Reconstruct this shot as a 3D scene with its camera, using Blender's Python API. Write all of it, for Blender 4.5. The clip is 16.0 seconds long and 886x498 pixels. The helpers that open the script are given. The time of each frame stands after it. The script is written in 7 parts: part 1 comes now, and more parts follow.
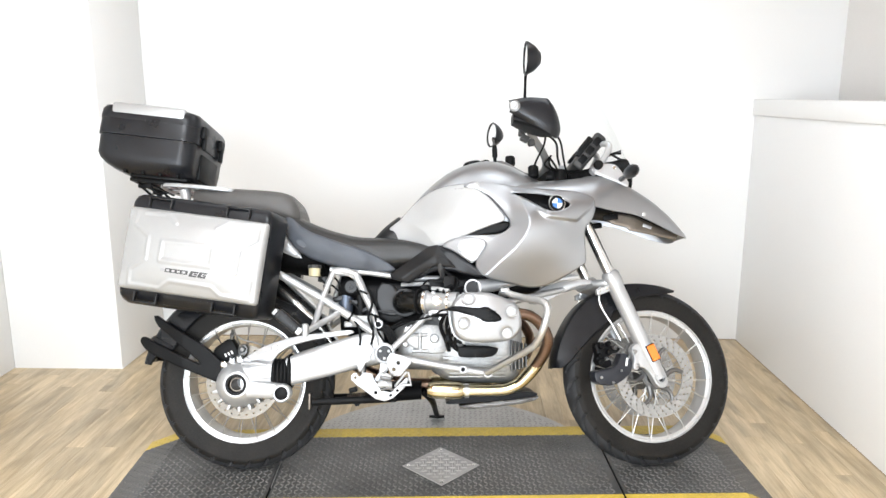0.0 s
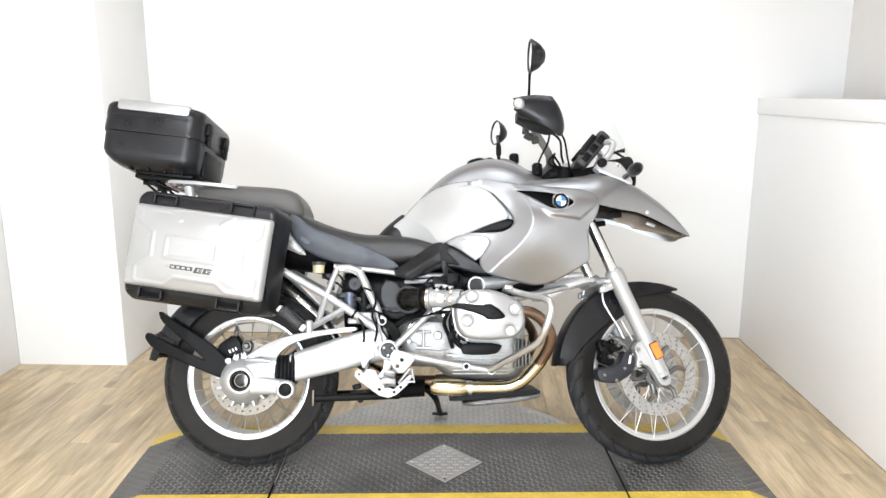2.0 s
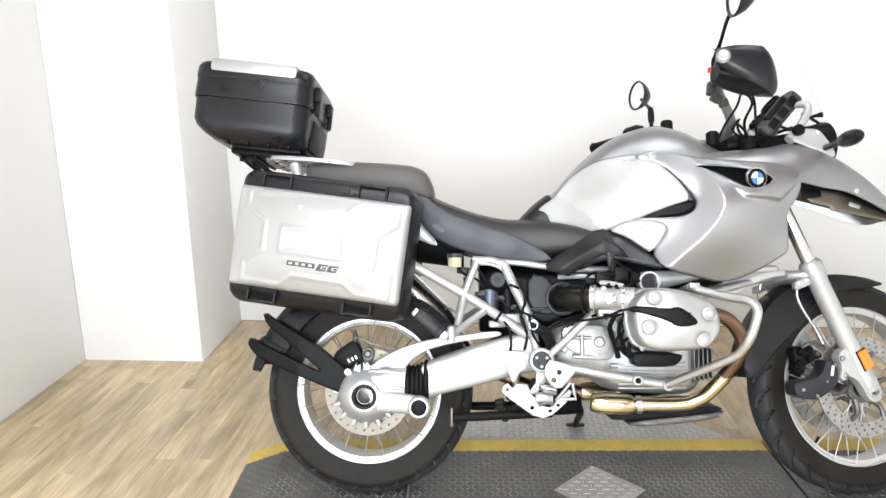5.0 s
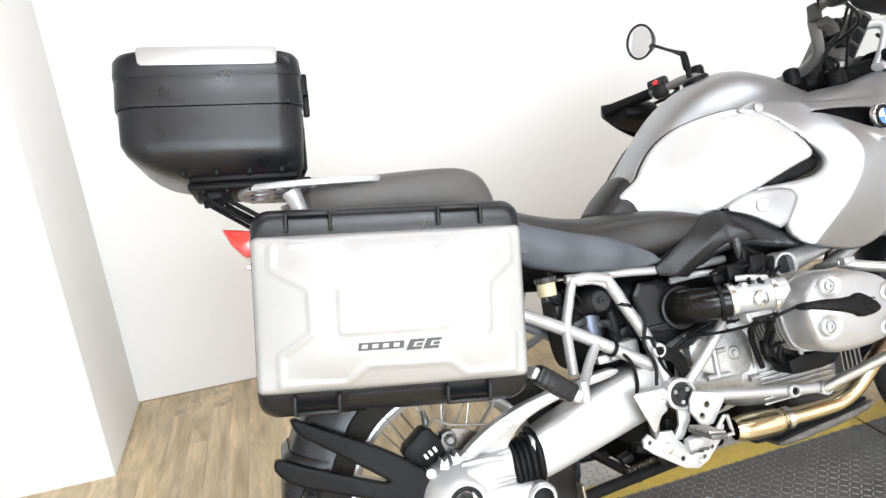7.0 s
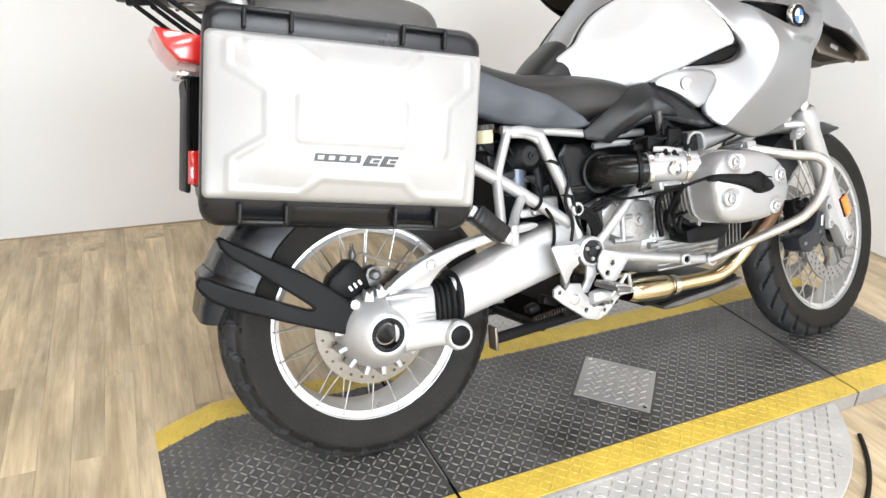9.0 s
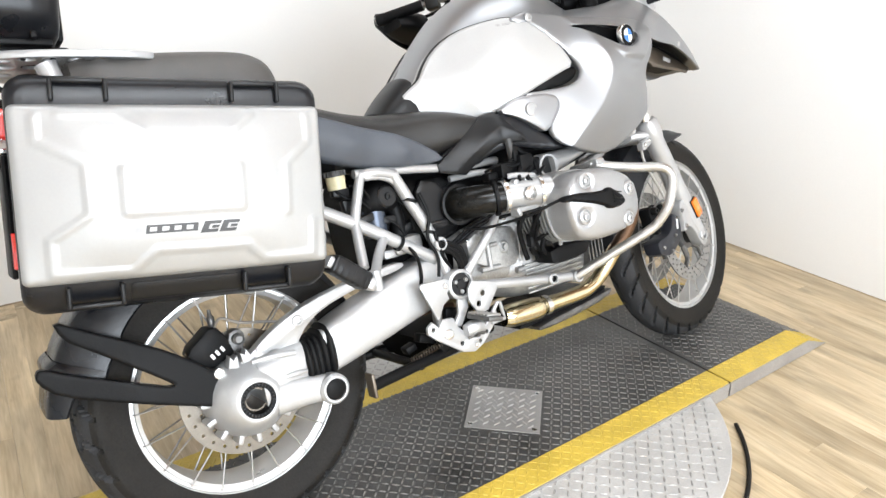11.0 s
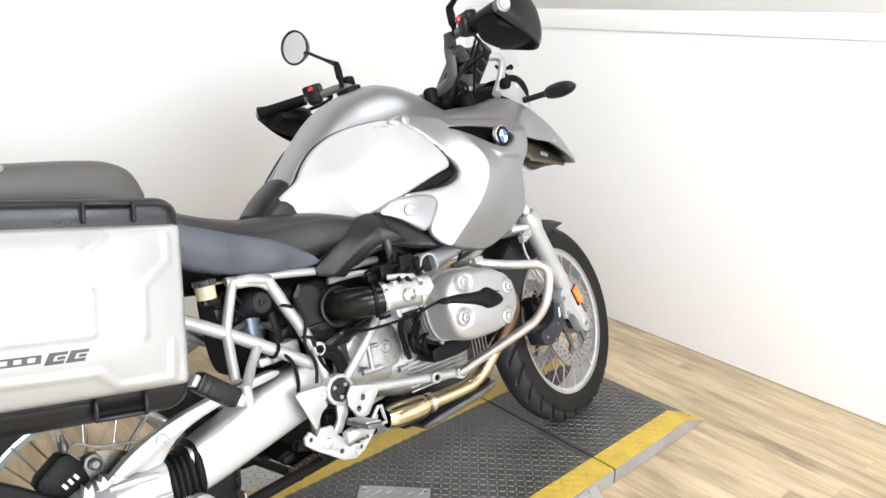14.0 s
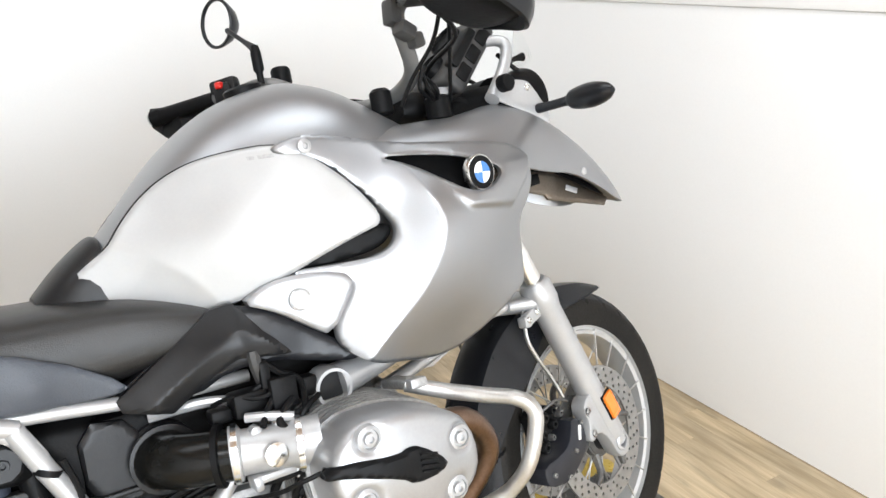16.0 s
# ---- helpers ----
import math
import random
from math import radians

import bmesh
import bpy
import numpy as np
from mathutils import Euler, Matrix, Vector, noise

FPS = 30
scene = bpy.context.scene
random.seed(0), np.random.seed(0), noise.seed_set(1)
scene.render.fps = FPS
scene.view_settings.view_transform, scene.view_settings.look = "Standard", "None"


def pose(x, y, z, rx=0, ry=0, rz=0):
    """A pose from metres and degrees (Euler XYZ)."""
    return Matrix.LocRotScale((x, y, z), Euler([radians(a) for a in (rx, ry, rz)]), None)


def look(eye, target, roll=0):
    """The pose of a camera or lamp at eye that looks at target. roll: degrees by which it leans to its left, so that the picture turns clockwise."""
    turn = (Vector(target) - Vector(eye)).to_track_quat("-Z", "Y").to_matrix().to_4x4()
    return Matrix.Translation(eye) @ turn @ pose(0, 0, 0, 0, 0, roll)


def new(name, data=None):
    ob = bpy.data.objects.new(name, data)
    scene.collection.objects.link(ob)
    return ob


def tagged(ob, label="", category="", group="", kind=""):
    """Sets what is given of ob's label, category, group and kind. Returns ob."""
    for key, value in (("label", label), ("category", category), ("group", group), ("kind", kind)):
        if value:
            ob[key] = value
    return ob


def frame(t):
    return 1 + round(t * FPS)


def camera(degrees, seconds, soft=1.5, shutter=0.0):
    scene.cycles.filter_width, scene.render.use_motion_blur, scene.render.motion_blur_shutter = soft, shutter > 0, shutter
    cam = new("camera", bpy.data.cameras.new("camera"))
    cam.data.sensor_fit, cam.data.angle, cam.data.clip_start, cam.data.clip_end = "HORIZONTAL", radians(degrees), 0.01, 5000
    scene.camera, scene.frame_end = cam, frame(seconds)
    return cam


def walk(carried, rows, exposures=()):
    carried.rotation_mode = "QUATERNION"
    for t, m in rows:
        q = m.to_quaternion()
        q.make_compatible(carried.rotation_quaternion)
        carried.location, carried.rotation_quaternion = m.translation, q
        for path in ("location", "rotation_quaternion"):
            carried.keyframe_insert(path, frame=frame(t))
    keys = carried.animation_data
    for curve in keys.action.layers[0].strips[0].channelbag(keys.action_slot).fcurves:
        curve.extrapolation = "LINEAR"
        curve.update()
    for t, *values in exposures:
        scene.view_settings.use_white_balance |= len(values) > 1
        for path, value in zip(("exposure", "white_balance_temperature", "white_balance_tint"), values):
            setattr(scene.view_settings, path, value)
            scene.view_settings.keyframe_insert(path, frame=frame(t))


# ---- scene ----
cam = camera(62.37, 16.0)
PATH = [
    (0, (0.0863, -2.6363, 1.4018), (0.0313, -0.6802, 0.9889), -0.02),
    (0.5, (0.0862, -2.6402, 1.4035), (0.0253, -0.6841, 0.9913), -0.03),
    (1, (0.0875, -2.6410, 1.4002), (0.0212, -0.6853, 0.9869), 0.07),
    (1.5, (0.0813, -2.6439, 1.3980), (0.0186, -0.6876, 0.9872), 0.06),
    (2, (0.0842, -2.6427, 1.3984), (0.0208, -0.6876, 0.9818), 0.10),
    (2.5, (0.0841, -2.6411, 1.3997), (0.0209, -0.6861, 0.9824), -0.12),
    (3, (0.0862, -2.6375, 1.3953), (0.0223, -0.6836, 0.9731), -0.35),
    (3.5, (0.0974, -2.6316, 1.3880), (-0.0662, -0.6958, 0.9127), -0.30),
    (4, (0.0134, -2.5534, 1.3717), (-0.1620, -0.6182, 0.8980), -0.95),
    (4.5, (-0.1724, -2.4300, 1.3749), (-0.3017, -0.4973, 0.8772), -2.31),
    (5, (-0.3401, -2.2023, 1.3623), (-0.4675, -0.2698, 0.8632), -0.60),
    (5.2, (-0.4124, -2.1116, 1.3733), (-0.5748, -0.1807, 0.8782), -0.79),
    (7.3, (-1.0361, -1.4938, 1.3347), (-0.5428, 0.3438, 0.7183), -5.11),
    (7.5, (-1.0872, -1.4967, 1.3120), (-0.5604, 0.3196, 0.6614), -2.42),
    (8, (-1.1480, -1.5043, 1.2550), (-0.5261, 0.2219, 0.4592), 0.60),
    (8.2, (-1.1546, -1.5058, 1.2358), (-0.5170, 0.1959, 0.4007), 1.72),
    (10.3, (-1.1023, -1.4895, 1.2203), (-0.1902, 0.0914, 0.4024), 1.25),
    (10.5, (-1.0920, -1.4908, 1.2366), (-0.1577, 0.0937, 0.4514), 0.57),
    (11, (-1.0658, -1.4939, 1.2505), (-0.0638, 0.0577, 0.4833), -0.28),
    (11.5, (-1.0414, -1.4927, 1.2888), (0.0516, 0.0440, 0.6227), -1.50),
    (12, (-1.0393, -1.5030, 1.3176), (0.0851, 0.0415, 0.7257), -1.47),
    (12.5, (-1.0400, -1.5170, 1.3397), (0.0849, 0.0545, 0.8249), -2.12),
    (13, (-1.0363, -1.5198, 1.3452), (0.1089, 0.0454, 0.8568), -1.99),
    (13.5, (-1.0271, -1.5134, 1.3441), (0.1671, 0.0082, 0.8355), 0.17),
    (14, (-0.9877, -1.4970, 1.3423), (0.2494, -0.0500, 0.7294), 1.44),
    (14.5, (-0.7826, -1.4256, 1.3294), (0.4050, 0.0913, 0.7922), 0.80),
    (15, (-0.5927, -1.3889, 1.3247), (0.5733, 0.1437, 0.7851), -1.64),
    (15.5, (-0.4361, -1.2382, 1.2997), (0.7203, 0.2803, 0.7024), 1.27),
    (16, (-0.2759, -1.0521, 1.3115), (0.7481, 0.5309, 0.6442), 1.77),
]
walk(cam, [(t, look(eye, target, roll)) for t, eye, target, roll in PATH], [(0, 0.18), (2, 0.17), (3.5, 0.12), (5, 0.16), (8, 0.31), (10.5, 0.16), (11.5, 0.2), (12.5, 0.15), (14.5, 0.16), (16, 0.09)])

# ---- world and lamps ----
world = bpy.data.worlds.new("room_air")
scene.world = world
world.use_nodes = True
world.node_tree.nodes["Background"].inputs[0].default_value = (0.96, 0.98, 1.0, 1)
world.node_tree.nodes["Background"].inputs[1].default_value = 0.25


def ceiling_lamp(x, y, sx, sy, power, z=2.66):
    data = bpy.data.lights.new("ceiling_lamp", "AREA")
    data.shape, data.size, data.size_y = "RECTANGLE", sx, sy
    data.energy, data.color = power, (0.905, 0.975, 1.04)
    ob = new("ceiling_lamp", data)
    ob.location = (x, y, z)
    return ob


LAMPS = [(-0.85, 0.05, 1.2, 0.6, 9), (0.6, 0.05, 1.2, 0.6, 12), (-0.60, -1.9, 1.2, 0.6, 52), (0.6, -1.9, 1.2, 0.6, 5), (-0.55, -3.7, 1.2, 0.6, 54), (0.6, -3.7, 1.2, 0.6, 4)]
for lamp in LAMPS:
    ceiling_lamp(*lamp)

# added fill light behind the camera, set in an unseen window opening
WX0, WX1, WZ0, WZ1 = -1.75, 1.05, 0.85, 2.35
data = bpy.data.lights.new("front_fill_light", "AREA")
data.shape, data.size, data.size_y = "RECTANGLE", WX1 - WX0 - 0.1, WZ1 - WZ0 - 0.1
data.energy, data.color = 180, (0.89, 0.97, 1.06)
new("front_fill_light", data).matrix_world = look(((WX0 + WX1) / 2, -4.66, (WZ0 + WZ1) / 2), ((WX0 + WX1) / 2, 0, (WZ0 + WZ1) / 2 - 0.4))


# ---- materials ----
def material(name, col, rough=0.5, metal=0.0, var=0.12, scale=18.0, bump=0.03, coat=0.0, fine=220.0, spec=0.5, stretch=(1, 1, 1), rvar=0.12):
    m = bpy.data.materials.new(name)
    m.use_nodes = True
    nt = m.node_tree
    b = nt.nodes["Principled BSDF"]
    tc = nt.nodes.new("ShaderNodeTexCoord")
    mp = nt.nodes.new("ShaderNodeMapping")
    mp.inputs["Scale"].default_value = stretch
    nt.links.new(tc.outputs["Object"], mp.inputs["Vector"])
    n1 = nt.nodes.new("ShaderNodeTexNoise")
    n1.inputs["Scale"].default_value, n1.inputs["Detail"].default_value = scale, 5
    n2 = nt.nodes.new("ShaderNodeTexNoise")
    n2.inputs["Scale"].default_value, n2.inputs["Detail"].default_value = fine, 3
    for n in (n1, n2):
        nt.links.new(mp.outputs[0], n.inputs["Vector"])
    mixn = nt.nodes.new("ShaderNodeMath")
    mixn.operation = "MULTIPLY_ADD"
    mixn.inputs[1].default_value = 0.6
    nt.links.new(n1.outputs[0], mixn.inputs[0])
    half = nt.nodes.new("ShaderNodeMath")
    half.operation = "MULTIPLY"
    half.inputs[1].default_value = 0.4
    nt.links.new(n2.outputs[0], half.inputs[0])
    nt.links.new(half.outputs[0], mixn.inputs[2])
    ramp = nt.nodes.new("ShaderNodeValToRGB")
    ramp.color_ramp.elements[0].position, ramp.color_ramp.elements[1].position = 0.3, 0.7
    ramp.color_ramp.elements[0].color = [c * (1 - var) for c in col] + [1]
    ramp.color_ramp.elements[1].color = [min(1, c * (1 + var)) for c in col] + [1]
    nt.links.new(mixn.outputs[0], ramp.inputs[0])
    nt.links.new(ramp.outputs[0], b.inputs["Base Color"])
    rr = nt.nodes.new("ShaderNodeMapRange")
    rr.inputs["To Min"].default_value, rr.inputs["To Max"].default_value = max(0.02, rough - rvar), min(1, rough + rvar)
    nt.links.new(n1.outputs[0], rr.inputs["Value"])
    nt.links.new(rr.outputs[0], b.inputs["Roughness"])
    b.inputs["Metallic"].default_value = metal
    b.inputs["Specular IOR Level"].default_value = spec
    b.inputs["Coat Weight"].default_value = coat
    b.inputs["Coat Roughness"].default_value = 0.08
    if bump:
        bp = nt.nodes.new("ShaderNodeBump")
        bp.inputs["Strength"].default_value, bp.inputs["Distance"].default_value = bump, 0.003
        nt.links.new(n2.outputs[0], bp.inputs["Height"])
        nt.links.new(bp.outputs[0], b.inputs["Normal"])
    return m


WALL = material("white_wall_paint", (0.80, 0.797, 0.785), 0.7, var=0.02, scale=1.2, fine=160, bump=0.06)
# lighter copy of the wall paint: missing light on the half wall, as colour
WALL_LIFTED = material("lightened_wall_paint", (0.87, 0.868, 0.862), 0.65, var=0.02, scale=1.1, fine=160, bump=0.05)
BEIGE = material("beige_wall_paint", (0.81, 0.785, 0.755), 0.75, var=0.04, scale=1.5, bump=0.05)
CEIL = material("ceiling_paint", (0.40, 0.262, 0.165), 0.85, var=0.05, scale=2, bump=0.05)
SEAM = material("dark_floor_seam", (0.32, 0.25, 0.17), 0.8)
MATBLACK = material("worn_black_tread_plate", (0.049, 0.048, 0.046), 0.42, var=0.65, scale=11, bump=0.2, rvar=0.2, spec=0.6)
WORN = material("worn_tread_tops", (0.135, 0.130, 0.122), 0.50, metal=0.1, var=0.75, scale=9, bump=0.1, rvar=0.2)
MATLINE = material("black_gap", (0.006, 0.006, 0.006), 0.7)
YELLOW = material("worn_yellow_paint", (0.52, 0.37, 0.055), 0.45, var=0.24, scale=14, bump=0.1)
# PLATE made paler for the disc; light falling there is put into colour
TURNPLATE = material("lightened_turntable_plate", (0.45, 0.44, 0.425), 0.48, metal=0.25, var=0.2, scale=9, bump=0.1)
PLATE = material("bright_tread_plate", (0.34, 0.33, 0.318), 0.46, metal=0.4, var=0.22, scale=9, bump=0.1)
RUBBER = material("tyre_rubber", (0.0120, 0.0108, 0.0094), 0.58, var=0.7, scale=7, bump=0.25, spec=0.16)
TREAD = material("dusty_tread_rubber", (0.024, 0.0245, 0.026), 0.62, var=0.35, scale=14, bump=0.2, spec=0.25)
BROWNDISC = material("browned_disc_steel", (0.17, 0.152, 0.128), 0.40, metal=0.8, var=0.15, scale=40)
HUGBLACK = material("glossy_black_guard", (0.0060, 0.0066, 0.0084), 0.26, var=0.3, bump=0.03, spec=0.30)
RIM = material("anodised_rim", (0.52, 0.52, 0.515), 0.32, metal=0.65, var=0.05)
STEEL = material("polished_steel", (0.72, 0.72, 0.71), 0.22, metal=1.0, var=0.08)
DISC = material("brake_disc_steel", (0.34, 0.335, 0.325), 0.34, metal=0.9, var=0.12, scale=40)
ALLOY = material("silver_painted_alloy", (0.425, 0.427, 0.43), 0.38, metal=0.50, var=0.06, bump=0.06)
CAST = material("cast_alloy", (0.37, 0.37, 0.365), 0.44, metal=0.65, var=0.35, scale=24, bump=0.3)
WHITESILVER = material("light_silver_paint", (0.41, 0.41, 0.407), 0.37, metal=0.28, var=0.03, bump=0.015, coat=0.06)
GREY = material("satin_grey_metallic_paint", (0.335, 0.342, 0.353), 0.40, metal=0.88, var=0.05, scale=4, fine=600, bump=0.02, coat=0.05)
DARKGREY = material("dark_grey_plastic", (0.0088, 0.0088, 0.0094), 0.38, var=0.2, bump=0.06, spec=0.28)
BLACK = material("black_plastic", (0.0045, 0.0045, 0.0048), 0.46, var=0.35, bump=0.12, spec=0.13)
SATIN = material("satin_black_plastic", (0.0085, 0.009, 0.0108), 0.31, var=0.25, bump=0.05, spec=0.30)
VINYL = material("dark_seat_vinyl", (0.0150, 0.0145, 0.0140), 0.40, var=0.2, scale=16, fine=500, bump=0.2, spec=0.42)
# paler grey than the rider seat: the vinyl's sheen is mixed into it
PILLION = material("grey_sheen_pillion_vinyl", (0.072, 0.068, 0.064), 0.42, var=0.12, scale=25, fine=500, bump=0.25, spec=0.4)
VINYLSIDE = material("grey_seat_side_vinyl", (0.066, 0.073, 0.086), 0.46, var=0.1, scale=20, fine=420, bump=0.3, spec=0.35)
GOLD = material("heat_tinted_exhaust", (0.64, 0.56, 0.38), 0.18, metal=1.0, var=0.25, scale=9)
BRONZE = material("heat_browned_exhaust", (0.19, 0.125, 0.09), 0.32, metal=1.0, var=0.3, scale=12)
ORANGE = material("orange_lens", (0.85, 0.20, 0.015), 0.25, var=0.1, coat=0.6)
RED = material("red_lens", (0.65, 0.02, 0.015), 0.15, var=0.1, coat=0.8)
BLUE = material("blue_enamel", (0.06, 0.18, 0.46), 0.25, var=0.05)
WHITE = material("white_enamel", (0.8, 0.8, 0.8), 0.3, var=0.03)
BRUSHED = material("brushed_stainless_bar", (0.52, 0.515, 0.50), 0.34, metal=0.9, var=0.12, scale=30, bump=0.05)
DARKSTEEL = material("dark_steel", (0.17, 0.145, 0.12), 0.45, metal=1.0, var=0.2, scale=20)
BLUEGREY = material("blue_grey_anodised", (0.075, 0.09, 0.12), 0.35, metal=0.5, var=0.1)
LIDSILVER = material("brushed_silver_lid", (0.345, 0.345, 0.342), 0.38, metal=0.35, var=0.03, bump=0.02)
COVER = material("grey_painted_cover", (0.37, 0.373, 0.38), 0.38, metal=0.72, var=0.06, bump=0.05)
GLOSSBLACK = material("glossy_black_rubber", (0.006, 0.0058, 0.0052), 0.24, var=0.3, bump=0.03, spec=0.22)
BLUEBLACK = material("blue_black_caliper", (0.016, 0.017, 0.022), 0.4, var=0.2, bump=0.06, spec=0.35)
# blacker copy of the black plastic, with the shade of recesses in its colour
DEEP = material("recess_black_plastic", (0.0028, 0.0028, 0.003), 0.6, var=0.3, bump=0.1, spec=0.06)
INK = material("grey_print", (0.045, 0.045, 0.047), 0.45, var=0.05)
PRINTPALE = material("pale_grey_print", (0.30, 0.30, 0.305), 0.5, var=0.05)
CREAM = material("cream_reservoir_plastic", (0.46, 0.41, 0.26), 0.4, var=0.1)
MIRROR = material("mirror_glass", (0.9, 0.9, 0.9), 0.03, metal=1.0, var=0.0, bump=0, rvar=0.01)
IRON = material("dull_dark_alloy", (0.13, 0.128, 0.125), 0.42, metal=0.7, var=0.3, scale=30, bump=0.1)
BARGREY = material("grey_anodised_bar", (0.20, 0.20, 0.197), 0.42, metal=0.5, var=0.08)
DASHGREY = material("grey_instrument_plastic", (0.040, 0.039, 0.038), 0.45, var=0.2, bump=0.1, spec=0.35)
LENS = material("lamp_glass", (0.85, 0.87, 0.9), 0.08, metal=0.8, var=0.05, bump=0)


def wood_material():
    m = bpy.data.materials.new("oak_vinyl_plank")
    m.use_nodes = True
    nt = m.node_tree
    b = nt.nodes["Principled BSDF"]
    tc = nt.nodes.new("ShaderNodeTexCoord")
    oi = nt.nodes.new("ShaderNodeObjectInfo")
    off = nt.nodes.new("ShaderNodeVectorMath")
    off.operation = "MULTIPLY_ADD"
    off.inputs[1].default_value = (1, 1, 1)
    sc = nt.nodes.new("ShaderNodeVectorMath")
    sc.operation = "SCALE"
    sc.inputs[0].default_value = (37.0, 91.0, 13.0)
    nt.links.new(oi.outputs["Random"], sc.inputs["Scale"])
    nt.links.new(tc.outputs["Object"], off.inputs[0])
    nt.links.new(sc.outputs[0], off.inputs[2])
    def grain(scale, sx, sy, detail):
        mp = nt.nodes.new("ShaderNodeMapping")
        mp.inputs["Scale"].default_value = (sx, sy, 1)
        nt.links.new(off.outputs[0], mp.inputs["Vector"])
        n = nt.nodes.new("ShaderNodeTexNoise")
        n.inputs["Scale"].default_value, n.inputs["Detail"].default_value, n.inputs["Distortion"].default_value = scale, detail, 0.6
        nt.links.new(mp.outputs[0], n.inputs["Vector"])
        return n
    big, fine, blotch = grain(3.0, 7.0, 0.8, 6), grain(14.0, 9.0, 0.6, 8), grain(2.2, 2.5, 1.0, 3)
    r1 = nt.nodes.new("ShaderNodeValToRGB")
    r1.color_ramp.elements[0].position, r1.color_ramp.elements[0].color = 0.30, (0.375, 0.285, 0.162, 1)
    r1.color_ramp.elements[1].position, r1.color_ramp.elements[1].color = 0.68, (0.625, 0.505, 0.330, 1)
    nt.links.new(big.outputs[0], r1.inputs[0])
    r2 = nt.nodes.new("ShaderNodeValToRGB")
    r2.color_ramp.elements[0].position, r2.color_ramp.elements[0].color = 0.3, (0.74, 0.70, 0.66, 1)
    r2.color_ramp.elements[1].position, r2.color_ramp.elements[1].color = 0.62, (1, 1, 1, 1)
    nt.links.new(fine.outputs[0], r2.inputs[0])
    mul = nt.nodes.new("ShaderNodeMix")
    mul.data_type, mul.blend_type = "RGBA", "MULTIPLY"
    mul.inputs[0].default_value = 0.8
    nt.links.new(r1.outputs[0], mul.inputs[6])
    nt.links.new(r2.outputs[0], mul.inputs[7])
    r3 = nt.nodes.new("ShaderNodeMapRange")
    r3.inputs["To Min"].default_value, r3.inputs["To Max"].default_value = 0.965, 1.03
    nt.links.new(oi.outputs["Random"], r3.inputs["Value"])
    r4 = nt.nodes.new("ShaderNodeMapRange")
    r4.inputs["From Min"].default_value, r4.inputs["From Max"].default_value = 0.3, 0.7
    r4.inputs["To Min"].default_value, r4.inputs["To Max"].default_value = 0.72, 1.20
    nt.links.new(blotch.outputs[0], r4.inputs["Value"])
    tone = nt.nodes.new("ShaderNodeMath")
    tone.operation = "MULTIPLY"
    nt.links.new(r3.outputs[0], tone.inputs[0])
    nt.links.new(r4.outputs[0], tone.inputs[1])
    fin = nt.nodes.new("ShaderNodeVectorMath")
    fin.operation = "SCALE"
    nt.links.new(mul.outputs[2], fin.inputs[0])
    nt.links.new(tone.outputs[0], fin.inputs["Scale"])
    knot = grain(5.0, 1.8, 0.7, 4)
    rk = nt.nodes.new("ShaderNodeMapRange")
    rk.inputs["From Min"].default_value, rk.inputs["From Max"].default_value = 0.60, 0.74
    rk.inputs["To Min"].default_value, rk.inputs["To Max"].default_value = 1.0, 0.66
    nt.links.new(knot.outputs[0], rk.inputs["Value"])
    fin2 = nt.nodes.new("ShaderNodeVectorMath")
    fin2.operation = "SCALE"
    nt.links.new(fin.outputs[0], fin2.inputs[0])
    nt.links.new(rk.outputs[0], fin2.inputs["Scale"])
    nt.links.new(fin2.outputs[0], b.inputs["Base Color"])
    b.inputs["Roughness"].default_value = 0.33
    b.inputs["Specular IOR Level"].default_value = 0.65
    bp = nt.nodes.new("ShaderNodeBump")
    bp.inputs["Strength"].default_value, bp.inputs["Distance"].default_value = 0.12, 0.002
    nt.links.new(fine.outputs[0], bp.inputs["Height"])
    nt.links.new(bp.outputs[0], b.inputs["Normal"])
    return m


WOOD = wood_material()


def glass_material():
    m = bpy.data.materials.new("clear_screen")
    m.use_nodes = True
    b = m.node_tree.nodes["Principled BSDF"]
    nt = m.node_tree
    clear = nt.nodes.new("ShaderNodeBsdfTransparent")
    clear.inputs[0].default_value = (0.985, 0.99, 0.99, 1)
    shine = nt.nodes.new("ShaderNodeBsdfGlossy")
    shine.inputs["Roughness"].default_value = 0.03
    facing = nt.nodes.new("ShaderNodeLayerWeight")
    facing.inputs[0].default_value = 0.25
    fres = nt.nodes.new("ShaderNodeMath")
    fres.operation = "MULTIPLY"
    fres.inputs[1].default_value = 0.045
    nt.links.new(facing.outputs["Facing"], fres.inputs[0])
    mix = nt.nodes.new("ShaderNodeMixShader")
    nt.links.new(fres.outputs[0], mix.inputs[0])
    nt.links.new(clear.outputs[0], mix.inputs[1])
    nt.links.new(shine.outputs[0], mix.inputs[2])
    nt.links.new(mix.outputs[0], nt.nodes["Material Output"].inputs[0])
    nt.nodes.remove(b)
    return m


GLASS = glass_material()


# ---- mesh helpers ----
def part(name, bm, mat, parent=None, label="", m=None, sharp=38, smooth=True):
    bmesh.ops.recalc_face_normals(bm, faces=bm.faces)
    me = bpy.data.meshes.new(name)
    bm.to_mesh(me)
    bm.free()
    return from_mesh(name, me, mat, parent, label, m, sharp, smooth)


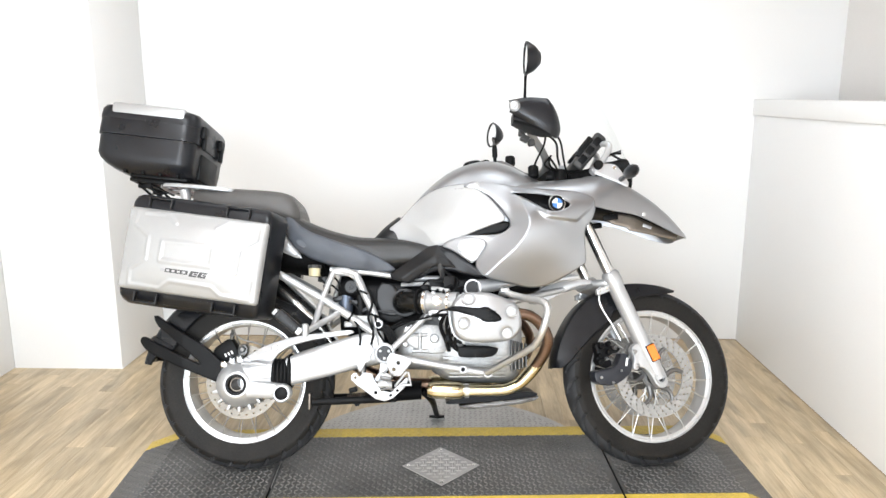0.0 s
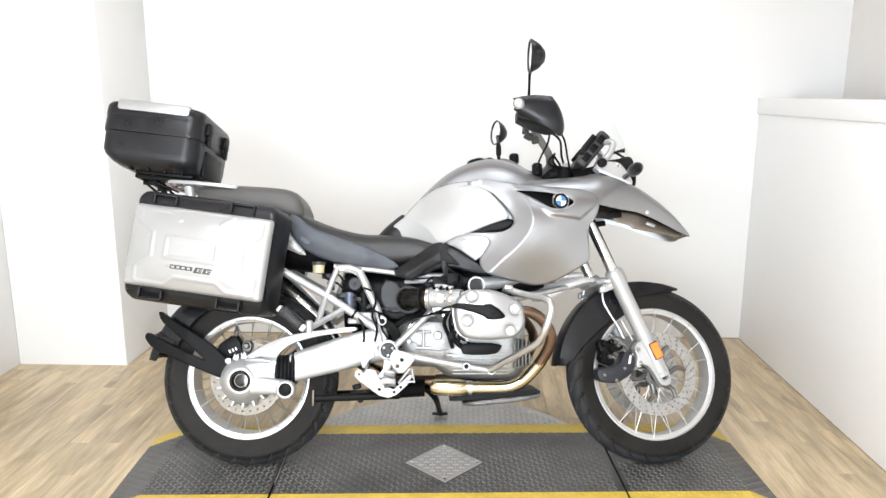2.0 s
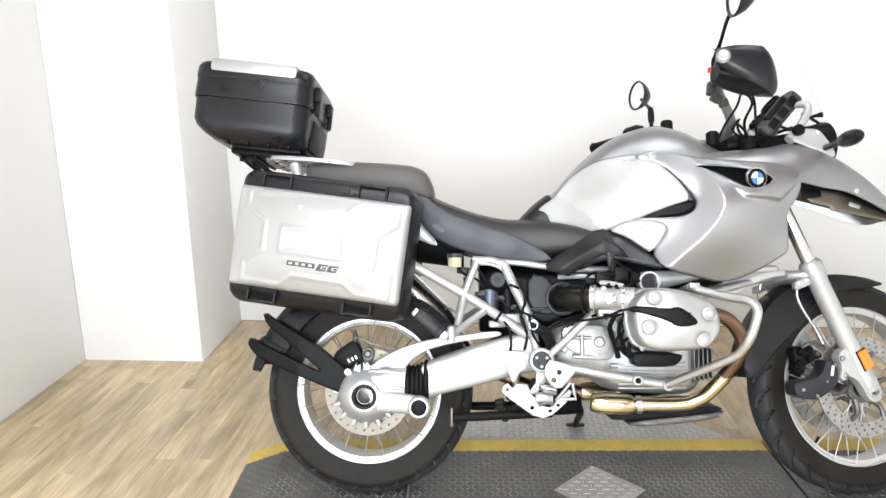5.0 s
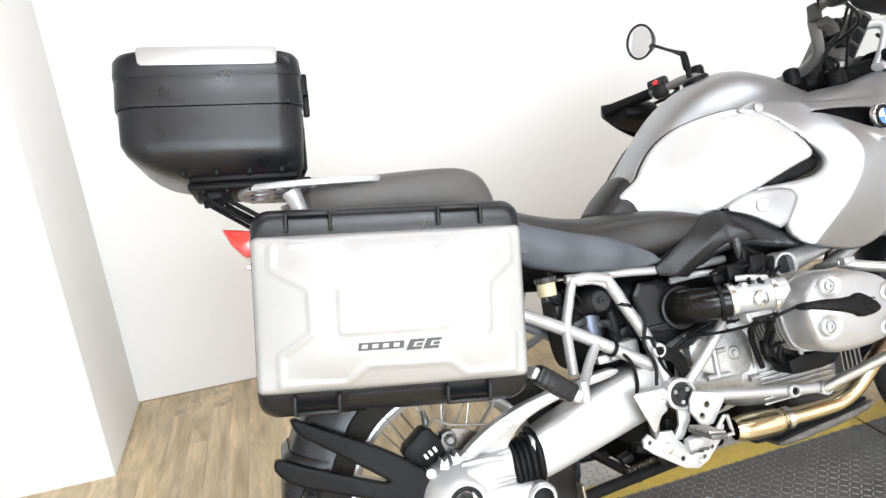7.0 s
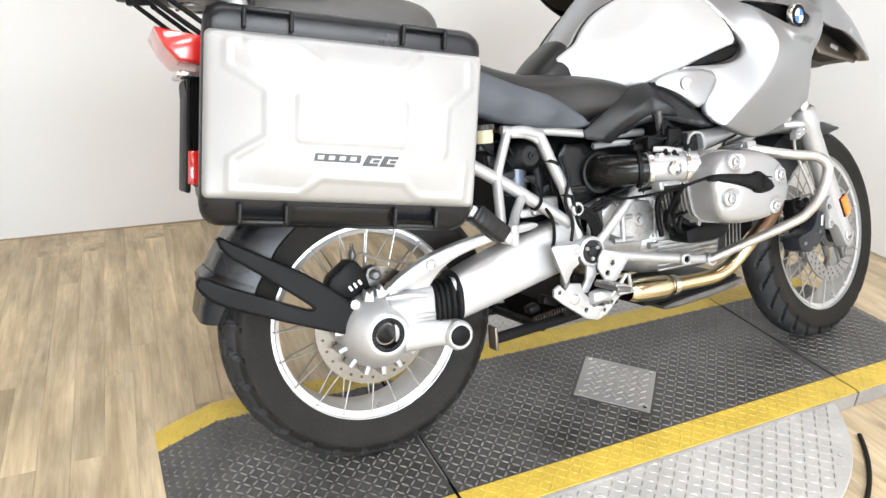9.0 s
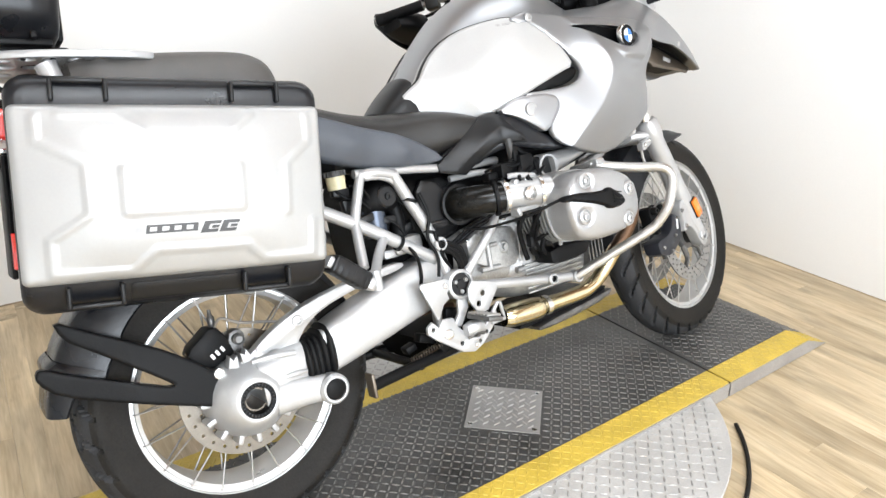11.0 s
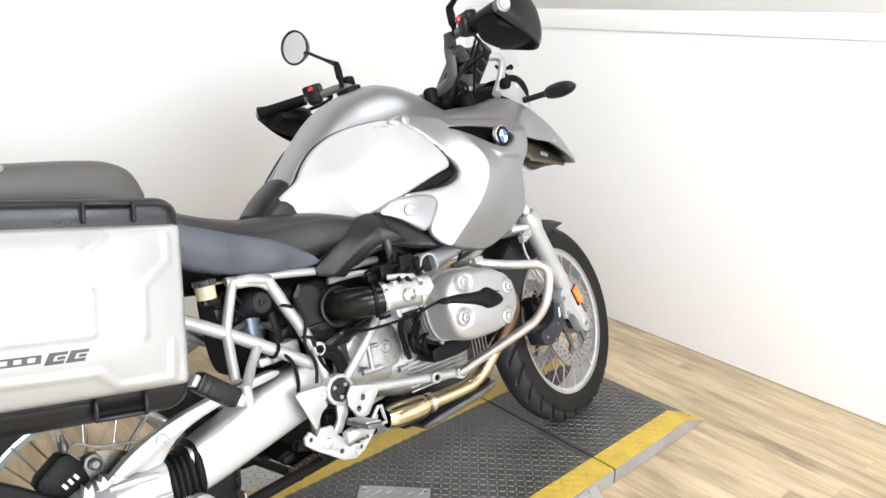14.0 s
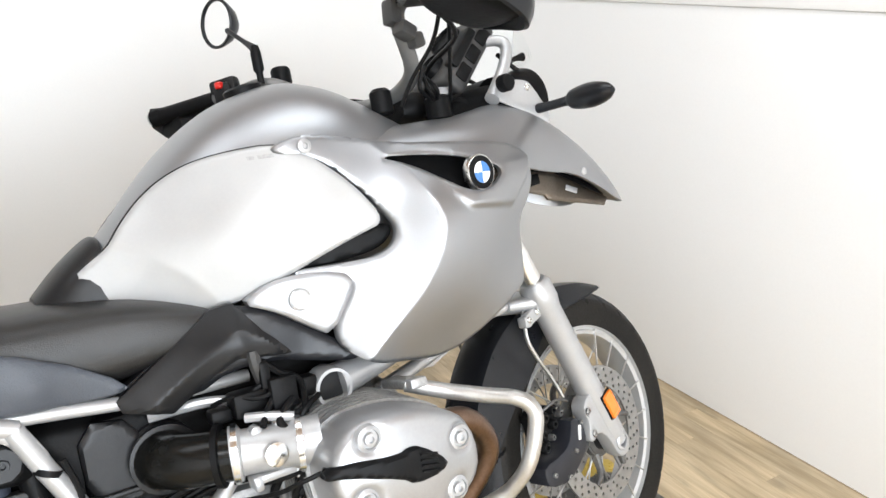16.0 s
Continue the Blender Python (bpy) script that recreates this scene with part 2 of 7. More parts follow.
def from_mesh(name, me, mat, parent=None, label="", m=None, sharp=38, smooth=True):
    if mat and not me.materials:
        me.materials.append(mat)
    if smooth:
        me.polygons.foreach_set("use_smooth", [True] * len(me.polygons))
        me.set_sharp_from_angle(angle=radians(sharp))
    ob = new(name, me)
    if parent:
        ob.parent = parent
    if m is not None:
        ob.matrix_local = m
    if label:
        tagged(ob, label)
    return ob


def thing(name, label, category, m=None, group="", kind=""):
    ob = new(name)
    ob.empty_display_size = 0.1
    if m is not None:
        ob.matrix_world = m
    return tagged(ob, label, category, group, kind)


def curve(pts, n=8, closed=False):
    """Catmull-Rom through points of any dimension."""
    p = [np.array(q, float) for q in pts]
    k = len(p)
    out = []
    for i in range(k if closed else k - 1):
        a, b, c, d = (p[(i + j) % k] if closed else p[min(max(i + j, 0), k - 1)] for j in (-1, 0, 1, 2))
        for s in range(n):
            t = s / n
            out.append(0.5 * (2 * b + (c - a) * t + (2 * a - 5 * b + 4 * c - d) * t * t + (3 * b - a - 3 * c + d) * t ** 3))
    if not closed:
        out.append(p[-1])
    return out


def chaikin(pts, n=2):
    p = [np.array(q, float) for q in pts]
    for _ in range(n):
        q = []
        for i in range(len(p)):
            a, b = p[i], p[(i + 1) % len(p)]
            q += [a * 0.75 + b * 0.25, a * 0.25 + b * 0.75]
        p = q
    return p


def tube(bm, pts, r, seg=10, n=6, smooth=True):
    """A round bar along points; r: one radius or one for each point."""
    rs = r if isinstance(r, (list, tuple)) else [r] * len(pts)
    rows = [(*p, q) for p, q in zip(pts, rs)]
    rows = curve(rows, n) if smooth and len(pts) > 2 else [np.array(q, float) for q in rows]
    prev = None
    rings = []
    for i, row in enumerate(rows):
        p = Vector(row[:3])
        d = Vector(rows[min(i + 1, len(rows) - 1)][:3]) - Vector(rows[max(i - 1, 0)][:3])
        d.normalize()
        if prev is None:
            side = d.orthogonal().normalized()
        else:
            side = (prev - d * prev.dot(d)).normalized()
        prev = side
        up = d.cross(side)
        rings.append([bm.verts.new(p + (side * math.cos(a) + up * math.sin(a)) * row[3]) for a in (2 * math.pi * j / seg for j in range(seg))])
    for a, b in zip(rings, rings[1:]):
        for j in range(seg):
            bm.faces.new((a[j], a[(j + 1) % seg], b[(j + 1) % seg], b[j]))
    bm.faces.new(rings[0][::-1])
    bm.faces.new(rings[-1])
    return bm


def lathe(bm, profile, centre=(0, 0, 0), axis="y", seg=32, closed=False, m=None):
    """Turns (radius, height) pairs about an axis through centre."""
    rot = {"y": Matrix.Rotation(radians(-90), 4, "X"), "x": Matrix.Rotation(radians(90), 4, "Y"), "z": Matrix.Identity(4)}[axis]
    mm = (m if m is not None else Matrix.Translation(centre)) @ (rot if m is None else Matrix.Identity(4))
    rings = []
    for r, h in profile:
        if r < 1e-6:
            rings.append([bm.verts.new(mm @ Vector((0, 0, h)))])
        else:
            rings.append([bm.verts.new(mm @ Vector((r * math.cos(2 * math.pi * j / seg), r * math.sin(2 * math.pi * j / seg), h))) for j in range(seg)])
    pairs = list(zip(rings, rings[1:]))
    if closed:
        pairs.append((rings[-1], rings[0]))
    for a, b in pairs:
        for j in range(seg):
            k = (j + 1) % seg
            if len(a) == 1 and len(b) == 1:
                break
            f = [a[j], a[k], b[k], b[j]] if len(a) > 1 and len(b) > 1 else ([a[0], b[k], b[j]] if len(a) == 1 else [a[j], a[k], b[0]])
            bm.faces.new(f)
    if not closed:
        for ring in (rings[0], rings[-1]):
            if len(ring) > 1:
                bm.faces.new(ring)
    return bm


def box(bm, c, s, bevel=0.0, m=None, segs=2):
    """A box of size s about c, with rounded edges."""
    mm = (m if m is not None else Matrix.Identity(4)) @ Matrix.Translation(c) @ Matrix.Diagonal((*s, 1))
    got = bmesh.ops.create_cube(bm, size=1, matrix=mm)
    if bevel:
        edges = list({e for v in got["verts"] for e in v.link_edges})
        bmesh.ops.bevel(bm, geom=edges, offset=bevel, segments=segs, profile=0.5, affect="EDGES")
    return bm


def prism(bm, outline, y0, y1, bevel=0.0, holes=()):
    """An outline in x and z, drawn out from y0 to y1, with round holes (x, z, r)."""
    loops = []
    for pts in [outline] + [[(hx + hr * math.cos(a), hz + hr * math.sin(a)) for a in (2 * math.pi * j / 12 for j in range(12))] for hx, hz, hr in holes]:
        vs = [bm.verts.new((p[0], y0, p[1])) for p in pts]
        loops += [bm.edges.new((vs[i], vs[(i + 1) % len(vs)])) for i in range(len(vs))]
    got = bmesh.ops.triangle_fill(bm, edges=loops, use_beauty=True)
    faces = [g for g in got["geom"] if isinstance(g, bmesh.types.BMFace)]
    bmesh.ops.dissolve_limit(bm, angle_limit=0.01, verts=list({v for f in faces for v in f.verts}), edges=list({e for f in faces for e in f.edges}))
    faces = [f for f in bm.faces if all(abs(v.co.y - y0) < 1e-7 for v in f.verts)]
    got = bmesh.ops.extrude_face_region(bm, geom=faces)
    vs = [g for g in got["geom"] if isinstance(g, bmesh.types.BMVert)]
    bmesh.ops.translate(bm, verts=vs, vec=(0, y1 - y0, 0))
    if bevel:
        edges = [e for e in bm.edges if len(e.link_faces) == 2 and e.calc_face_angle(0) > 1.0 and abs(e.verts[0].co.y - e.verts[1].co.y) < 1e-6]
        bmesh.ops.bevel(bm, geom=edges, offset=bevel, segments=2, profile=0.5, affect="EDGES")
    return bm


def spline_surface(points):
    """Thin-plate surface y(x, z) through (x, z, y) points."""
    p = np.array(points, float)
    def kern(r2):
        return np.where(r2 > 1e-12, r2 * np.log(np.maximum(r2, 1e-12)), 0)
    n = len(p)
    k = kern(((p[:, None, :2] - p[None, :, :2]) ** 2).sum(-1)) + np.eye(n) * 1e-4
    q = np.c_[np.ones(n), p[:, :2]]
    w = np.linalg.solve(np.block([[k, q], [q.T, np.zeros((3, 3))]]), np.r_[p[:, 2], np.zeros(3)])
    def fn(x, z):
        x, z = np.asarray(x, float), np.asarray(z, float)
        r2 = (x[..., None] - p[:, 0]) ** 2 + (z[..., None] - p[:, 1]) ** 2
        return kern(r2) @ w[:n] + w[n] + w[n + 1] * x + w[n + 2] * z
    return fn


def segment_distance(px, pz, line, closed):
    """Distance of points to a polyline, and the nearest points on it."""
    a = np.array(line, float)
    b = np.roll(a, -1, 0) if closed else a[1:]
    a = a if closed else a[:-1]
    d = b - a
    t = ((px[:, None] - a[:, 0]) * d[:, 0] + (pz[:, None] - a[:, 1]) * d[:, 1]) / np.maximum((d ** 2).sum(1), 1e-12)
    t = np.clip(t, 0, 1)
    nx, nz = a[:, 0] + t * d[:, 0], a[:, 1] + t * d[:, 1]
    r = np.hypot(px[:, None] - nx, pz[:, None] - nz)
    i = r.argmin(1)
    k = np.arange(len(px))
    return r[k, i], nx[k, i], nz[k, i]


def panel(bm, outline, yfun, thick=0.02, grid=0.007, edge=0.006, side=-1, relief=None, hole=None):
    """A skin with rounded edges over an outline in x and z, at y = yfun(x, z); it bulges to the side given. relief(x, z) is added outwards; hole is cut out."""
    o = np.array(outline, float)
    x0, z0 = o.min(0) - grid
    nx, nz = (np.ceil((o.max(0) - o.min(0)) / grid) + 2).astype(int)
    gx, gz = np.meshgrid(x0 + grid * np.arange(nx + 1), z0 + grid * np.arange(nz + 1), indexing="ij")
    cx, cz = (gx[:-1, :-1] + grid / 2).ravel(), (gz[:-1, :-1] + grid / 2).ravel()
    b = np.roll(o, -1, 0)
    with np.errstate(divide="ignore", invalid="ignore"):
        cross = ((o[:, 1] > cz[:, None]) != (b[:, 1] > cz[:, None])) & (cx[:, None] < (b[:, 0] - o[:, 0]) * (cz[:, None] - o[:, 1]) / (b[:, 1] - o[:, 1]) + o[:, 0])
    inside = cross.sum(1) % 2 == 1
    if hole is not None:
        h = np.array(hole, float)
        g = np.roll(h, -1, 0)
        with np.errstate(divide="ignore", invalid="ignore"):
            cross = ((h[:, 1] > cz[:, None]) != (g[:, 1] > cz[:, None])) & (cx[:, None] < (g[:, 0] - h[:, 0]) * (cz[:, None] - h[:, 1]) / (g[:, 1] - h[:, 1]) + h[:, 0])
        inside &= cross.sum(1) % 2 == 0
    inside = inside.reshape(nx, nz)
    count = np.zeros((nx + 1, nz + 1), int)
    for i, j in ((0, 0), (0, 1), (1, 0), (1, 1)):
        count[i:nx + i, j:nz + j] += inside
    used = count > 0
    ids = -np.ones(count.shape, int)
    ids[used] = np.arange(used.sum())
    px, pz, cnt = gx[used], gz[used], count[used]
    dist, sx, sz = segment_distance(px, pz, o, True)
    if hole is not None:
        dist2, sx2, sz2 = segment_distance(px, pz, h, True)
        dist, sx, sz = np.where(dist2 < dist, (dist2, sx2, sz2), (dist, sx, sz))
    rim = cnt < 4
    px, pz = np.where(rim, sx, px), np.where(rim, sz, pz)
    dist = np.where(rim, 0, dist)
    y = np.asarray(yfun(px, pz), float) * np.ones(len(px))
    if relief is not None:
        y = y + side * relief(px, pz)
    e = np.clip(edge - dist, 0, edge)
    front = y - side * (edge - np.sqrt(np.maximum(edge ** 2 - e ** 2, 0)))
    back = y - side * thick
    vf = [bm.verts.new(p) for p in zip(px, front, pz)]
    vb = [bm.verts.new(p) for p in zip(px, back, pz)]
    edges = {}
    for i, j in zip(*np.nonzero(inside)):
        q = [ids[i, j], ids[i + 1, j], ids[i + 1, j + 1], ids[i, j + 1]]
        bm.faces.new([vf[k] for k in q])
        bm.faces.new([vb[k] for k in q[::-1]])
        for s, t in zip(q, q[1:] + q[:1]):
            edges[(s, t)] = True
    for s, t in edges:
        if (t, s) not in edges:
            bm.faces.new((vf[t], vf[s], vb[s], vb[t]))
    return bm


def hull(bm, sections, seg=28, n=5, cap=True):
    """A skin over sections (x, y, z, half width, height above, depth below, power)."""
    rows = curve(sections, n)
    rings = []
    for x, yc, zc, hw, up, dn, pw in rows:
        ring = []
        for j in range(seg):
            a = 2 * math.pi * j / seg
            c, s = math.cos(a), math.sin(a)
            ring.append(bm.verts.new((x, yc + hw * math.copysign(abs(c) ** (2 / pw), c), zc + (up if s > 0 else dn) * math.copysign(abs(s) ** (2 / pw), s))))
        rings.append(ring)
    for a, b in zip(rings, rings[1:]):
        for j in range(seg):
            bm.faces.new((a[j], a[(j + 1) % seg], b[(j + 1) % seg], b[j]))
    if cap:
        bm.faces.new(rings[0][::-1])
        bm.faces.new(rings[-1])
    return bm


def mirrored(bm):
    """The same skin on the other side of the middle plane."""
    for v in bm.verts:
        v.co.y = -v.co.y
    return bm


def ring_plate(bm, r_in, r_out, thick, holes=(), seg=64):
    """A flat ring about y with round holes (radius, angle, size)."""
    outline = [(r_out * math.cos(2 * math.pi * j / seg), r_out * math.sin(2 * math.pi * j / seg)) for j in range(seg)]
    big = [(r_in * math.cos(2 * math.pi * j / seg), r_in * math.sin(2 * math.pi * j / seg)) for j in range(seg)]
    loops = []
    for pts in [outline, big] + [[(r * math.cos(t) + q * math.cos(a), r * math.sin(t) + q * math.sin(a)) for a in (2 * math.pi * j / 8 for j in range(8))] for r, t, q in holes]:
        vs = [bm.verts.new((p[0], -thick / 2, p[1])) for p in pts]
        loops += [bm.edges.new((vs[i], vs[(i + 1) % len(vs)])) for i in range(len(vs))]
    got = bmesh.ops.triangle_fill(bm, edges=loops, use_beauty=True)
    faces = [g for g in got["geom"] if isinstance(g, bmesh.types.BMFace)]
    got = bmesh.ops.extrude_face_region(bm, geom=faces)
    bmesh.ops.translate(bm, verts=[g for g in got["geom"] if isinstance(g, bmesh.types.BMVert)], vec=(0, thick, 0))
    return bm


def treads(name, spots, mat, parent, m=None, length=0.024, width=0.0075, height=0.0016):
    """Raised lens-shaped treads at (x, y, z, turn), joined."""
    verts, faces = [], []
    for x, y, z, a in spots:
        c, s = math.cos(a), math.sin(a)
        k = len(verts)
        for u, v, h in ((-0.5, 0, 0), (-0.25, -0.42, 0), (0.25, -0.42, 0), (0.5, 0, 0), (0.25, 0.42, 0), (-0.25, 0.42, 0), (-0.28, 0, 1), (0.28, 0, 1)):
            verts.append((x + u * length * c - v * width * s, y + u * length * s + v * width * c, z + h * height - 0.0002))
        faces += [(k, k + 1, k + 6), (k + 1, k + 2, k + 7, k + 6), (k + 2, k + 3, k + 7), (k + 3, k + 4, k + 7), (k + 4, k + 5, k + 6, k + 7), (k + 5, k, k + 6)]
    me = bpy.data.meshes.new(name)
    me.from_pydata(verts, [], faces)
    ob = from_mesh(name, me, mat, parent, m=m, sharp=60)
    ob["kind"] = "stuff"
    return ob


# ---- the room ----
X0, X1, YB, YF, TOP = -2.26, 1.677, 1.482, -4.7, 2.7


def slab(name, lo, hi, mat, label, category, bevel=0.003):
    bm = bmesh.new()
    box(bm, [(a + b) / 2 for a, b in zip(lo, hi)], [b - a for a, b in zip(lo, hi)], bevel)
    return tagged(part(name, bm, mat), label, category, kind="structure")


slab("wall_back", (X0, YB, -0.05), (2.75, YB + 0.14, TOP), WALL, "smooth white painted wall behind the motorcycle", "wall")
slab("wall_left", (X0 - 0.14, YF, -0.05), (X0, YB, TOP), WALL, "plain white painted side wall", "wall")
slab("pillar", (X0, 0.927, -0.05), (-1.687, YB, TOP), WALL, "square white painted corner pillar", "pillar", 0.006)
half_wall = slab("wall_right", (X1, YF, -0.05), (X1 + 0.13, YB, 1.290), WALL_LIFTED, "white painted half-height partition wall", "wall")
slab("trim", (X1 - 0.012, YF, 1.290), (X1 + 0.16, YB, 1.376), WALL_LIFTED, "white ledge cap along the half wall", "ledge", 0.006)
slab("wall_beyond", (2.12, YF, -0.05), (2.75, YB, TOP), BEIGE, "beige wall beyond the half wall", "wall")
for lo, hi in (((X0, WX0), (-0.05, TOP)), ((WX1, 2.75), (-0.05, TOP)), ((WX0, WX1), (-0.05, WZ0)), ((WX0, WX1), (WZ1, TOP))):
    slab("wall_front", (lo[0], YF - 0.14, hi[0]), (lo[1], YF, hi[1]), WALL, "unseen plain wall closing the room round the added window", "wall")
# window added to the unseen front wall, only to house the fill light
window = thing("added_window", "unseen white-framed window, added to hold the fill light", "window", pose((WX0 + WX1) / 2, YF - 0.07, (WZ0 + WZ1) / 2), kind="structure")
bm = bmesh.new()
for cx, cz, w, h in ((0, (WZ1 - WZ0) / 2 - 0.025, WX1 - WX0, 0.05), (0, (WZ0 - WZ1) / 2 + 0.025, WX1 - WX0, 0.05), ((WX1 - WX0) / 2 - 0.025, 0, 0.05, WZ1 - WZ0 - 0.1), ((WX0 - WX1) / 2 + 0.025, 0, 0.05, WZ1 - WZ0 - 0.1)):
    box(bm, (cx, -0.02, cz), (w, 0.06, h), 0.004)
part("added_window_frame", bm, WHITE, window)
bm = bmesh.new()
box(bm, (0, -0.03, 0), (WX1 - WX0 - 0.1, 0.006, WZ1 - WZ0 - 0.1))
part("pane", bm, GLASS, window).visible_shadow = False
ceil = slab("ceiling", (X0 - 0.14, YF - 0.14, TOP), (2.75, YB + 0.14, TOP + 0.12), CEIL, "warm beige ceiling with lamp panels", "ceiling")
slab("gap_right", (X1 - 0.003, YF, 0.0), (X1 + 0.001, YB, 0.003), SEAM, "thin dark joint between floor and half wall", "joint", 0)
slab("gap_back", (-1.687, YB - 0.003, 0.0), (X1, YB + 0.001, 0.005), SEAM, "thin brown joint between floor and wall", "joint", 0)

for x, y, sx, sy, power in LAMPS:
    fixture = thing("ceiling_light", "slim white ceiling light panel", "lamp", pose(x, y, TOP), "ceiling lights")
    bm = bmesh.new()
    for dx, dy, w, d in ((0, sy / 2 + 0.02, sx + 0.08, 0.03), (0, -sy / 2 - 0.02, sx + 0.08, 0.03), (sx / 2 + 0.02, 0, 0.03, sy + 0.01), (-sx / 2 - 0.02, 0, 0.03, sy + 0.01)):
        box(bm, (dx, dy, -0.025), (w, d, 0.05), 0.004)
    part("frame", bm, WHITE, fixture)

floor = slab("floor", (X0 - 0.1, YF - 0.1, -0.06), (2.7, YB + 0.1, -0.004), SEAM, "oak-look vinyl plank floor, pale brown and streaky", "floor", 0)

# ---- the turntable platform ----
PZ = 0.052
PM = pose(0.008, -0.128, 0, 0, 0, 2.8)
HW, XL, XR, EL, ER = 0.303, -1.045, 1.055, -1.185, 1.175
SPLITS = (-0.602, 0.628)
turntable = thing("turntable", "round bright aluminium tread-plate turntable lying on the floor", "turntable", pose(0.005, -0.12, 0))
bm = bmesh.new()
lathe(bm, [(0.0, 0.002), (0.60, 0.002), (0.60, 0.03), (0.617, 0.031), (0.62, 0.033), (0.62, 0.038), (0.618, 0.04), (0, 0.04)], axis="z", seg=128)
part("disc", bm, TURNPLATE, turntable, sharp=30)
spots = []
step = 0.023
for i in range(-28, 29):
    for j in range(-28, 29):
        x, y = i * step, j * step
        if x * x + y * y < 0.597 ** 2 and abs(y * math.cos(0.05) - x * math.sin(0.05)) > HW - 0.03:
            spots.append((x, y, 0.04, (math.pi / 4 if (i + j) % 2 else -math.pi / 4) + 0.05))
treads("treads", spots, PLATE, turntable, width=0.0075, height=0.0022)
for a in (0.9, 2.3, 3.95, 5.4):
    bm = bmesh.new()
    lathe(bm, [(0.006, 0.0395), (0.006, 0.0415), (0.003, 0.042), (0, 0.042)], (0.59 * math.cos(a), 0.59 * math.sin(a), 0), "z", 12)
    part("screw", bm, STEEL, turntable)

platform = thing("platform", "low black tread-plate platform with worn yellow edge stripes", "platform", PM)


def deck(xa, xb, ya, yb, mat, name, inset=0.0, lift=0.0):
    """A stretch of the deck; past the flat part it slopes down to the floor."""
    bm = bmesh.new()
    xs = sorted({xa, xb} | {x for x in (XL, XR) if xa < x < xb})
    def top(x):
        return PZ * (1 if XL <= x <= XR else ((x - EL) / (XL - EL) if x < XL else (ER - x) / (ER - XR))) + lift
    rows = [[bm.verts.new((x, y, max(z, 0.001))) for y in (ya, yb) for z in (top(x), top(x) - 0.004)] for x in xs]
    for a, b in zip(rows, rows[1:]):
        bm.faces.new((a[0], b[0], b[2], a[2]))
        bm.faces.new((a[1], a[3], b[3], b[1]))
        bm.faces.new((a[0], a[1], b[1], b[0]))
        bm.faces.new((a[2], b[2], b[3], a[3]))
    bm.faces.new((rows[0][0], rows[0][2], rows[0][3], rows[0][1]))
    bm.faces.new((rows[-1][0], rows[-1][1], rows[-1][3], rows[-1][2]))
    return part(name, bm, mat, platform, sharp=20)


G = 0.004
cuts = [(EL, SPLITS[0] - G), (SPLITS[0] + G, SPLITS[1] - G), (SPLITS[1] + G, ER)]
random.seed(5)
dark, gold = [], []
for xa, xb in cuts:
    deck(xa, xb, -HW + 0.078, HW - 0.078, MATBLACK, "deck_plate")
    for s in (-1, 1):
        y0, y1 = sorted((s * HW, s * (HW - 0.078)))
        deck(xa, xb, y0, y1, YELLOW, "yellow_stripe")
        skirt = bmesh.new()
        pts = [(xa, 0.001), (xb, 0.001)]
        tops = [(x, PZ - 0.004) for x in (xb, XR, XL, xa) if xa <= x <= xb and XL <= x <= XR]
        prism(skirt, pts + tops, s * HW - 0.004, s * HW + 0.0)
        part("side_plate", skirt, PLATE, platform)
        sp = []
        n = int((xb - xa) / 0.023)
        for i in range(n):
            for k in range(2):
                x, z = xa + 0.014 + i * 0.023, 0.014 + 0.022 * k
                lim = PZ - 0.008 if XL <= x <= XR else -1
                if z < lim:
                    sp.append((x, z, 0, math.pi / 4 if (i + k) % 2 else -math.pi / 4))
        if sp:
            treads("side_treads", sp, PLATE, platform, m=Matrix.Translation((0, s * HW, 0)) @ Matrix.Rotation(radians(90), 4, "X") @ Matrix.Diagonal((1, 1, 1, 1)) if s < 0 else Matrix.Translation((0, s * HW, 0)) @ Matrix.Rotation(radians(-90), 4, "X"))
    bm = bmesh.new()
    box(bm, ((max(xa, XL) + min(xb, XR)) / 2, 0, 0.022), (min(xb, XR) - max(xa, XL) - 0.004, 2 * HW - 0.02, 0.04))
    part("core", bm, MATLINE, platform)
PITCH = 0.019
nx = int((ER - EL) / PITCH)
for i in range(nx):
    for j in range(int(2 * HW / PITCH)):
        x, y = EL + 0.012 + i * PITCH, -HW + 0.013 + j * PITCH
        z = PZ * (1 if XL <= x <= XR else ((x - EL) / (XL - EL) if x < XL else (ER - x) / (ER - XR)))
        if z < 0.004 or min(abs(x - s) for s in SPLITS) < 0.016 or abs(x) + abs(y + 0.016) < 0.155:
            continue
        (gold if abs(y) > HW - 0.078 else dark).append((x, y, z, math.pi / 4 if (i + j) % 2 else -math.pi / 4))
treads("deck_treads", dark, WORN, platform, length=0.021, width=0.0065, height=0.0021)
treads("stripe_treads", gold, YELLOW, platform, length=0.020, width=0.0065, height=0.0016)
bm = bmesh.new()
a = 0.143
vs = [bm.verts.new((x, y - 0.016, z)) for z in (PZ + 0.0005, PZ + 0.0035) for x, y in ((a, 0), (0, a), (-a, 0), (0, -a))]
for f in ((3, 2, 1, 0), (4, 5, 6, 7), (0, 1, 5, 4), (1, 2, 6, 5), (2, 3, 7, 6), (3, 0, 4, 7)):
    bm.faces.new([vs[k] for k in f])
hatch = part("hatch", bm, PLATE, platform, "bright square tread-plate hatch set cornerwise", sharp=20)
sp = [(i * 0.0215, j * 0.0215 - 0.016, PZ + 0.0035, 0 if (i + j) % 2 else math.pi / 2) for i in range(-7, 8) for j in range(-7, 8) if abs(i) + abs(j) < 6]
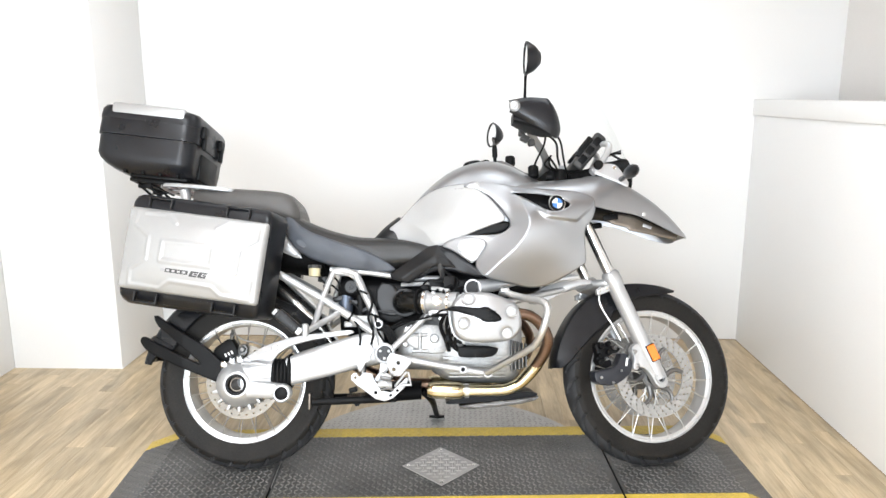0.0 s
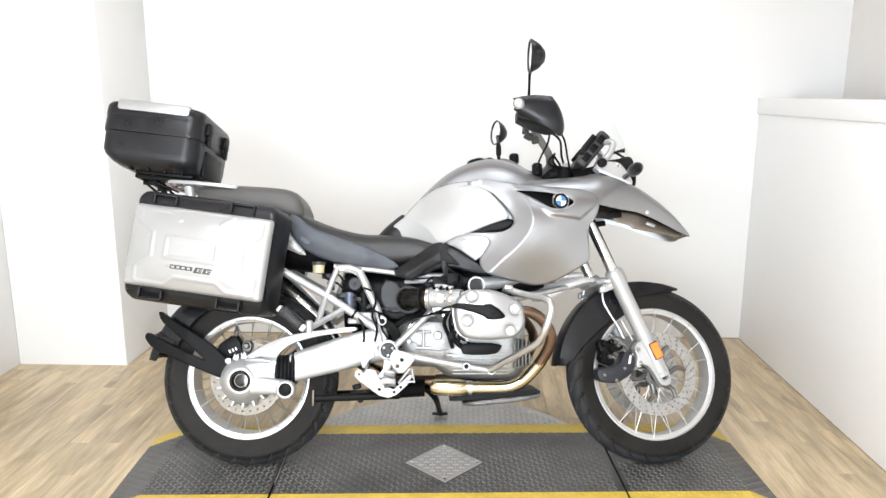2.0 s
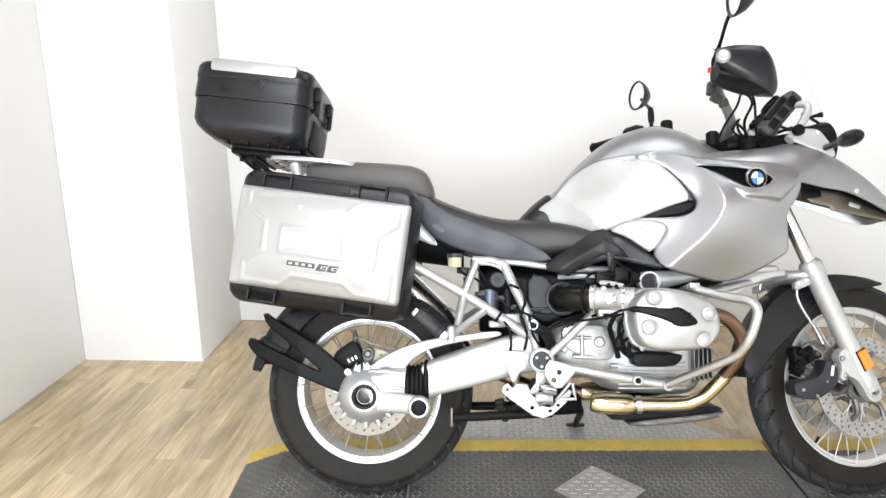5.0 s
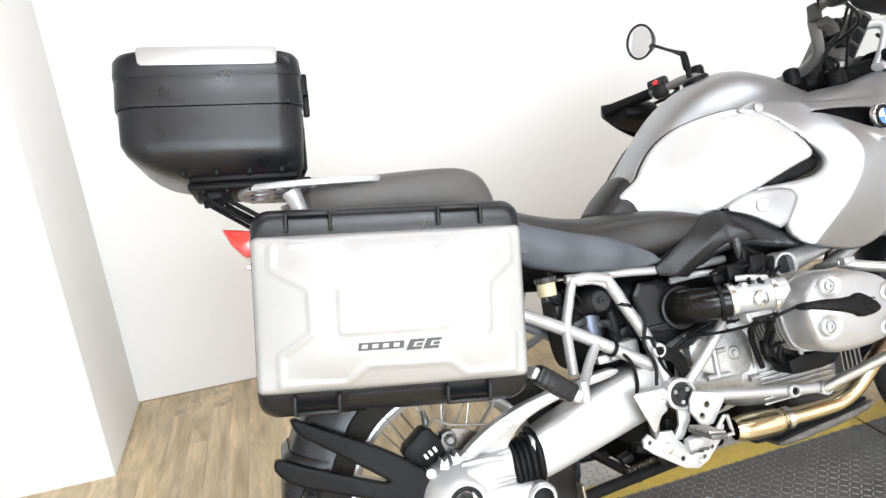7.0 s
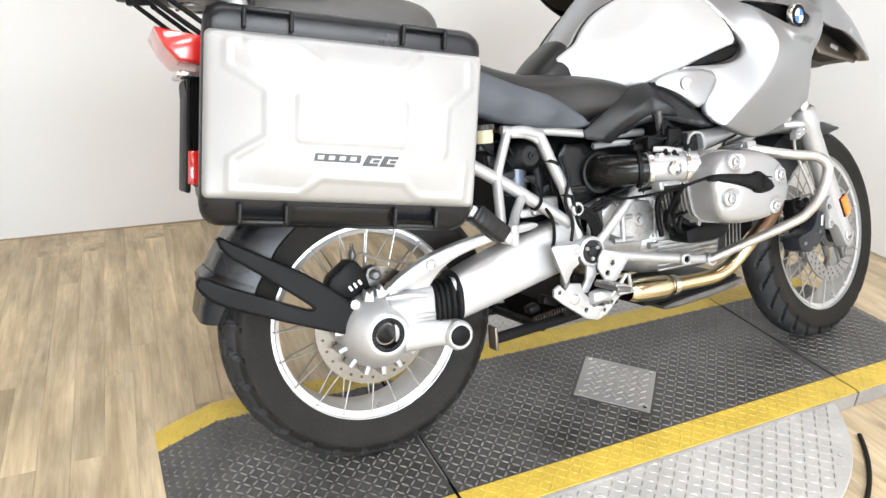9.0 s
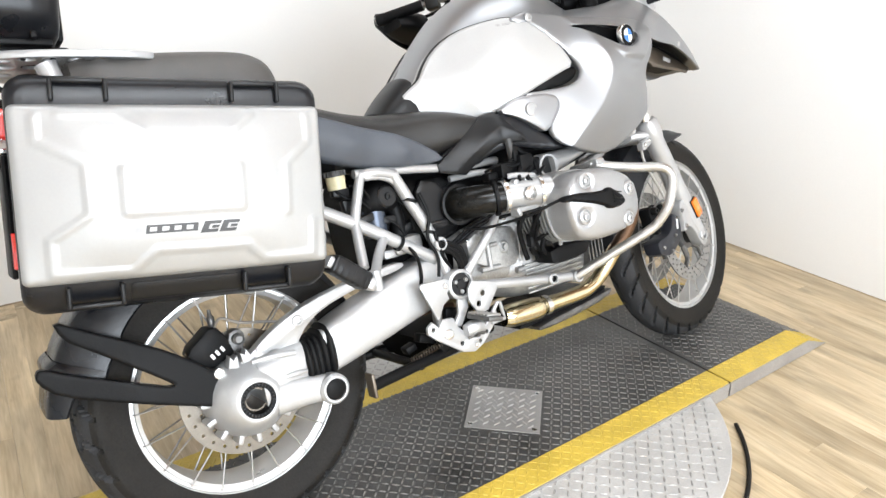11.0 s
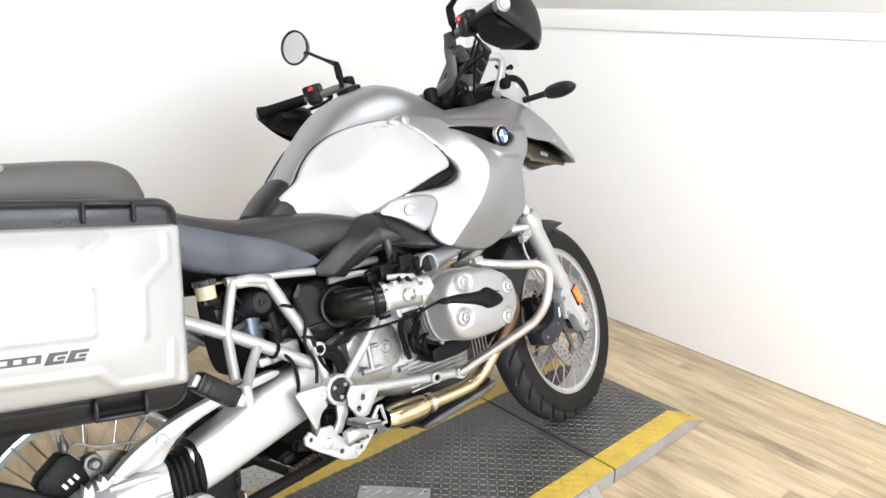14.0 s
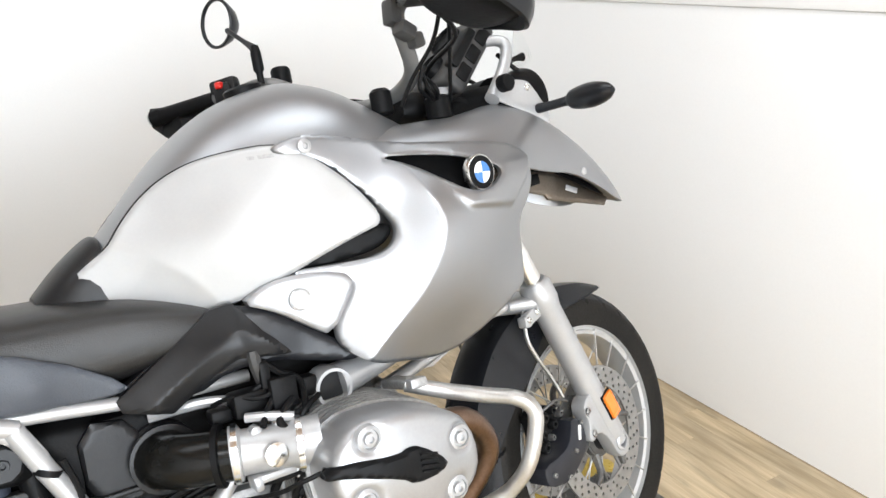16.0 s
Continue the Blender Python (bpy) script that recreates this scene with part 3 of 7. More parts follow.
treads("hatch_treads", sp, PLATE, platform, length=0.026, width=0.007, height=0.0024)
for x, y in ((0.122, 0), (0, 0.122), (-0.122, 0), (0, -0.122)):
    bm = bmesh.new()
    lathe(bm, [(0.0065, PZ + 0.003), (0.0065, PZ + 0.005), (0.004, PZ + 0.0055), (0, PZ + 0.0055)], (x, y - 0.016, 0), "z", 12)
    part("screw", bm, STEEL, platform)

cable = bmesh.new()
tube(cable, [(0.665 * math.cos(a) + 0.005, 0.665 * math.sin(a) - 0.12, 0.0065) for a in np.linspace(-0.62, -1.75, 14)], 0.006, 8, 3)
tagged(part("power_cable", cable, RUBBER), "black cable lying on the floor round the turntable", "cable")


# ---- the motorcycle ----
BIKE = pose(0.032, -0.045, 0.358, -17.5, 0, 2.9) @ Matrix.Translation((0, 0, -0.322))
bike = thing("motorcycle", "silver-grey boxer touring motorcycle with panniers, leaning on its side stand", "motorcycle", BIKE)
RAKE = radians(24)
PIN = Vector((0.585, 0, 0.66))
STEM = Vector((-math.sin(RAKE), 0, math.cos(RAKE)))
STEER = Matrix.Translation(PIN) @ Matrix.Rotation(radians(10.5), 4, STEM) @ Matrix.Translation(-PIN)
UNSTEER = STEER.inverted()


def un(x, y, z):
    return tuple(UNSTEER @ Vector((x, y, z)))


def both(name, build, mat, parent=bike, label="", **kw):
    """A part on the right and the same one, mirrored, on the left."""
    out = []
    for side in (0, 1):
        bm = bmesh.new()
        build(bm)
        out.append(part(name, mirrored(bm) if side else bm, mat, parent, label, **kw))
    return out


def bolt(parent, x, y, z, r=0.008, mat=STEEL, m=None, h=0.006, name="bolt", axis="y"):
    bm = bmesh.new()
    lathe(bm, [(r, 0), (r, -h * 0.8), (r * 0.8, -h), (r * 0.5, -h), (r * 0.42, -h * 0.5), (0, -h * 0.5)], (x, y, z), axis, 12)
    return part(name, bm, mat, parent, m=m)


def wheel(name, x, z, R, W, rim_r, m, label, rear):
    hubmat = ALLOY if rear else IRON
    hub = bmesh.new()
    lathe(hub, [(0.02, -0.075), (0.045, -0.07), (0.052, -0.055), (0.034, -0.045), (0.03, 0), (0.034, 0.045), (0.052, 0.055), (0.045, 0.07), (0.02, 0.075)], (0, 0, 0), "y", 32)
    w = part(name, hub, hubmat, bike, label, m=m @ Matrix.Translation((x, 0, z)))
    # tyre with cut tread
    seg, prof = 448, []
    crown = R
    for k in range(33):
        a = math.pi * k / 32
        u = -math.cos(a)
        prof.append((u, math.sin(a)))
    bm = bmesh.new()
    rings, shoulder = [], []
    bead = rim_r - 0.012
    worn = [k for k, p in enumerate(prof) if p[1] > 0.50]
    for j in range(seg):
        t = 2 * math.pi * j / seg
        ring = []
        for u, s in prof:
            half = W / 2 * (1.0 if s > 0.35 else 0.82 + 0.18 * s / 0.35)
            y = u * half * (0.985 if 0.30 < s < 0.38 or 0.50 < s < 0.54 else 1)
            r = bead + (crown - bead) * s ** (0.50 if rear else 0.58)
            if s > 0.42:
                lat = abs(u)
                if rear:
                    ph = (j * 28 / seg + 1.5 * lat * (1 if u > 0 else -1) + (0.5 if u > 0 else 0)) % 1
                    cut = (lat > 0.10 and ph < 0.17) or (0.44 < lat < 0.50 and ph < 0.55)
                else:
                    ph = (j * 28 / seg + 1.2 * lat + (0.5 if u > 0 else 0)) % 1
                    cut = (lat > 0.22 and ph < 0.17) or (0.10 < lat < 0.16)
                if cut:
                    r -= 0.009 if s > 0.55 else 0.005
                    y *= 1.0 if s > 0.80 else 0.94
            ring.append(bm.verts.new((r * math.cos(t), y, r * math.sin(t))))
        rings.append(ring)
        shoulder.append([ring[k].co.copy() for k in worn])
    for j in range(seg):
        a, b = rings[j], rings[(j + 1) % seg]
        for k in range(len(prof) - 1):
            if worn[0] <= k < worn[-1]:
                continue
            bm.faces.new((a[k], a[k + 1], b[k + 1], b[k]))
        bm.faces.new((a[0], b[0], b[-1], a[-1]))
    tyre = part("tyre", bm, RUBBER, w, "black rubber tyre with cut road tread", sharp=32)
    bm = bmesh.new()
    band = [[bm.verts.new(p) for p in ring] for ring in shoulder]
    for j in range(seg):
        a, b = band[j], band[(j + 1) % seg]
        for k in range(len(a) - 1):
            bm.faces.new((a[k], a[k + 1], b[k + 1], b[k]))
    part("tread", bm, TREAD, tyre, "dusty dark grey tread with slanted grooves", sharp=25)
    bm = bmesh.new()
    h = W * 0.40
    lathe(bm, [(rim_r + 0.001, -h), (rim_r - 0.004, -h - 0.002), (rim_r - 0.013, -h + 0.001), (rim_r - 0.0145, -h + 0.009), (rim_r - 0.021, -h + 0.009), (rim_r - 0.023, -h + 0.004), (rim_r - 0.031, -h + 0.007), (rim_r - 0.034, -h * 0.45), (rim_r - 0.036, 0), (rim_r - 0.034, h * 0.45), (rim_r - 0.031, h - 0.007), (rim_r - 0.023, h - 0.004), (rim_r - 0.021, h - 0.009), (rim_r - 0.0145, h - 0.009), (rim_r - 0.013, h - 0.001), (rim_r - 0.004, h + 0.002), (rim_r + 0.001, h), (rim_r - 0.006, h * 0.6), (rim_r - 0.012, 0), (rim_r - 0.006, -h * 0.6)], (0, 0, 0), "y", 96, closed=True)
    part("rim", bm, RIM, w, "bright anodised spoked rim")
    n = 20
    for i in range(n):
        for s in (-1, 1):
            t0 = 2 * math.pi * (i + (0.25 if s > 0 else -0.25)) / n
            for d in (-1, 1):
                if (i + (d > 0)) % 2:
                    continue
                t1 = t0 + d * 0.30
                p0 = (0.046 * math.cos(t1), s * 0.056, 0.046 * math.sin(t1))
                p1 = ((rim_r - 0.017) * math.cos(t0), s * (h - 0.006), (rim_r - 0.017) * math.sin(t0))
                bm = bmesh.new()
                tube(bm, [p0, p1], 0.0021, 6)
                part("spoke", bm, BRUSHED if not rear else DISC, w)
    if not rear:
        bm = bmesh.new()
        lathe(bm, [(0.008, 0), (0.004, 0.004), (0.003, 0.03), (0, 0.03)], (0, 0, 0), "z", 8, m=Matrix.Rotation(radians(35), 4, "Y") @ Matrix.Translation((0, 0, -rim_r + 0.036)))
        part("valve", bm, BLACK, w)
    return w


front = wheel("front_wheel", 0.752, 0.325, 0.328, 0.112, 0.255, STEER, "spoked front wheel turned slightly to its left", False)
rearw = wheel("rear_wheel", -0.745, 0.322, 0.322, 0.150, 0.235, Matrix.Identity(4), "spoked rear wheel with wide rim", True)


def brake_disc(parent, y, r_in, r_out, rows, n, mat=DISC):
    holes = [(r_in + (r_out - r_in) * f, 2 * math.pi * (i + ph) / n, 0.0036) for f, ph in rows for i in range(n)]
    bm = bmesh.new()
    ring_plate(bm, r_in, r_out, 0.005, holes, 72)
    d = part("brake_disc", bm, mat, parent, "drilled steel brake disc", m=Matrix.Translation((0, y, 0)), sharp=30)
    return d


for s in (-1, 1):
    disc = brake_disc(front, s * 0.068, 0.108, 0.152, ((0.2, 0), (0.5, 0.33), (0.8, 0.66)), 30)
    for i in range(6):
        a = 2 * math.pi * i / 6
        bm = bmesh.new()
        tube(bm, [(0.045 * math.cos(a), s * 0.06, 0.045 * math.sin(a)), (0.08 * math.cos(a + 0.25), s * 0.066, 0.08 * math.sin(a + 0.25)), (0.112 * math.cos(a + 0.1), s * 0.068, 0.112 * math.sin(a + 0.1))], [0.011, 0.008, 0.007], 8, 4)
        part("carrier_arm", bm, IRON, front)
    bm = bmesh.new()
    lathe(bm, [(0.05, s * 0.058), (0.05, s * 0.066), (0.036, s * 0.07), (0.03, s * 0.07), (0.03, s * 0.058)], (0, 0, 0), "y", 24)
    part("disc_carrier", bm, IRON, front, "dark alloy disc carrier")
brake_disc(rearw, -0.078, 0.085, 0.133, ((0.25, 0), (0.7, 0.5)), 28, BROWNDISC)


# front fork, fork bridge and mudguard
def on_stem(x, z, dz):
    return (x - dz * math.tan(RAKE), z + dz)


def fork_leg(s):
    y = s * 0.108
    bm = bmesh.new()
    pts = [on_stem(0.595, 0.66, d) for d in (-0.345, -0.27, -0.02, 0.0, 0.035, 0.045)]
    tube(bm, [(p[0], y, p[1]) for p in pts], [0.024, 0.029, 0.029, 0.034, 0.034, 0.026], 20, 2, smooth=False)
    leg = part("fork_leg", bm, ALLOY, bike, "silver fork leg", m=STEER)
    bm = bmesh.new()
    pts = [on_stem(0.595, 0.66, d) for d in (0.03, 0.36)]
    tube(bm, [(p[0], y, p[1]) for p in pts], 0.0205, 18)
    part("fork_tube", bm, STEEL, leg)
    bm = bmesh.new()
    foot = chaikin([(0.637, 0.418), (0.655, 0.442), (0.700, 0.450), (0.733, 0.428), (0.752, 0.366), (0.765, 0.340), (0.775, 0.312), (0.771, 0.288), (0.746, 0.279), (0.727, 0.292), (0.706, 0.336), (0.676, 0.360), (0.656, 0.344), (0.640, 0.352), (0.651, 0.386)], 1)
    prism(bm, foot, y - 0.018, y + 0.018, 0.004, holes=((0.746, 0.316, 0.0125), (0.660, 0.362, 0.006), (0.652, 0.412, 0.006)))
    part("fork_foot", bm, ALLOY, leg)
    # coloured black so that the axle eye looks like a deep, shaded hole
    bm = bmesh.new()
    lathe(bm, [(0.026, -0.03), (0.026, 0.03), (0.018, 0.034), (0, 0.034)], (0.745, y - s * 0.02, 0.320), "y", 20)
    part("axle_end", bm, MATLINE, leg)
    bm = bmesh.new()
    lathe(bm, [(0.0205, 0.016), (0.0205, 0.022), (0.018, 0.0245), (0.0145, 0.0245), (0.013, 0.022), (0.013, 0.016)], (0.746, y, 0.316), "y", 22, closed=True) if s > 0 else lathe(bm, [(0.0205, -0.016), (0.0205, -0.022), (0.018, -0.0245), (0.0145, -0.0245), (0.013, -0.022), (0.013, -0.016)], (0.746, y, 0.316), "y", 22, closed=True)
    part("axle_eye", bm, ALLOY, leg)
    for bx, bz in ((0.660, 0.362), (0.652, 0.412)):
        bolt(leg, bx, y - 0.016 if s < 0 else y + 0.021, bz, 0.0075, DISC, h=0.005)
    bm = bmesh.new()
    box(bm, (0, 0, 0), (0.030, 0.010, 0.058), 0.003, m=Matrix.Translation((0.716, y + s * 0.032, 0.408)) @ Matrix.Rotation(-RAKE, 4, "Y"))
    part("reflector", bm, ORANGE, leg, "orange side reflector")
    bm = bmesh.new()
    box(bm, (0, 0, 0), (0.036, 0.006, 0.064), 0.003, m=Matrix.Translation((0.716, y + s * 0.028, 0.408)) @ Matrix.Rotation(-RAKE, 4, "Y"))
    part("reflector_holder", bm, BLACK, leg)
    bm = bmesh.new()
    cal = [(0.606, 0.412), (0.640, 0.396), (0.645, 0.352), (0.625, 0.322), (0.568, 0.290), (0.506, 0.300), (0.496, 0.326), (0.500, 0.346), (0.557, 0.352), (0.585, 0.364), (0.598, 0.388)]
    prism(bm, chaikin(cal, 1), y - s * 0.046, y + s * 0.008, 0.005)
    c = part("brake_caliper", bm, BLUEBLACK, leg, "blue-black four-piston brake caliper")
    for bx, bz, br in ((0.522, 0.322, 0.0052), (0.566, 0.303, 0.0052), (0.600, 0.345, 0.0045), (0.632, 0.395, 0.0045)):
        bolt(c, bx, y + s * 0.008 if s < 0 else y + 0.014, bz, br, DISC)
    bm = bmesh.new()
    box(bm, (0, 0, 0), (0.008, 0.002, 0.030), 0.0005, m=Matrix.Translation((0.622, y + s * 0.0092, 0.376)) @ Matrix.Rotation(radians(14), 4, "Y"))
    part("caliper_mark", bm, WHITE, c)
    bm = bmesh.new()
    prism(bm, chaikin([(0.510, 0.440), (0.535, 0.452), (0.565, 0.436), (0.610, 0.430), (0.606, 0.412), (0.570, 0.405), (0.545, 0.372), (0.512, 0.372), (0.522, 0.405)], 1), y - s * 0.05, y - s * 0.012, 0.004)
    part("caliper_body", bm, BLACK, c)
    for bx, bz, br, dy in ((0.534, 0.434, 0.0125, 0.020), (0.528, 0.400, 0.0095, 0.012), (0.526, 0.376, 0.0125, 0.016), (0.560, 0.442, 0.0095, 0.022), (0.562, 0.412, 0.0115, 0.014), (0.585, 0.428, 0.0085, 0.016), (0.552, 0.388, 0.0075, 0.012)):
        bm = bmesh.new()
        lathe(bm, [(br, 0.016), (br, -0.012), (br * 0.75, -0.018), (br * 0.4, -0.018), (br * 0.35, -0.013), (0, -0.013)], (bx, y - s * 0.024 + s * dy * 0.5, bz), "y", 14)
        part("piston_housing", bm, BLACK if br > 0.009 else IRON, c)
    bm = bmesh.new()
    tube(bm, [(0.540, y - s * 0.01, 0.445), (0.575, y + s * 0.002, 0.458), (0.612, y, 0.446)], 0.0034, 8)
    part("bleed_pipe", bm, IRON, c)
    bm = bmesh.new()
    tube(bm, [(0.548, y * 0.85, 0.665), (0.537, y * 0.92, 0.625), (0.537, y * 0.93, 0.59), (0.556, y * 0.93, 0.55), (0.586, y * 0.93, 0.502), (0.608, y * 0.95, 0.455)], 0.0040, 8)
    part("brake_hose", bm, BRUSHED, leg, "braided brake hose")


for s in (-1, 1):
    fork_leg(s)
bm = bmesh.new()
hull(bm, [(0.52, 0, 0.665, 0.085, 0.018, 0.018, 3), (0.555, 0, 0.662, 0.118, 0.02, 0.02, 3), (0.60, 0, 0.66, 0.13, 0.022, 0.022, 3), (0.635, 0, 0.655, 0.10, 0.014, 0.014, 3)])
part("fork_bridge", bm, ALLOY, bike, m=STEER)
for s in (-1, 1):
    bolt(bike, 0.565, s * 0.112, 0.668, 0.008, STEEL, m=STEER)
for s in (-1, 1):
    bm = bmesh.new()
    box(bm, (0, 0, 0), (0.052, 0.016, 0.026), 0.004, m=Matrix.Translation((0.556, s * 0.108, 0.640)) @ Matrix.Rotation(radians(-20), 4, "Y"))
    box(bm, (0.532, s * 0.106, 0.630), (0.020, 0.022, 0.022), 0.004)
    hb = part("hose_bracket", bm, ALLOY, bike, m=STEER)
    for bx, bz in ((0.533, 0.634), (0.560, 0.645)):
        bolt(hb, bx, -0.116 if s < 0 else 0.122, bz, 0.0065, STEEL)
# lower wishbone
for s in (-1, 1):
    bm = bmesh.new()
    tube(bm, [(0.20, s * 0.13, 0.60), (0.36, s * 0.10, 0.635), (0.50, s * 0.035, 0.665), (0.555, 0, 0.672)], [0.014, 0.012, 0.012, 0.018], 12)
    part("wishbone_arm", bm, ALLOY, bike)
    bm = bmesh.new()
    prism(bm, chaikin([(0.30, 0.628), (0.38, 0.672), (0.478, 0.689), (0.541, 0.686), (0.552, 0.672), (0.469, 0.661), (0.396, 0.622), (0.33, 0.590)], 1), s * 0.075 - 0.006, s * 0.075 + 0.006, 0.002)
    part("wishbone_plate", bm, ALLOY, bike)

bm = bmesh.new()
rows = []
for k in range(41):
    deg = 175 - 103 * k / 40
    a = radians(deg)
    r = float(np.interp(deg, (72, 88, 105, 135, 175), (0.343, 0.346, 0.357, 0.376, 0.380)))
    hw = float(np.interp(deg, (72, 95, 120, 175), (0.066, 0.067, 0.068, 0.060)))
    deep = float(np.interp(deg, (72, 79, 90, 103, 111, 120, 129, 136, 150, 160, 170, 175), (0.0, 0.020, 0.034, 0.048, 0.055, 0.072, 0.092, 0.100, 0.084, 0.066, 0.040, 0.008)))
    row = []
    for lay in (0, 0.005):
        for j in range(17):
            u = -1 + 2 * j / 16
            rr = r - lay - deep * max(0, abs(u) - 0.62) / 0.38 - 0.012 * u * u
            y = (hw - lay) * (math.sin(u * 1.25) / math.sin(1.25))
            row.append(bm.verts.new((0.752 + rr * math.cos(a), y, 0.325 + rr * math.sin(a))))
    rows.append(row)
for a, b in zip(rows, rows[1:]):
    for j in range(16):
        bm.faces.new((a[j], a[j + 1], b[j + 1], b[j]))
        bm.faces.new((a[17 + j], b[17 + j], b[18 + j], a[18 + j]))
    for j in (0, 16):
        bm.faces.new((a[j], b[j], b[17 + j], a[17 + j]))
for row in (rows[0], rows[-1]):
    for j in range(16):
        bm.faces.new((row[j], row[j + 1], row[18 + j], row[17 + j]))
part("front_mudguard", bm, SATIN, bike, "satin black front mudguard", m=STEER)

# ---- engine ----
bm = bmesh.new()
hull(bm, [(-0.06, 0, 0.47, 0.12, 0.12, 0.12, 3.5), (0.0, 0, 0.48, 0.15, 0.15, 0.16, 4), (0.12, 0, 0.48, 0.155, 0.16, 0.17, 4), (0.22, 0, 0.47, 0.15, 0.15, 0.16, 4), (0.265, 0, 0.46, 0.12, 0.12, 0.12, 3.5)])
engine = part("engine_block", bm, CAST, bike, "cast alloy engine block")
bm = bmesh.new()
for i in range(7):
    box(bm, (0.10, -0.157, 0.34 + i * 0.012), (0.20, 0.006, 0.004), 0.001)
part("sump_ribs", bm, CAST, engine)
VALVE = [(0.0, 0.567), (0.006, 0.598), (0.03, 0.62), (0.058, 0.632), (0.124, 0.632), (0.175, 0.616), (0.212, 0.598), (0.230, 0.575), (0.238, 0.54), (0.236, 0.506), (0.215, 0.482), (0.190, 0.469), (0.12, 0.463), (0.05, 0.466), (0.022, 0.482), (0.008, 0.51)]
vfun = spline_surface([(0.0, 0.57, -0.350), (0.06, 0.632, -0.354), (0.2, 0.6, -0.356), (0.237, 0.53, -0.355), (0.19, 0.469, -0.353), (0.05, 0.466, -0.350), (0.11, 0.55, -0.369), (0.16, 0.55, -0.369), (0.06, 0.55, -0.366), (0.11, 0.60, -0.366), (0.11, 0.50, -0.365)])
COVER_BOLTS = ((0.060, 0.609), (0.203, 0.566), (0.188, 0.494), (0.043, 0.527))


def pockets(x, z):
    h = np.zeros(len(x))
    for bx, bz in COVER_BOLTS:
        h -= 0.006 * np.exp(-(np.hypot(x - bx, z - bz) / 0.021) ** 6)
    return h




def cylinder(side):
    bm = bmesh.new()
    o = [(0.118 + (x - 0.118) * 0.86, 0.548 + (z - 0.548) * 0.86) for x, z in VALVE]
    prism(bm, o, -0.29, -0.13)
    cyl = part("cylinder", mirrored(bm) if side else bm, CAST, bike, "finned air-cooled cylinder")
    for i in range(9):
        y = -0.165 - i * 0.0135
        bm = bmesh.new()
        prism(bm, chaikin([(0.118 + (x - 0.118) * 1.05, 0.548 + (z - 0.548) * 1.03) for x, z in VALVE], 1), y - 0.0022, y + 0.0022)
        part("fin", mirrored(bm) if side else bm, CAST, cyl)
    bm = bmesh.new()
    panel(bm, chaikin(VALVE, 1), vfun, 0.075, 0.004, 0.013, relief=pockets)
    cov = part("valve_cover", mirrored(bm) if side else bm, COVER, cyl, "silver valve cover", sharp=60)
    for x, z in COVER_BOLTS:
        y = float(vfun(x, z)) + 0.004
        bm = bmesh.new()
        lathe(bm, [(0.020, 0.004), (0.018, -0.003), (0.0135, -0.0055), (0.0125, -0.002), (0.009, -0.002), (0.009, -0.008), (0.0075, -0.009), (0.0045, -0.009), (0.004, -0.005), (0, -0.005)], (x, y, z), "y", 20)
        part("cover_bolt", mirrored(bm) if side else bm, ALLOY, cov)
    bm = bmesh.new()
    plug = [(-0.012, 0.571), (-0.006, 0.583), (0.02, 0.587), (0.095, 0.578), (0.110, 0.584), (0.128, 0.581), (0.172, 0.546), (0.160, 0.533), (0.112, 0.530), (0.092, 0.546), (0.02, 0.568)]
    panel(bm, chaikin(plug, 1), lambda x, z: vfun(x, z) - 0.009, 0.02, 0.004, 0.006)
    part("plug_cover", mirrored(bm) if side else bm, BLACK, cyl, "black ignition plug cover")
    bm = bmesh.new()
    for k in range(4):
        box(bm, (0, 0, 0), (0.028, 0.004, 0.003), 0.001, m=Matrix.Translation((0.135, float(vfun(0.135, 0.55)) - 0.0105, 0.545 + 0.008 * k)) @ Matrix.Rotation(radians(12), 4, "Y"))
    part("plug_ribs", mirrored(bm) if side else bm, BLACK, cyl)
    bm = bmesh.new()
    prism(bm, chaikin([(0.030, 0.452), (0.172, 0.447), (0.165, 0.425), (0.143, 0.409), (0.040, 0.409), (0.030, 0.418)], 1), -0.232, -0.165, 0.005)
    part("lower_cover", mirrored(bm) if side else bm, BLACK, cyl, "black housing under the cylinder")
    for k in range(5):
        bm = bmesh.new()
        box(bm, (0.222 + 0.013 * k, -0.150, 0.412), (0.005, 0.040, 0.110 - 0.006 * k), 0.0015)
        part("block_fin", mirrored(bm) if side else bm, IRON, cyl)
    # exhaust pipe
    bm = bmesh.new()
    tube(bm, [(0.20, -0.262, 0.560), (0.270, -0.258, 0.555), (0.316, -0.246, 0.521), (0.342, -0.225, 0.471), (0.332, -0.198, 0.420), (0.306, -0.172, 0.374)], 0.0195, 16)
    pipe = part("exhaust_header", mirrored(bm) if side else bm, BRONZE, bike, "heat-browned exhaust header")
    bm = bmesh.new()
    tube(bm, [(0.316, -0.178, 0.388), (0.297, -0.166, 0.360), (0.259, -0.155, 0.320), (0.220, -0.149, 0.298), (0.175, -0.145, 0.290), (0.06, -0.138, 0.289), (-0.06, -0.132, 0.293)], 0.0205, 16)
    part("pipe_bend", mirrored(bm) if side else bm, GOLD, pipe, "gold-tinted polished pipe")
    bm = bmesh.new()
    tube(bm, [(0.05, -0.138, 0.289), (0.03, -0.137, 0.289), (-0.05, -0.132, 0.292), (-0.075, -0.13, 0.294)], [0.0235, 0.031, 0.031, 0.024], 16, 3)
    part("pipe_sleeve", mirrored(bm) if side else bm, GOLD, pipe)
    bm = bmesh.new()
    tube(bm, [(0.055, -0.138, 0.2885), (0.07, -0.138, 0.2885)], 0.027, 16)
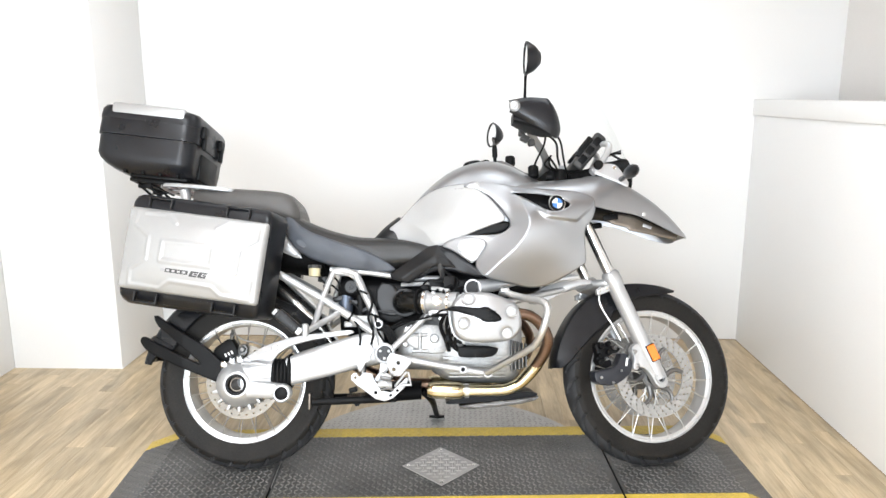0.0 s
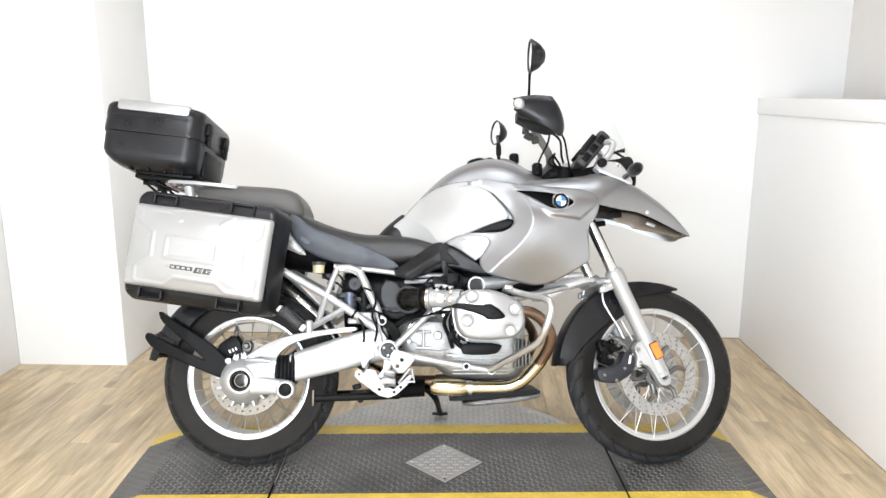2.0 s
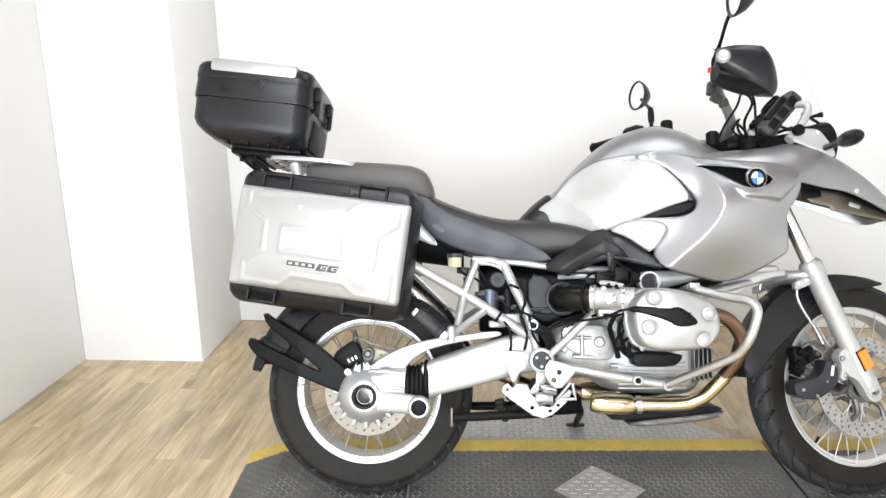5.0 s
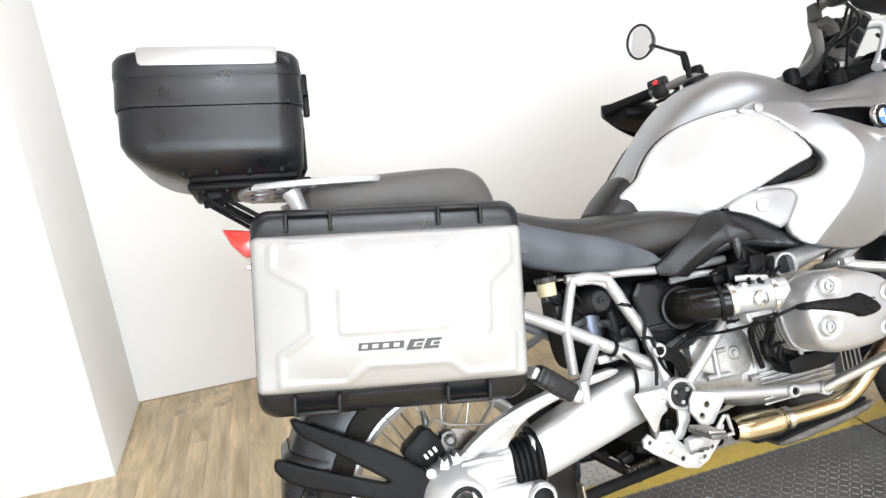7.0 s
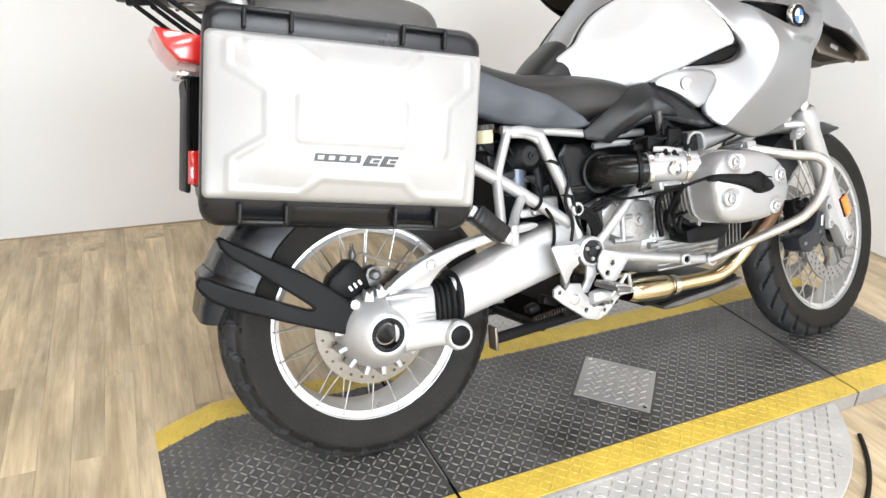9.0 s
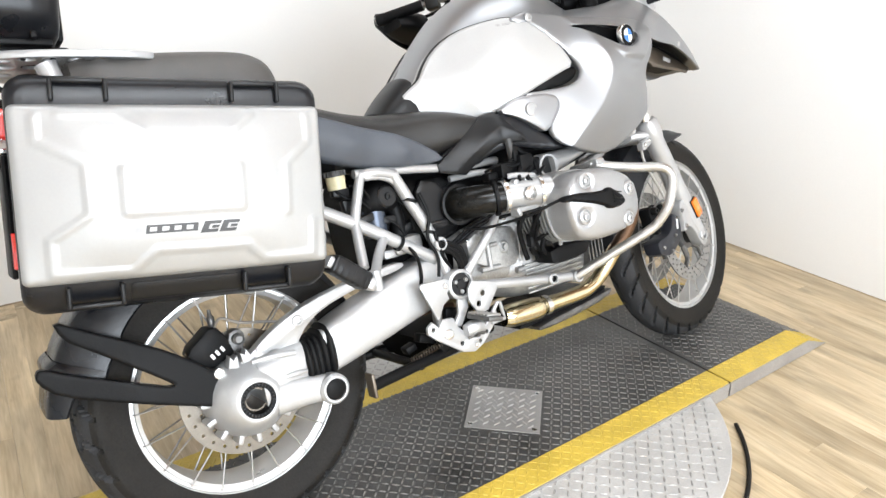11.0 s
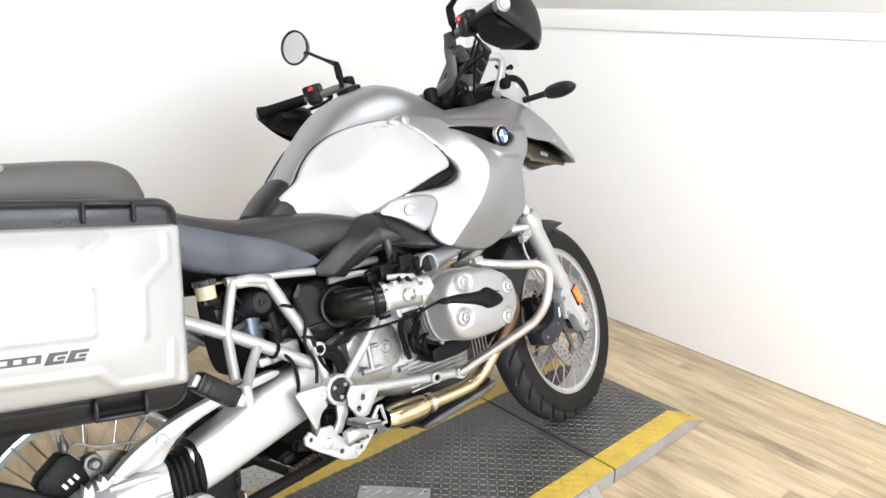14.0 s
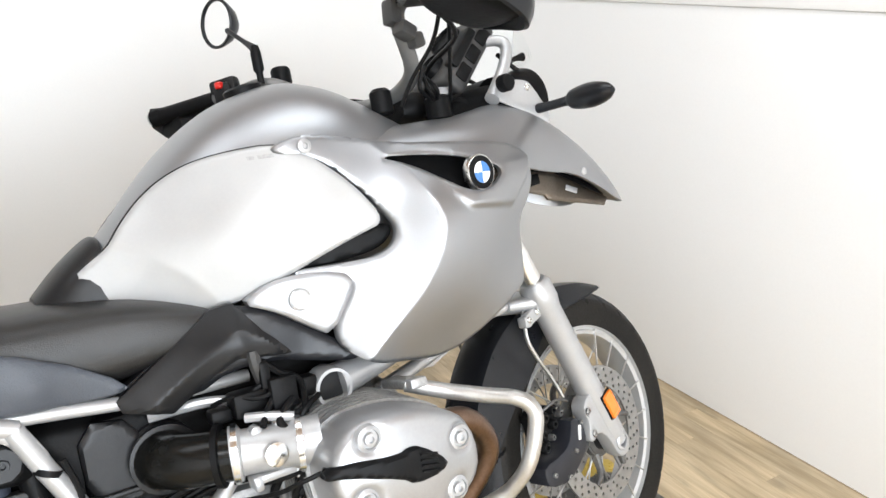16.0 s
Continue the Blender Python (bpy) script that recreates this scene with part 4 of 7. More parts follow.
    part("clamp", mirrored(bm) if side else bm, STEEL, pipe)
    # intake
    bm = bmesh.new()
    tube(bm, [(-0.158, -0.110, 0.604), (-0.158, -0.150, 0.605), (-0.146, -0.182, 0.606), (-0.118, -0.206, 0.606), (-0.080, -0.224, 0.605)], [0.044, 0.042, 0.039, 0.037, 0.036], 24)
    ib = part("intake_pipe", mirrored(bm) if side else bm, GLOSSBLACK, bike, "black rubber intake pipe")
    for q in (-0.100,):
        bm = bmesh.new()
        lathe(bm, [(0.036, -0.005), (0.044, -0.004), (0.044, 0.004), (0.036, 0.005)], seg=24, closed=True, m=Matrix.Translation((q, -0.172 if q < -0.13 else -0.2155, 0.606)) @ Vector((0.75, -0.62 if q < -0.13 else -0.4, 0.0)).to_track_quat("Z", "Y").to_matrix().to_4x4())
        part("lip", mirrored(bm) if side else bm, BLACK, ib)
    bm = bmesh.new()
    tube(bm, [(-0.086, -0.222, 0.605), (-0.075, -0.226, 0.605), (-0.072, -0.227, 0.605), (-0.01, -0.250, 0.602), (-0.006, -0.251, 0.602), (0.03, -0.264, 0.601)], [0.0392, 0.0392, 0.032, 0.032, 0.035, 0.035], 20, smooth=False)
    tb = part("throttle_body", mirrored(bm) if side else bm, ALLOY, bike, "silver throttle body")
    for q in (-0.08, 0.002):
        bm = bmesh.new()
        lathe(bm, [(0.030, -0.004), (0.042, -0.004), (0.042, 0.004), (0.030, 0.004)], seg=24, closed=True, m=Matrix.Translation((q, -0.224 - 0.37 * (q + 0.08), 0.605 - 0.04 * (q + 0.08))) @ Vector((1, -0.37, -0.04)).to_track_quat("Z", "Y").to_matrix().to_4x4())
        part("hose_clamp", mirrored(bm) if side else bm, STEEL, tb)
    bm = bmesh.new()
    lathe(bm, [(0.017, 0), (0.017, -0.01), (0.012, -0.012), (0, -0.012)], (-0.042, -0.271, 0.604), "y", 16)
    part("cap", mirrored(bm) if side else bm, STEEL, tb)
    bm = bmesh.new()
    box(bm, (-0.035, -0.242, 0.568), (0.075, 0.03, 0.012), 0.003)
    for dx in (-0.065, -0.005):
        box(bm, (dx, -0.242, 0.563), (0.012, 0.032, 0.02), 0.003)
    part("bracket", mirrored(bm) if side else bm, ALLOY, tb)


cylinder(0)
cylinder(1)
# lifting ring by the cylinder head
bm = bmesh.new()
lathe(bm, [(0.030, -0.012), (0.0315, -0.008), (0.0315, 0.03), (0.025, 0.03), (0.025, -0.012)], (0.084, -0.205, 0.652), "y", 28, closed=True)
snorkel = part("air_tube", bm, ALLOY, bike, "silver ring-shaped tube end")
bm = bmesh.new()
lathe(bm, [(0.0255, 0.004), (0.0255, 0.014), (0, 0.014), (0, 0.004)], (0.084, -0.205, 0.652), "y", 24)
part("tube_filling", bm, DARKGREY, snorkel)
bm = bmesh.new()
tube(bm, [(0.100, -0.190, 0.655), (0.17, -0.182, 0.664), (0.28, -0.176, 0.682)], [0.029, 0.022, 0.010], 18, smooth=False)
part("tube_cone", bm, ALLOY, snorkel)
bm = bmesh.new()
panel(bm, chaikin([(0.25, 0.668), (0.33, 0.670), (0.43, 0.676), (0.475, 0.684), (0.47, 0.700), (0.40, 0.70), (0.30, 0.688), (0.25, 0.680)], 1), lambda x, z: -0.175 + 0 * x, 0.02, 0.006, 0.005)
part("oil_cooler_panel", bm, ALLOY, bike, "silver lower front trim")
# injector clutter
random.seed(3)
bm = bmesh.new()
for x, y, z, sx, sy, sz in ((-0.045, -0.2, 0.665, 0.05, 0.04, 0.035), (0.0, -0.21, 0.672, 0.04, 0.05, 0.045), (-0.02, -0.215, 0.70, 0.016, 0.016, 0.04), (-0.085, -0.19, 0.655, 0.03, 0.03, 0.02), (0.045, -0.2, 0.665, 0.03, 0.03, 0.03)):
    box(bm, (x, y, z), (sx, sy, sz), 0.004)
injector = part("injector", bm, BLACK, bike, "black fuel injector and plugs")
for pts, r, mt in (([(-0.17, -0.14, 0.668), (-0.1, -0.15, 0.670), (-0.06, -0.16, 0.665)], 0.008, ALLOY), ([(-0.02, -0.215, 0.72), (0.0, -0.22, 0.70), (0.03, -0.22, 0.68), (0.02, -0.25, 0.64)], 0.005, BLACK), ([(-0.05, -0.2, 0.66), (-0.02, -0.23, 0.645), (0.02, -0.24, 0.64)], 0.004, BLACK),
                   ([(0.0, -0.26, 0.56), (-0.01, -0.24, 0.53), (-0.005, -0.21, 0.49), (0.01, -0.19, 0.45), (0.05, -0.18, 0.42)], 0.006, BLACK), ([(-0.015, -0.22, 0.56), (-0.03, -0.2, 0.52), (-0.012, -0.18, 0.47), (0.0, -0.175, 0.43)], 0.007, BLACK), ([(0.02, -0.26, 0.50), (0.0, -0.2, 0.47), (0.02, -0.18, 0.44), (0.06, -0.17, 0.44)], 0.005, BLACK)):
    bm = bmesh.new()
    tube(bm, pts, r, 8)
    part("hose", bm, mt, injector)

for x, y, z, sx, sy, sz, an in ((0.005, -0.235, 0.535, 0.024, 0.022, 0.030, 10), (0.030, -0.225, 0.500, 0.030, 0.026, 0.022, -20), (-0.004, -0.205, 0.480, 0.018, 0.020, 0.034, 5), (0.038, -0.215, 0.470, 0.020, 0.022, 0.026, 25)):
    bm = bmesh.new()
    box(bm, (0, 0, 0), (sx, sy, sz), 0.004, m=Matrix.Translation((x, y, z)) @ Matrix.Rotation(radians(an), 4, "Y"))
    part("connector", bm, BLACK, injector)
for pts, r in (([(-0.065, -0.215, 0.565), (-0.05, -0.23, 0.555), (0.0, -0.26, 0.562), (0.012, -0.30, 0.572), (0.0, -0.335, 0.578)], 0.0055), ([(0.005, -0.235, 0.52), (0.0, -0.22, 0.49), (0.02, -0.205, 0.45), (0.06, -0.20, 0.425)], 0.0045), ([(0.03, -0.225, 0.49), (0.045, -0.22, 0.46), (0.07, -0.215, 0.44)], 0.004), ([(-0.02, -0.215, 0.69), (-0.045, -0.21, 0.675), (-0.06, -0.20, 0.645)], 0.004), ([(0.0, -0.22, 0.68), (-0.03, -0.235, 0.655), (-0.045, -0.25, 0.638)], 0.005), ([(0.01, -0.235, 0.66), (-0.02, -0.25, 0.64), (-0.01, -0.262, 0.62)], 0.006)):
    bm = bmesh.new()
    tube(bm, pts, r, 8)
    part("hose", bm, BLACK, injector)
for x, z in ((-0.055, 0.633), (-0.02, 0.634)):
    bm = bmesh.new()
    lathe(bm, [(0.008, 0.01), (0.008, -0.006), (0.005, -0.008), (0, -0.008)], (x, -0.243, z), "y", 12)
    part("screw", bm, ALLOY, injector)

for pts, r, mt in (([(-0.02, -0.205, 0.690), (-0.028, -0.212, 0.715), (-0.030, -0.212, 0.738)], 0.0095, DASHGREY), ([(-0.06, -0.225, 0.650), (-0.035, -0.240, 0.648), (0.0, -0.252, 0.640)], 0.007, ALLOY), ([(0.005, -0.245, 0.622), (0.020, -0.250, 0.645), (0.050, -0.235, 0.655)], 0.0045, BLACK), ([(-0.09, -0.18, 0.668), (-0.07, -0.21, 0.680), (-0.03, -0.225, 0.672), (0.01, -0.23, 0.690)], 0.0036, BLACK), ([(-0.20, -0.155, 0.512), (-0.12, -0.165, 0.545), (-0.06, -0.20, 0.556), (0.0, -0.24, 0.566)], 0.0045, BLACK), ([(0.02, -0.22, 0.545), (0.028, -0.225, 0.500), (0.020, -0.215, 0.455), (0.045, -0.21, 0.430)], 0.0065, BLACK)):
    bm = bmesh.new()
    tube(bm, pts, r, 8)
    part("hose", bm, mt, injector)
for x, y, z in ((0.022, -0.262, 0.520), (0.030, -0.258, 0.486), (0.010, -0.250, 0.545), (0.048, -0.250, 0.462)):
    bolt(injector, x, y, z, 0.006, CAST)

bm = bmesh.new()
tube(bm, [(-0.004, -0.330, 0.577), (-0.030, -0.322, 0.571), (-0.055, -0.290, 0.556), (-0.095, -0.240, 0.545), (-0.135, -0.200, 0.540), (-0.170, -0.165, 0.545)], 0.0036, 8)
part("plug_lead", bm, BLACK, injector, "black ignition lead")

# gearbox
bm = bmesh.new()
hull(bm, [(-0.20, 0, 0.45, 0.09, 0.07, 0.08, 3), (-0.16, 0, 0.46, 0.125, 0.075, 0.10, 3.5), (-0.05, 0, 0.475, 0.14, 0.085, 0.12, 3.5), (0.02, 0, 0.47, 0.14, 0.09, 0.13, 3.5)])
gear = part("gearbox", bm, CAST, bike, "silver gearbox casing")
bm = bmesh.new()
prism(bm, chaikin([(-0.162, 0.524), (-0.060, 0.528), (0.003, 0.516), (-0.002, 0.424), (-0.068, 0.418), (-0.110, 0.436), (-0.160, 0.460)], 1), -0.152, -0.120, 0.006)
part("gearbox_cover", bm, CAST, gear, "flat cast gearbox side cover")
for x, z, r in ((-0.052, 0.475, 0.014), (-0.115, 0.525, 0.009), (-0.155, 0.455, 0.009)):
    bm = bmesh.new()
    lathe(bm, [(r * 1.25, 0.02), (r * 1.2, -0.004), (r * 0.9, -0.008), (r * 0.55, -0.008), (r * 0.5, -0.014), (0, -0.014)], (x, -0.148, z), "y", 20)
    part("boss", bm, CAST, gear)
for pts, r in (([(-0.131, -0.154, 0.488), (-0.075, -0.154, 0.488)], 0.006), ([(-0.103, -0.154, 0.496), (-0.103, -0.154, 0.430)], 0.007), ([(-0.131, -0.152, 0.432), (-0.074, -0.154, 0.430)], 0.007), ([(0.004, -0.148, 0.520), (0.0, -0.148, 0.425)], 0.006), ([(-0.16, -0.13, 0.535), (-0.06, -0.142, 0.548)], 0.006), ([(-0.02, -0.148, 0.405), (0.02, -0.148, 0.405)], 0.008)):
    bm = bmesh.new()
    tube(bm, pts, r, 10)
    part("rib", bm, CAST, gear)
for x, z in ((-0.15, 0.51), (-0.03, 0.545), (0.005, 0.41), (-0.14, 0.40)):
    bolt(gear, x, -0.143, z, 0.007, STEEL)
bm = bmesh.new()
for i in range(6):
    lathe(bm, [(0.05, -0.004), (0.058, 0), (0.05, 0.004)], seg=24, closed=True, m=Matrix.Translation((-0.205 - 0.009 * i, -0.09, 0.485)) @ Matrix.Rotation(radians(90), 4, "Y"))
part("rubber_boot", bm, BLACK, bike, "black ribbed rubber boot")
bm = bmesh.new()
panel(bm, chaikin([(0.03, 0.235), (0.31, 0.262), (0.335, 0.272), (0.30, 0.245), (0.16, 0.228), (0.04, 0.222)], 1), lambda x, z: -0.135 + 0 * x, 0.27, 0.006, 0.004)
part("bash_plate", bm, IRON, bike, "alloy bash plate under the engine")
bm = bmesh.new()
prism(bm, chaikin([(-0.02, 0.24), (0.02, 0.262), (0.29, 0.282), (0.33, 0.27), (0.28, 0.258), (0.02, 0.238)], 1), -0.11, 0.11)
part("bash_rubber", bm, BLACK, bike)

# airbox and shock behind the intake
bm = bmesh.new()
panel(bm, chaikin([(-0.262, 0.68), (-0.14, 0.68), (-0.12, 0.60), (-0.14, 0.54), (-0.22, 0.525), (-0.262, 0.55)], 1), lambda x, z: -0.118 + 0 * x, 0.236, 0.007, 0.012)
air = part("airbox", bm, BLACK, bike, "black plastic airbox")
bm = bmesh.new()
panel(bm, chaikin([(-0.262, 0.682), (-0.178, 0.668), (-0.176, 0.560), (-0.200, 0.554), (-0.258, 0.566)], 1), lambda x, z: -0.130 + 0 * x, 0.014, 0.005, 0.004)
box(bm, (-0.195, -0.128, 0.573), (0.135, 0.022, 0.008), 0.003)
lathe(bm, [(0.044, 0.012), (0.052, 0.010), (0.052, 0.002), (0.047, -0.002), (0.047, -0.008), (0.050, -0.010), (0.050, -0.018), (0.040, -0.020)], (-0.156, -0.128, 0.604), "y", 28)
part("airbox_lid", bm, DARKGREY, air)
bm = bmesh.new()
hull(bm, [(-0.40, 0.02, 0.62, 0.07, 0.09, 0.12, 3), (-0.30, 0, 0.60, 0.105, 0.11, 0.14, 3), (-0.10, 0, 0.62, 0.11, 0.09, 0.10, 3), (0.10, 0, 0.66, 0.12, 0.10, 0.08, 3), (0.34, 0, 0.70, 0.12, 0.12, 0.06, 3)])
part("frame_core", bm, BLACK, bike, "black inner frame and electrics")
bm = bmesh.new()
hull(bm, [(-0.398, -0.10, 0.655, 0.03, 0.02, 0.03, 2.3), (-0.375, -0.10, 0.658, 0.045, 0.038, 0.034, 2.3), (-0.345, -0.10, 0.658, 0.048, 0.044, 0.036, 2.3), (-0.318, -0.10, 0.652, 0.035, 0.03, 0.034, 2.3)], 20, 4)
shock = part("shock_absorber", bm, BLACK, bike, "black shock absorber head with blue-grey reservoir")
bm = bmesh.new()
tube(bm, [(-0.370, -0.105, 0.650), (-0.371, -0.105, 0.642), (-0.374, -0.105, 0.575), (-0.375, -0.105, 0.568)], [0.020, 0.027, 0.027, 0.020], 20, smooth=False)
part("reservoir", bm, BLUEGREY, shock)
bm = bmesh.new()
lathe(bm, [(0.026, 0.012), (0.026, -0.006), (0.022, -0.009), (0.009, -0.009), (0.008, -0.013), (0.004, -0.013), (0.003, -0.009), (0, -0.009)], (-0.350, -0.140, 0.661), "y", 10)
part("adjuster", bm, DARKGREY, shock)
bm = bmesh.new()
tube(bm, [(-0.325, -0.115, 0.655), (-0.318, -0.115, 0.60), (-0.322, -0.11, 0.55), (-0.335, -0.10, 0.52)], [0.016, 0.018, 0.018, 0.012], 12)
part("hose", bm, BLACK, shock)
bm = bmesh.new()
panel(bm, chaikin([(-0.412, 0.730), (-0.370, 0.730), (-0.326, 0.718), (-0.312, 0.694), (-0.292, 0.652), (-0.306, 0.642), (-0.330, 0.678), (-0.350, 0.696), (-0.380, 0.704), (-0.410, 0.704)], 1), lambda x, z: -0.166 + 0 * x, 0.016, 0.004, 0.004)
part("frame_gusset", bm, ALLOY, bike, "arched silver frame gusset")
for pts in ([(-0.285, -0.176, 0.655), (-0.272, -0.180, 0.60), (-0.285, -0.18, 0.55), (-0.268, -0.18, 0.50), (-0.275, -0.18, 0.455)], [(-0.36, -0.15, 0.56), (-0.335, -0.168, 0.54), (-0.318, -0.172, 0.51), (-0.314, -0.170, 0.47), (-0.318, -0.165, 0.445)], [(-0.262, -0.177, 0.56), (-0.25, -0.175, 0.50), (-0.225, -0.165, 0.46)], [(-0.23, -0.15, 0.50), (-0.17, -0.155, 0.535), (-0.11, -0.165, 0.555), (-0.06, -0.20, 0.575)]):
    bm = bmesh.new()
    tube(bm, pts, 0.0042, 8)
    part("cable", bm, BLACK, bike)
for x, z, an in ((-0.303, 0.641, 24), (-0.264, 0.558, 24), (-0.350, 0.552, 58)):
    bm = bmesh.new()
    lathe(bm, [(0.0158, -0.004), (0.0185, -0.004), (0.0185, 0.004), (0.0158, 0.004)], seg=16, closed=True, m=Matrix.Translation((x, -0.158, z)) @ Matrix.Rotation(radians(an if an < 30 else -an), 4, "Y"))
    part("cable_tie", bm, BLACK, bike)
bm = bmesh.new()
for i in range(9):
    lathe(bm, [(0.026, -0.005), (0.031, 0), (0.026, 0.005)], (-0.34, -0.01, 0.40 + i * 0.018), "z", 20, closed=True)
part("spring", bm, BLACK, shock)
bm = bmesh.new()
lathe(bm, [(0.020, -0.016), (0.021, 0.012), (0.014, 0.016), (0, 0.016)], (-0.478, -0.165, 0.715), "z", 18)
res = part("brake_reservoir", bm, CREAM, bike, "cream brake fluid reservoir")
bm = bmesh.new()
lathe(bm, [(0.022, 0.012), (0.022, 0.024), (0, 0.024)], (-0.478, -0.165, 0.715), "z", 18)
lid = part("lid", bm, DASHGREY, res)
for k in range(14):
    a = 2 * math.pi * k / 14
    bm = bmesh.new()
    box(bm, (0, 0, 0), (0.004, 0.003, 0.011), 0.0006, m=Matrix.Translation((-0.478 + 0.0222 * math.cos(a), -0.165 + 0.0222 * math.sin(a), 0.733)) @ Matrix.Rotation(a, 4, "Z"))
    part("rib", bm, DASHGREY, lid)

# looms, pivot casting and switch boxes in the open frame
for k in range(4):
    bm = bmesh.new()
    tube(bm, [(-0.250 + 0.004 * k, -0.172, 0.512 + 0.006 * k), (-0.226 + 0.007 * k, -0.180 - 0.003 * (k % 2), 0.500 + 0.003 * k), (-0.210 + 0.007 * k, -0.178, 0.468), (-0.208 + 0.008 * k, -0.165, 0.435)], 0.0056, 8)
    part("loom", bm, BLACK, bike)
bm = bmesh.new()
box(bm, (-0.312, -0.118, 0.540), (0.075, 0.045, 0.040), 0.009)
box(bm, (-0.352, -0.112, 0.528), (0.050, 0.035, 0.022), 0.006)
part("pivot_casting", bm, CAST, bike, "silver swing arm pivot casting")
for x, z, sx, sz, an in ((-0.452, 0.690, 0.040, 0.022, 8), (-0.440, 0.655, 0.024, 0.034, -6), (-0.395, 0.620, 0.046, 0.020, -14), (-0.335, 0.606, 0.058, 0.018, 3), (-0.300, 0.580, 0.040, 0.016, -20)):
    bm = bmesh.new()
    box(bm, (0, 0, 0), (sx, 0.022, sz), 0.004, m=Matrix.Translation((x, -0.118, z)) @ Matrix.Rotation(radians(an), 4, "Y"))
    part("connector", bm, DARKGREY, bike)
for pts in ([(-0.47, -0.125, 0.70), (-0.445, -0.135, 0.675), (-0.415, -0.132, 0.664), (-0.39, -0.13, 0.64)], [(-0.43, -0.13, 0.70), (-0.405, -0.135, 0.69), (-0.385, -0.132, 0.655)], [(-0.36, -0.125, 0.615), (-0.33, -0.13, 0.59), (-0.315, -0.13, 0.565)], [(-0.325, -0.13, 0.655), (-0.298, -0.135, 0.62), (-0.285, -0.13, 0.57)]):
    bm = bmesh.new()
    tube(bm, pts, 0.0036, 7)
    part("wire", bm, BLACK, bike)

# ---- frame tubes ----
TUBES = (
    ([(-0.640, -0.158, 0.726), (-0.441, -0.158, 0.612), (-0.262, -0.158, 0.494)], 0.0145),
    ([(-0.409, -0.152, 0.724), (-0.429, -0.155, 0.675), (-0.448, -0.160, 0.625), (-0.458, -0.176, 0.585), (-0.472, -0.205, 0.525)], 0.0112),
    ([(-0.384, -0.158, 0.574), (-0.430, -0.200, 0.543), (-0.486, -0.270, 0.507)], 0.0108),
    ([(-0.332, -0.158, 0.704), (-0.303, -0.158, 0.641), (-0.263, -0.158, 0.555), (-0.238, -0.158, 0.450)], 0.0140),
    ([(-0.412, -0.152, 0.718), (-0.370, -0.158, 0.718), (-0.326, -0.158, 0.704)], 0.0130),
    ([(-0.210, -0.180, 0.432), (-0.120, -0.182, 0.516), (-0.048, -0.175, 0.590)], 0.0118),
    ([(-0.425, -0.150, 0.724), (-0.30, -0.150, 0.713), (-0.15, -0.145, 0.694), (-0.02, -0.14, 0.69)], 0.010),
)
for pts, r in TUBES:
    both("frame_tube", lambda bm: tube(bm, pts, r, 14, 4), ALLOY)
both("lower_rail", lambda bm: tube(bm, [(-0.19, -0.185, 0.412), (-0.10, -0.19, 0.395), (0.045, -0.19, 0.368), (0.132, -0.19, 0.354)], 0.0125, 14), ALLOY)
for s in (-1, 1):
    for x, z, r in ((0.047, 0.368, 0.0155), (0.134, 0.354, 0.0165), (-0.249, 0.527, 0.017)):
        bm = bmesh.new()
        y = s * (0.197 if x > -0.1 else 0.165)
        lathe(bm, [(r, 0.012), (r, -0.012), (r * 0.8, -0.015), (r * 0.62, -0.015), (r * 0.58, -0.006), (0, -0.006)], (x, y, z), "y", 20) if s < 0 else lathe(bm, [(r, -0.012), (r, 0.012), (r * 0.8, 0.015), (0, 0.015)], (x, y, z), "y", 20)
        boss = part("tube_boss", bm, ALLOY, bike)
        bolt(boss, x, y - 0.006 if s < 0 else y + 0.018, z, r * 0.5, BLACK)
both("crash_bar", lambda bm: tube(bm, [(0.130, -0.205, 0.355), (0.165, -0.240, 0.378), (0.262, -0.340, 0.442), (0.285, -0.368, 0.468), (0.300, -0.390, 0.505), (0.315, -0.398, 0.560), (0.314, -0.394, 0.585), (0.300, -0.378, 0.600), (0.270, -0.340, 0.607), (0.225, -0.295, 0.620), (0.180, -0.262, 0.638)], 0.0122, 16), BRUSHED, label="brushed steel crash bar round the cylinder")

both("crash_bar_bracket", lambda bm: box(bm, (0, 0, 0), (0.030, 0.10, 0.016), 0.004, m=Matrix.Translation((0.190, -0.240, 0.634)) @ Matrix.Rotation(radians(-8), 4, "X")), CAST)

# ---- swing arm and final drive ----
bm = bmesh.new()
rows = [(-0.235, -0.105, 0.450, 0.055, 0.062), (-0.32, -0.115, 0.432, 0.05, 0.062), (-0.42, -0.118, 0.405, 0.046, 0.060), (-0.52, -0.12, 0.378, 0.045, 0.056), (-0.578, -0.12, 0.360, 0.044, 0.050)]
hull(bm, [(x, y, z, w, h, h, 5.0) for x, y, z, w, h in rows], 40, 5)
swing = part("swing_arm", bm, ALLOY, bike, "silver single-sided swing arm with shaft")
bm = bmesh.new()
for i in range(5):
    x, k = -0.566 - 0.0135 * i, (1.0, 0.93, 0.89, 0.93, 1.0)[i]
    hull(bm, [(x + 0.0085, -0.12, 0.359 - 0.004 * i, 0.047 * k, 0.056 * k, 0.052 * k, 2.8), (x + 0.002, -0.12, 0.358 - 0.004 * i, 0.053 * k, 0.066 * k, 0.060 * k, 2.8), (x - 0.004, -0.12, 0.357 - 0.004 * i, 0.052 * k, 0.064 * k, 0.058 * k, 2.8), (x - 0.0085, -0.12, 0.355 - 0.004 * i, 0.046 * k, 0.055 * k, 0.051 * k, 2.8)], 24, 3)
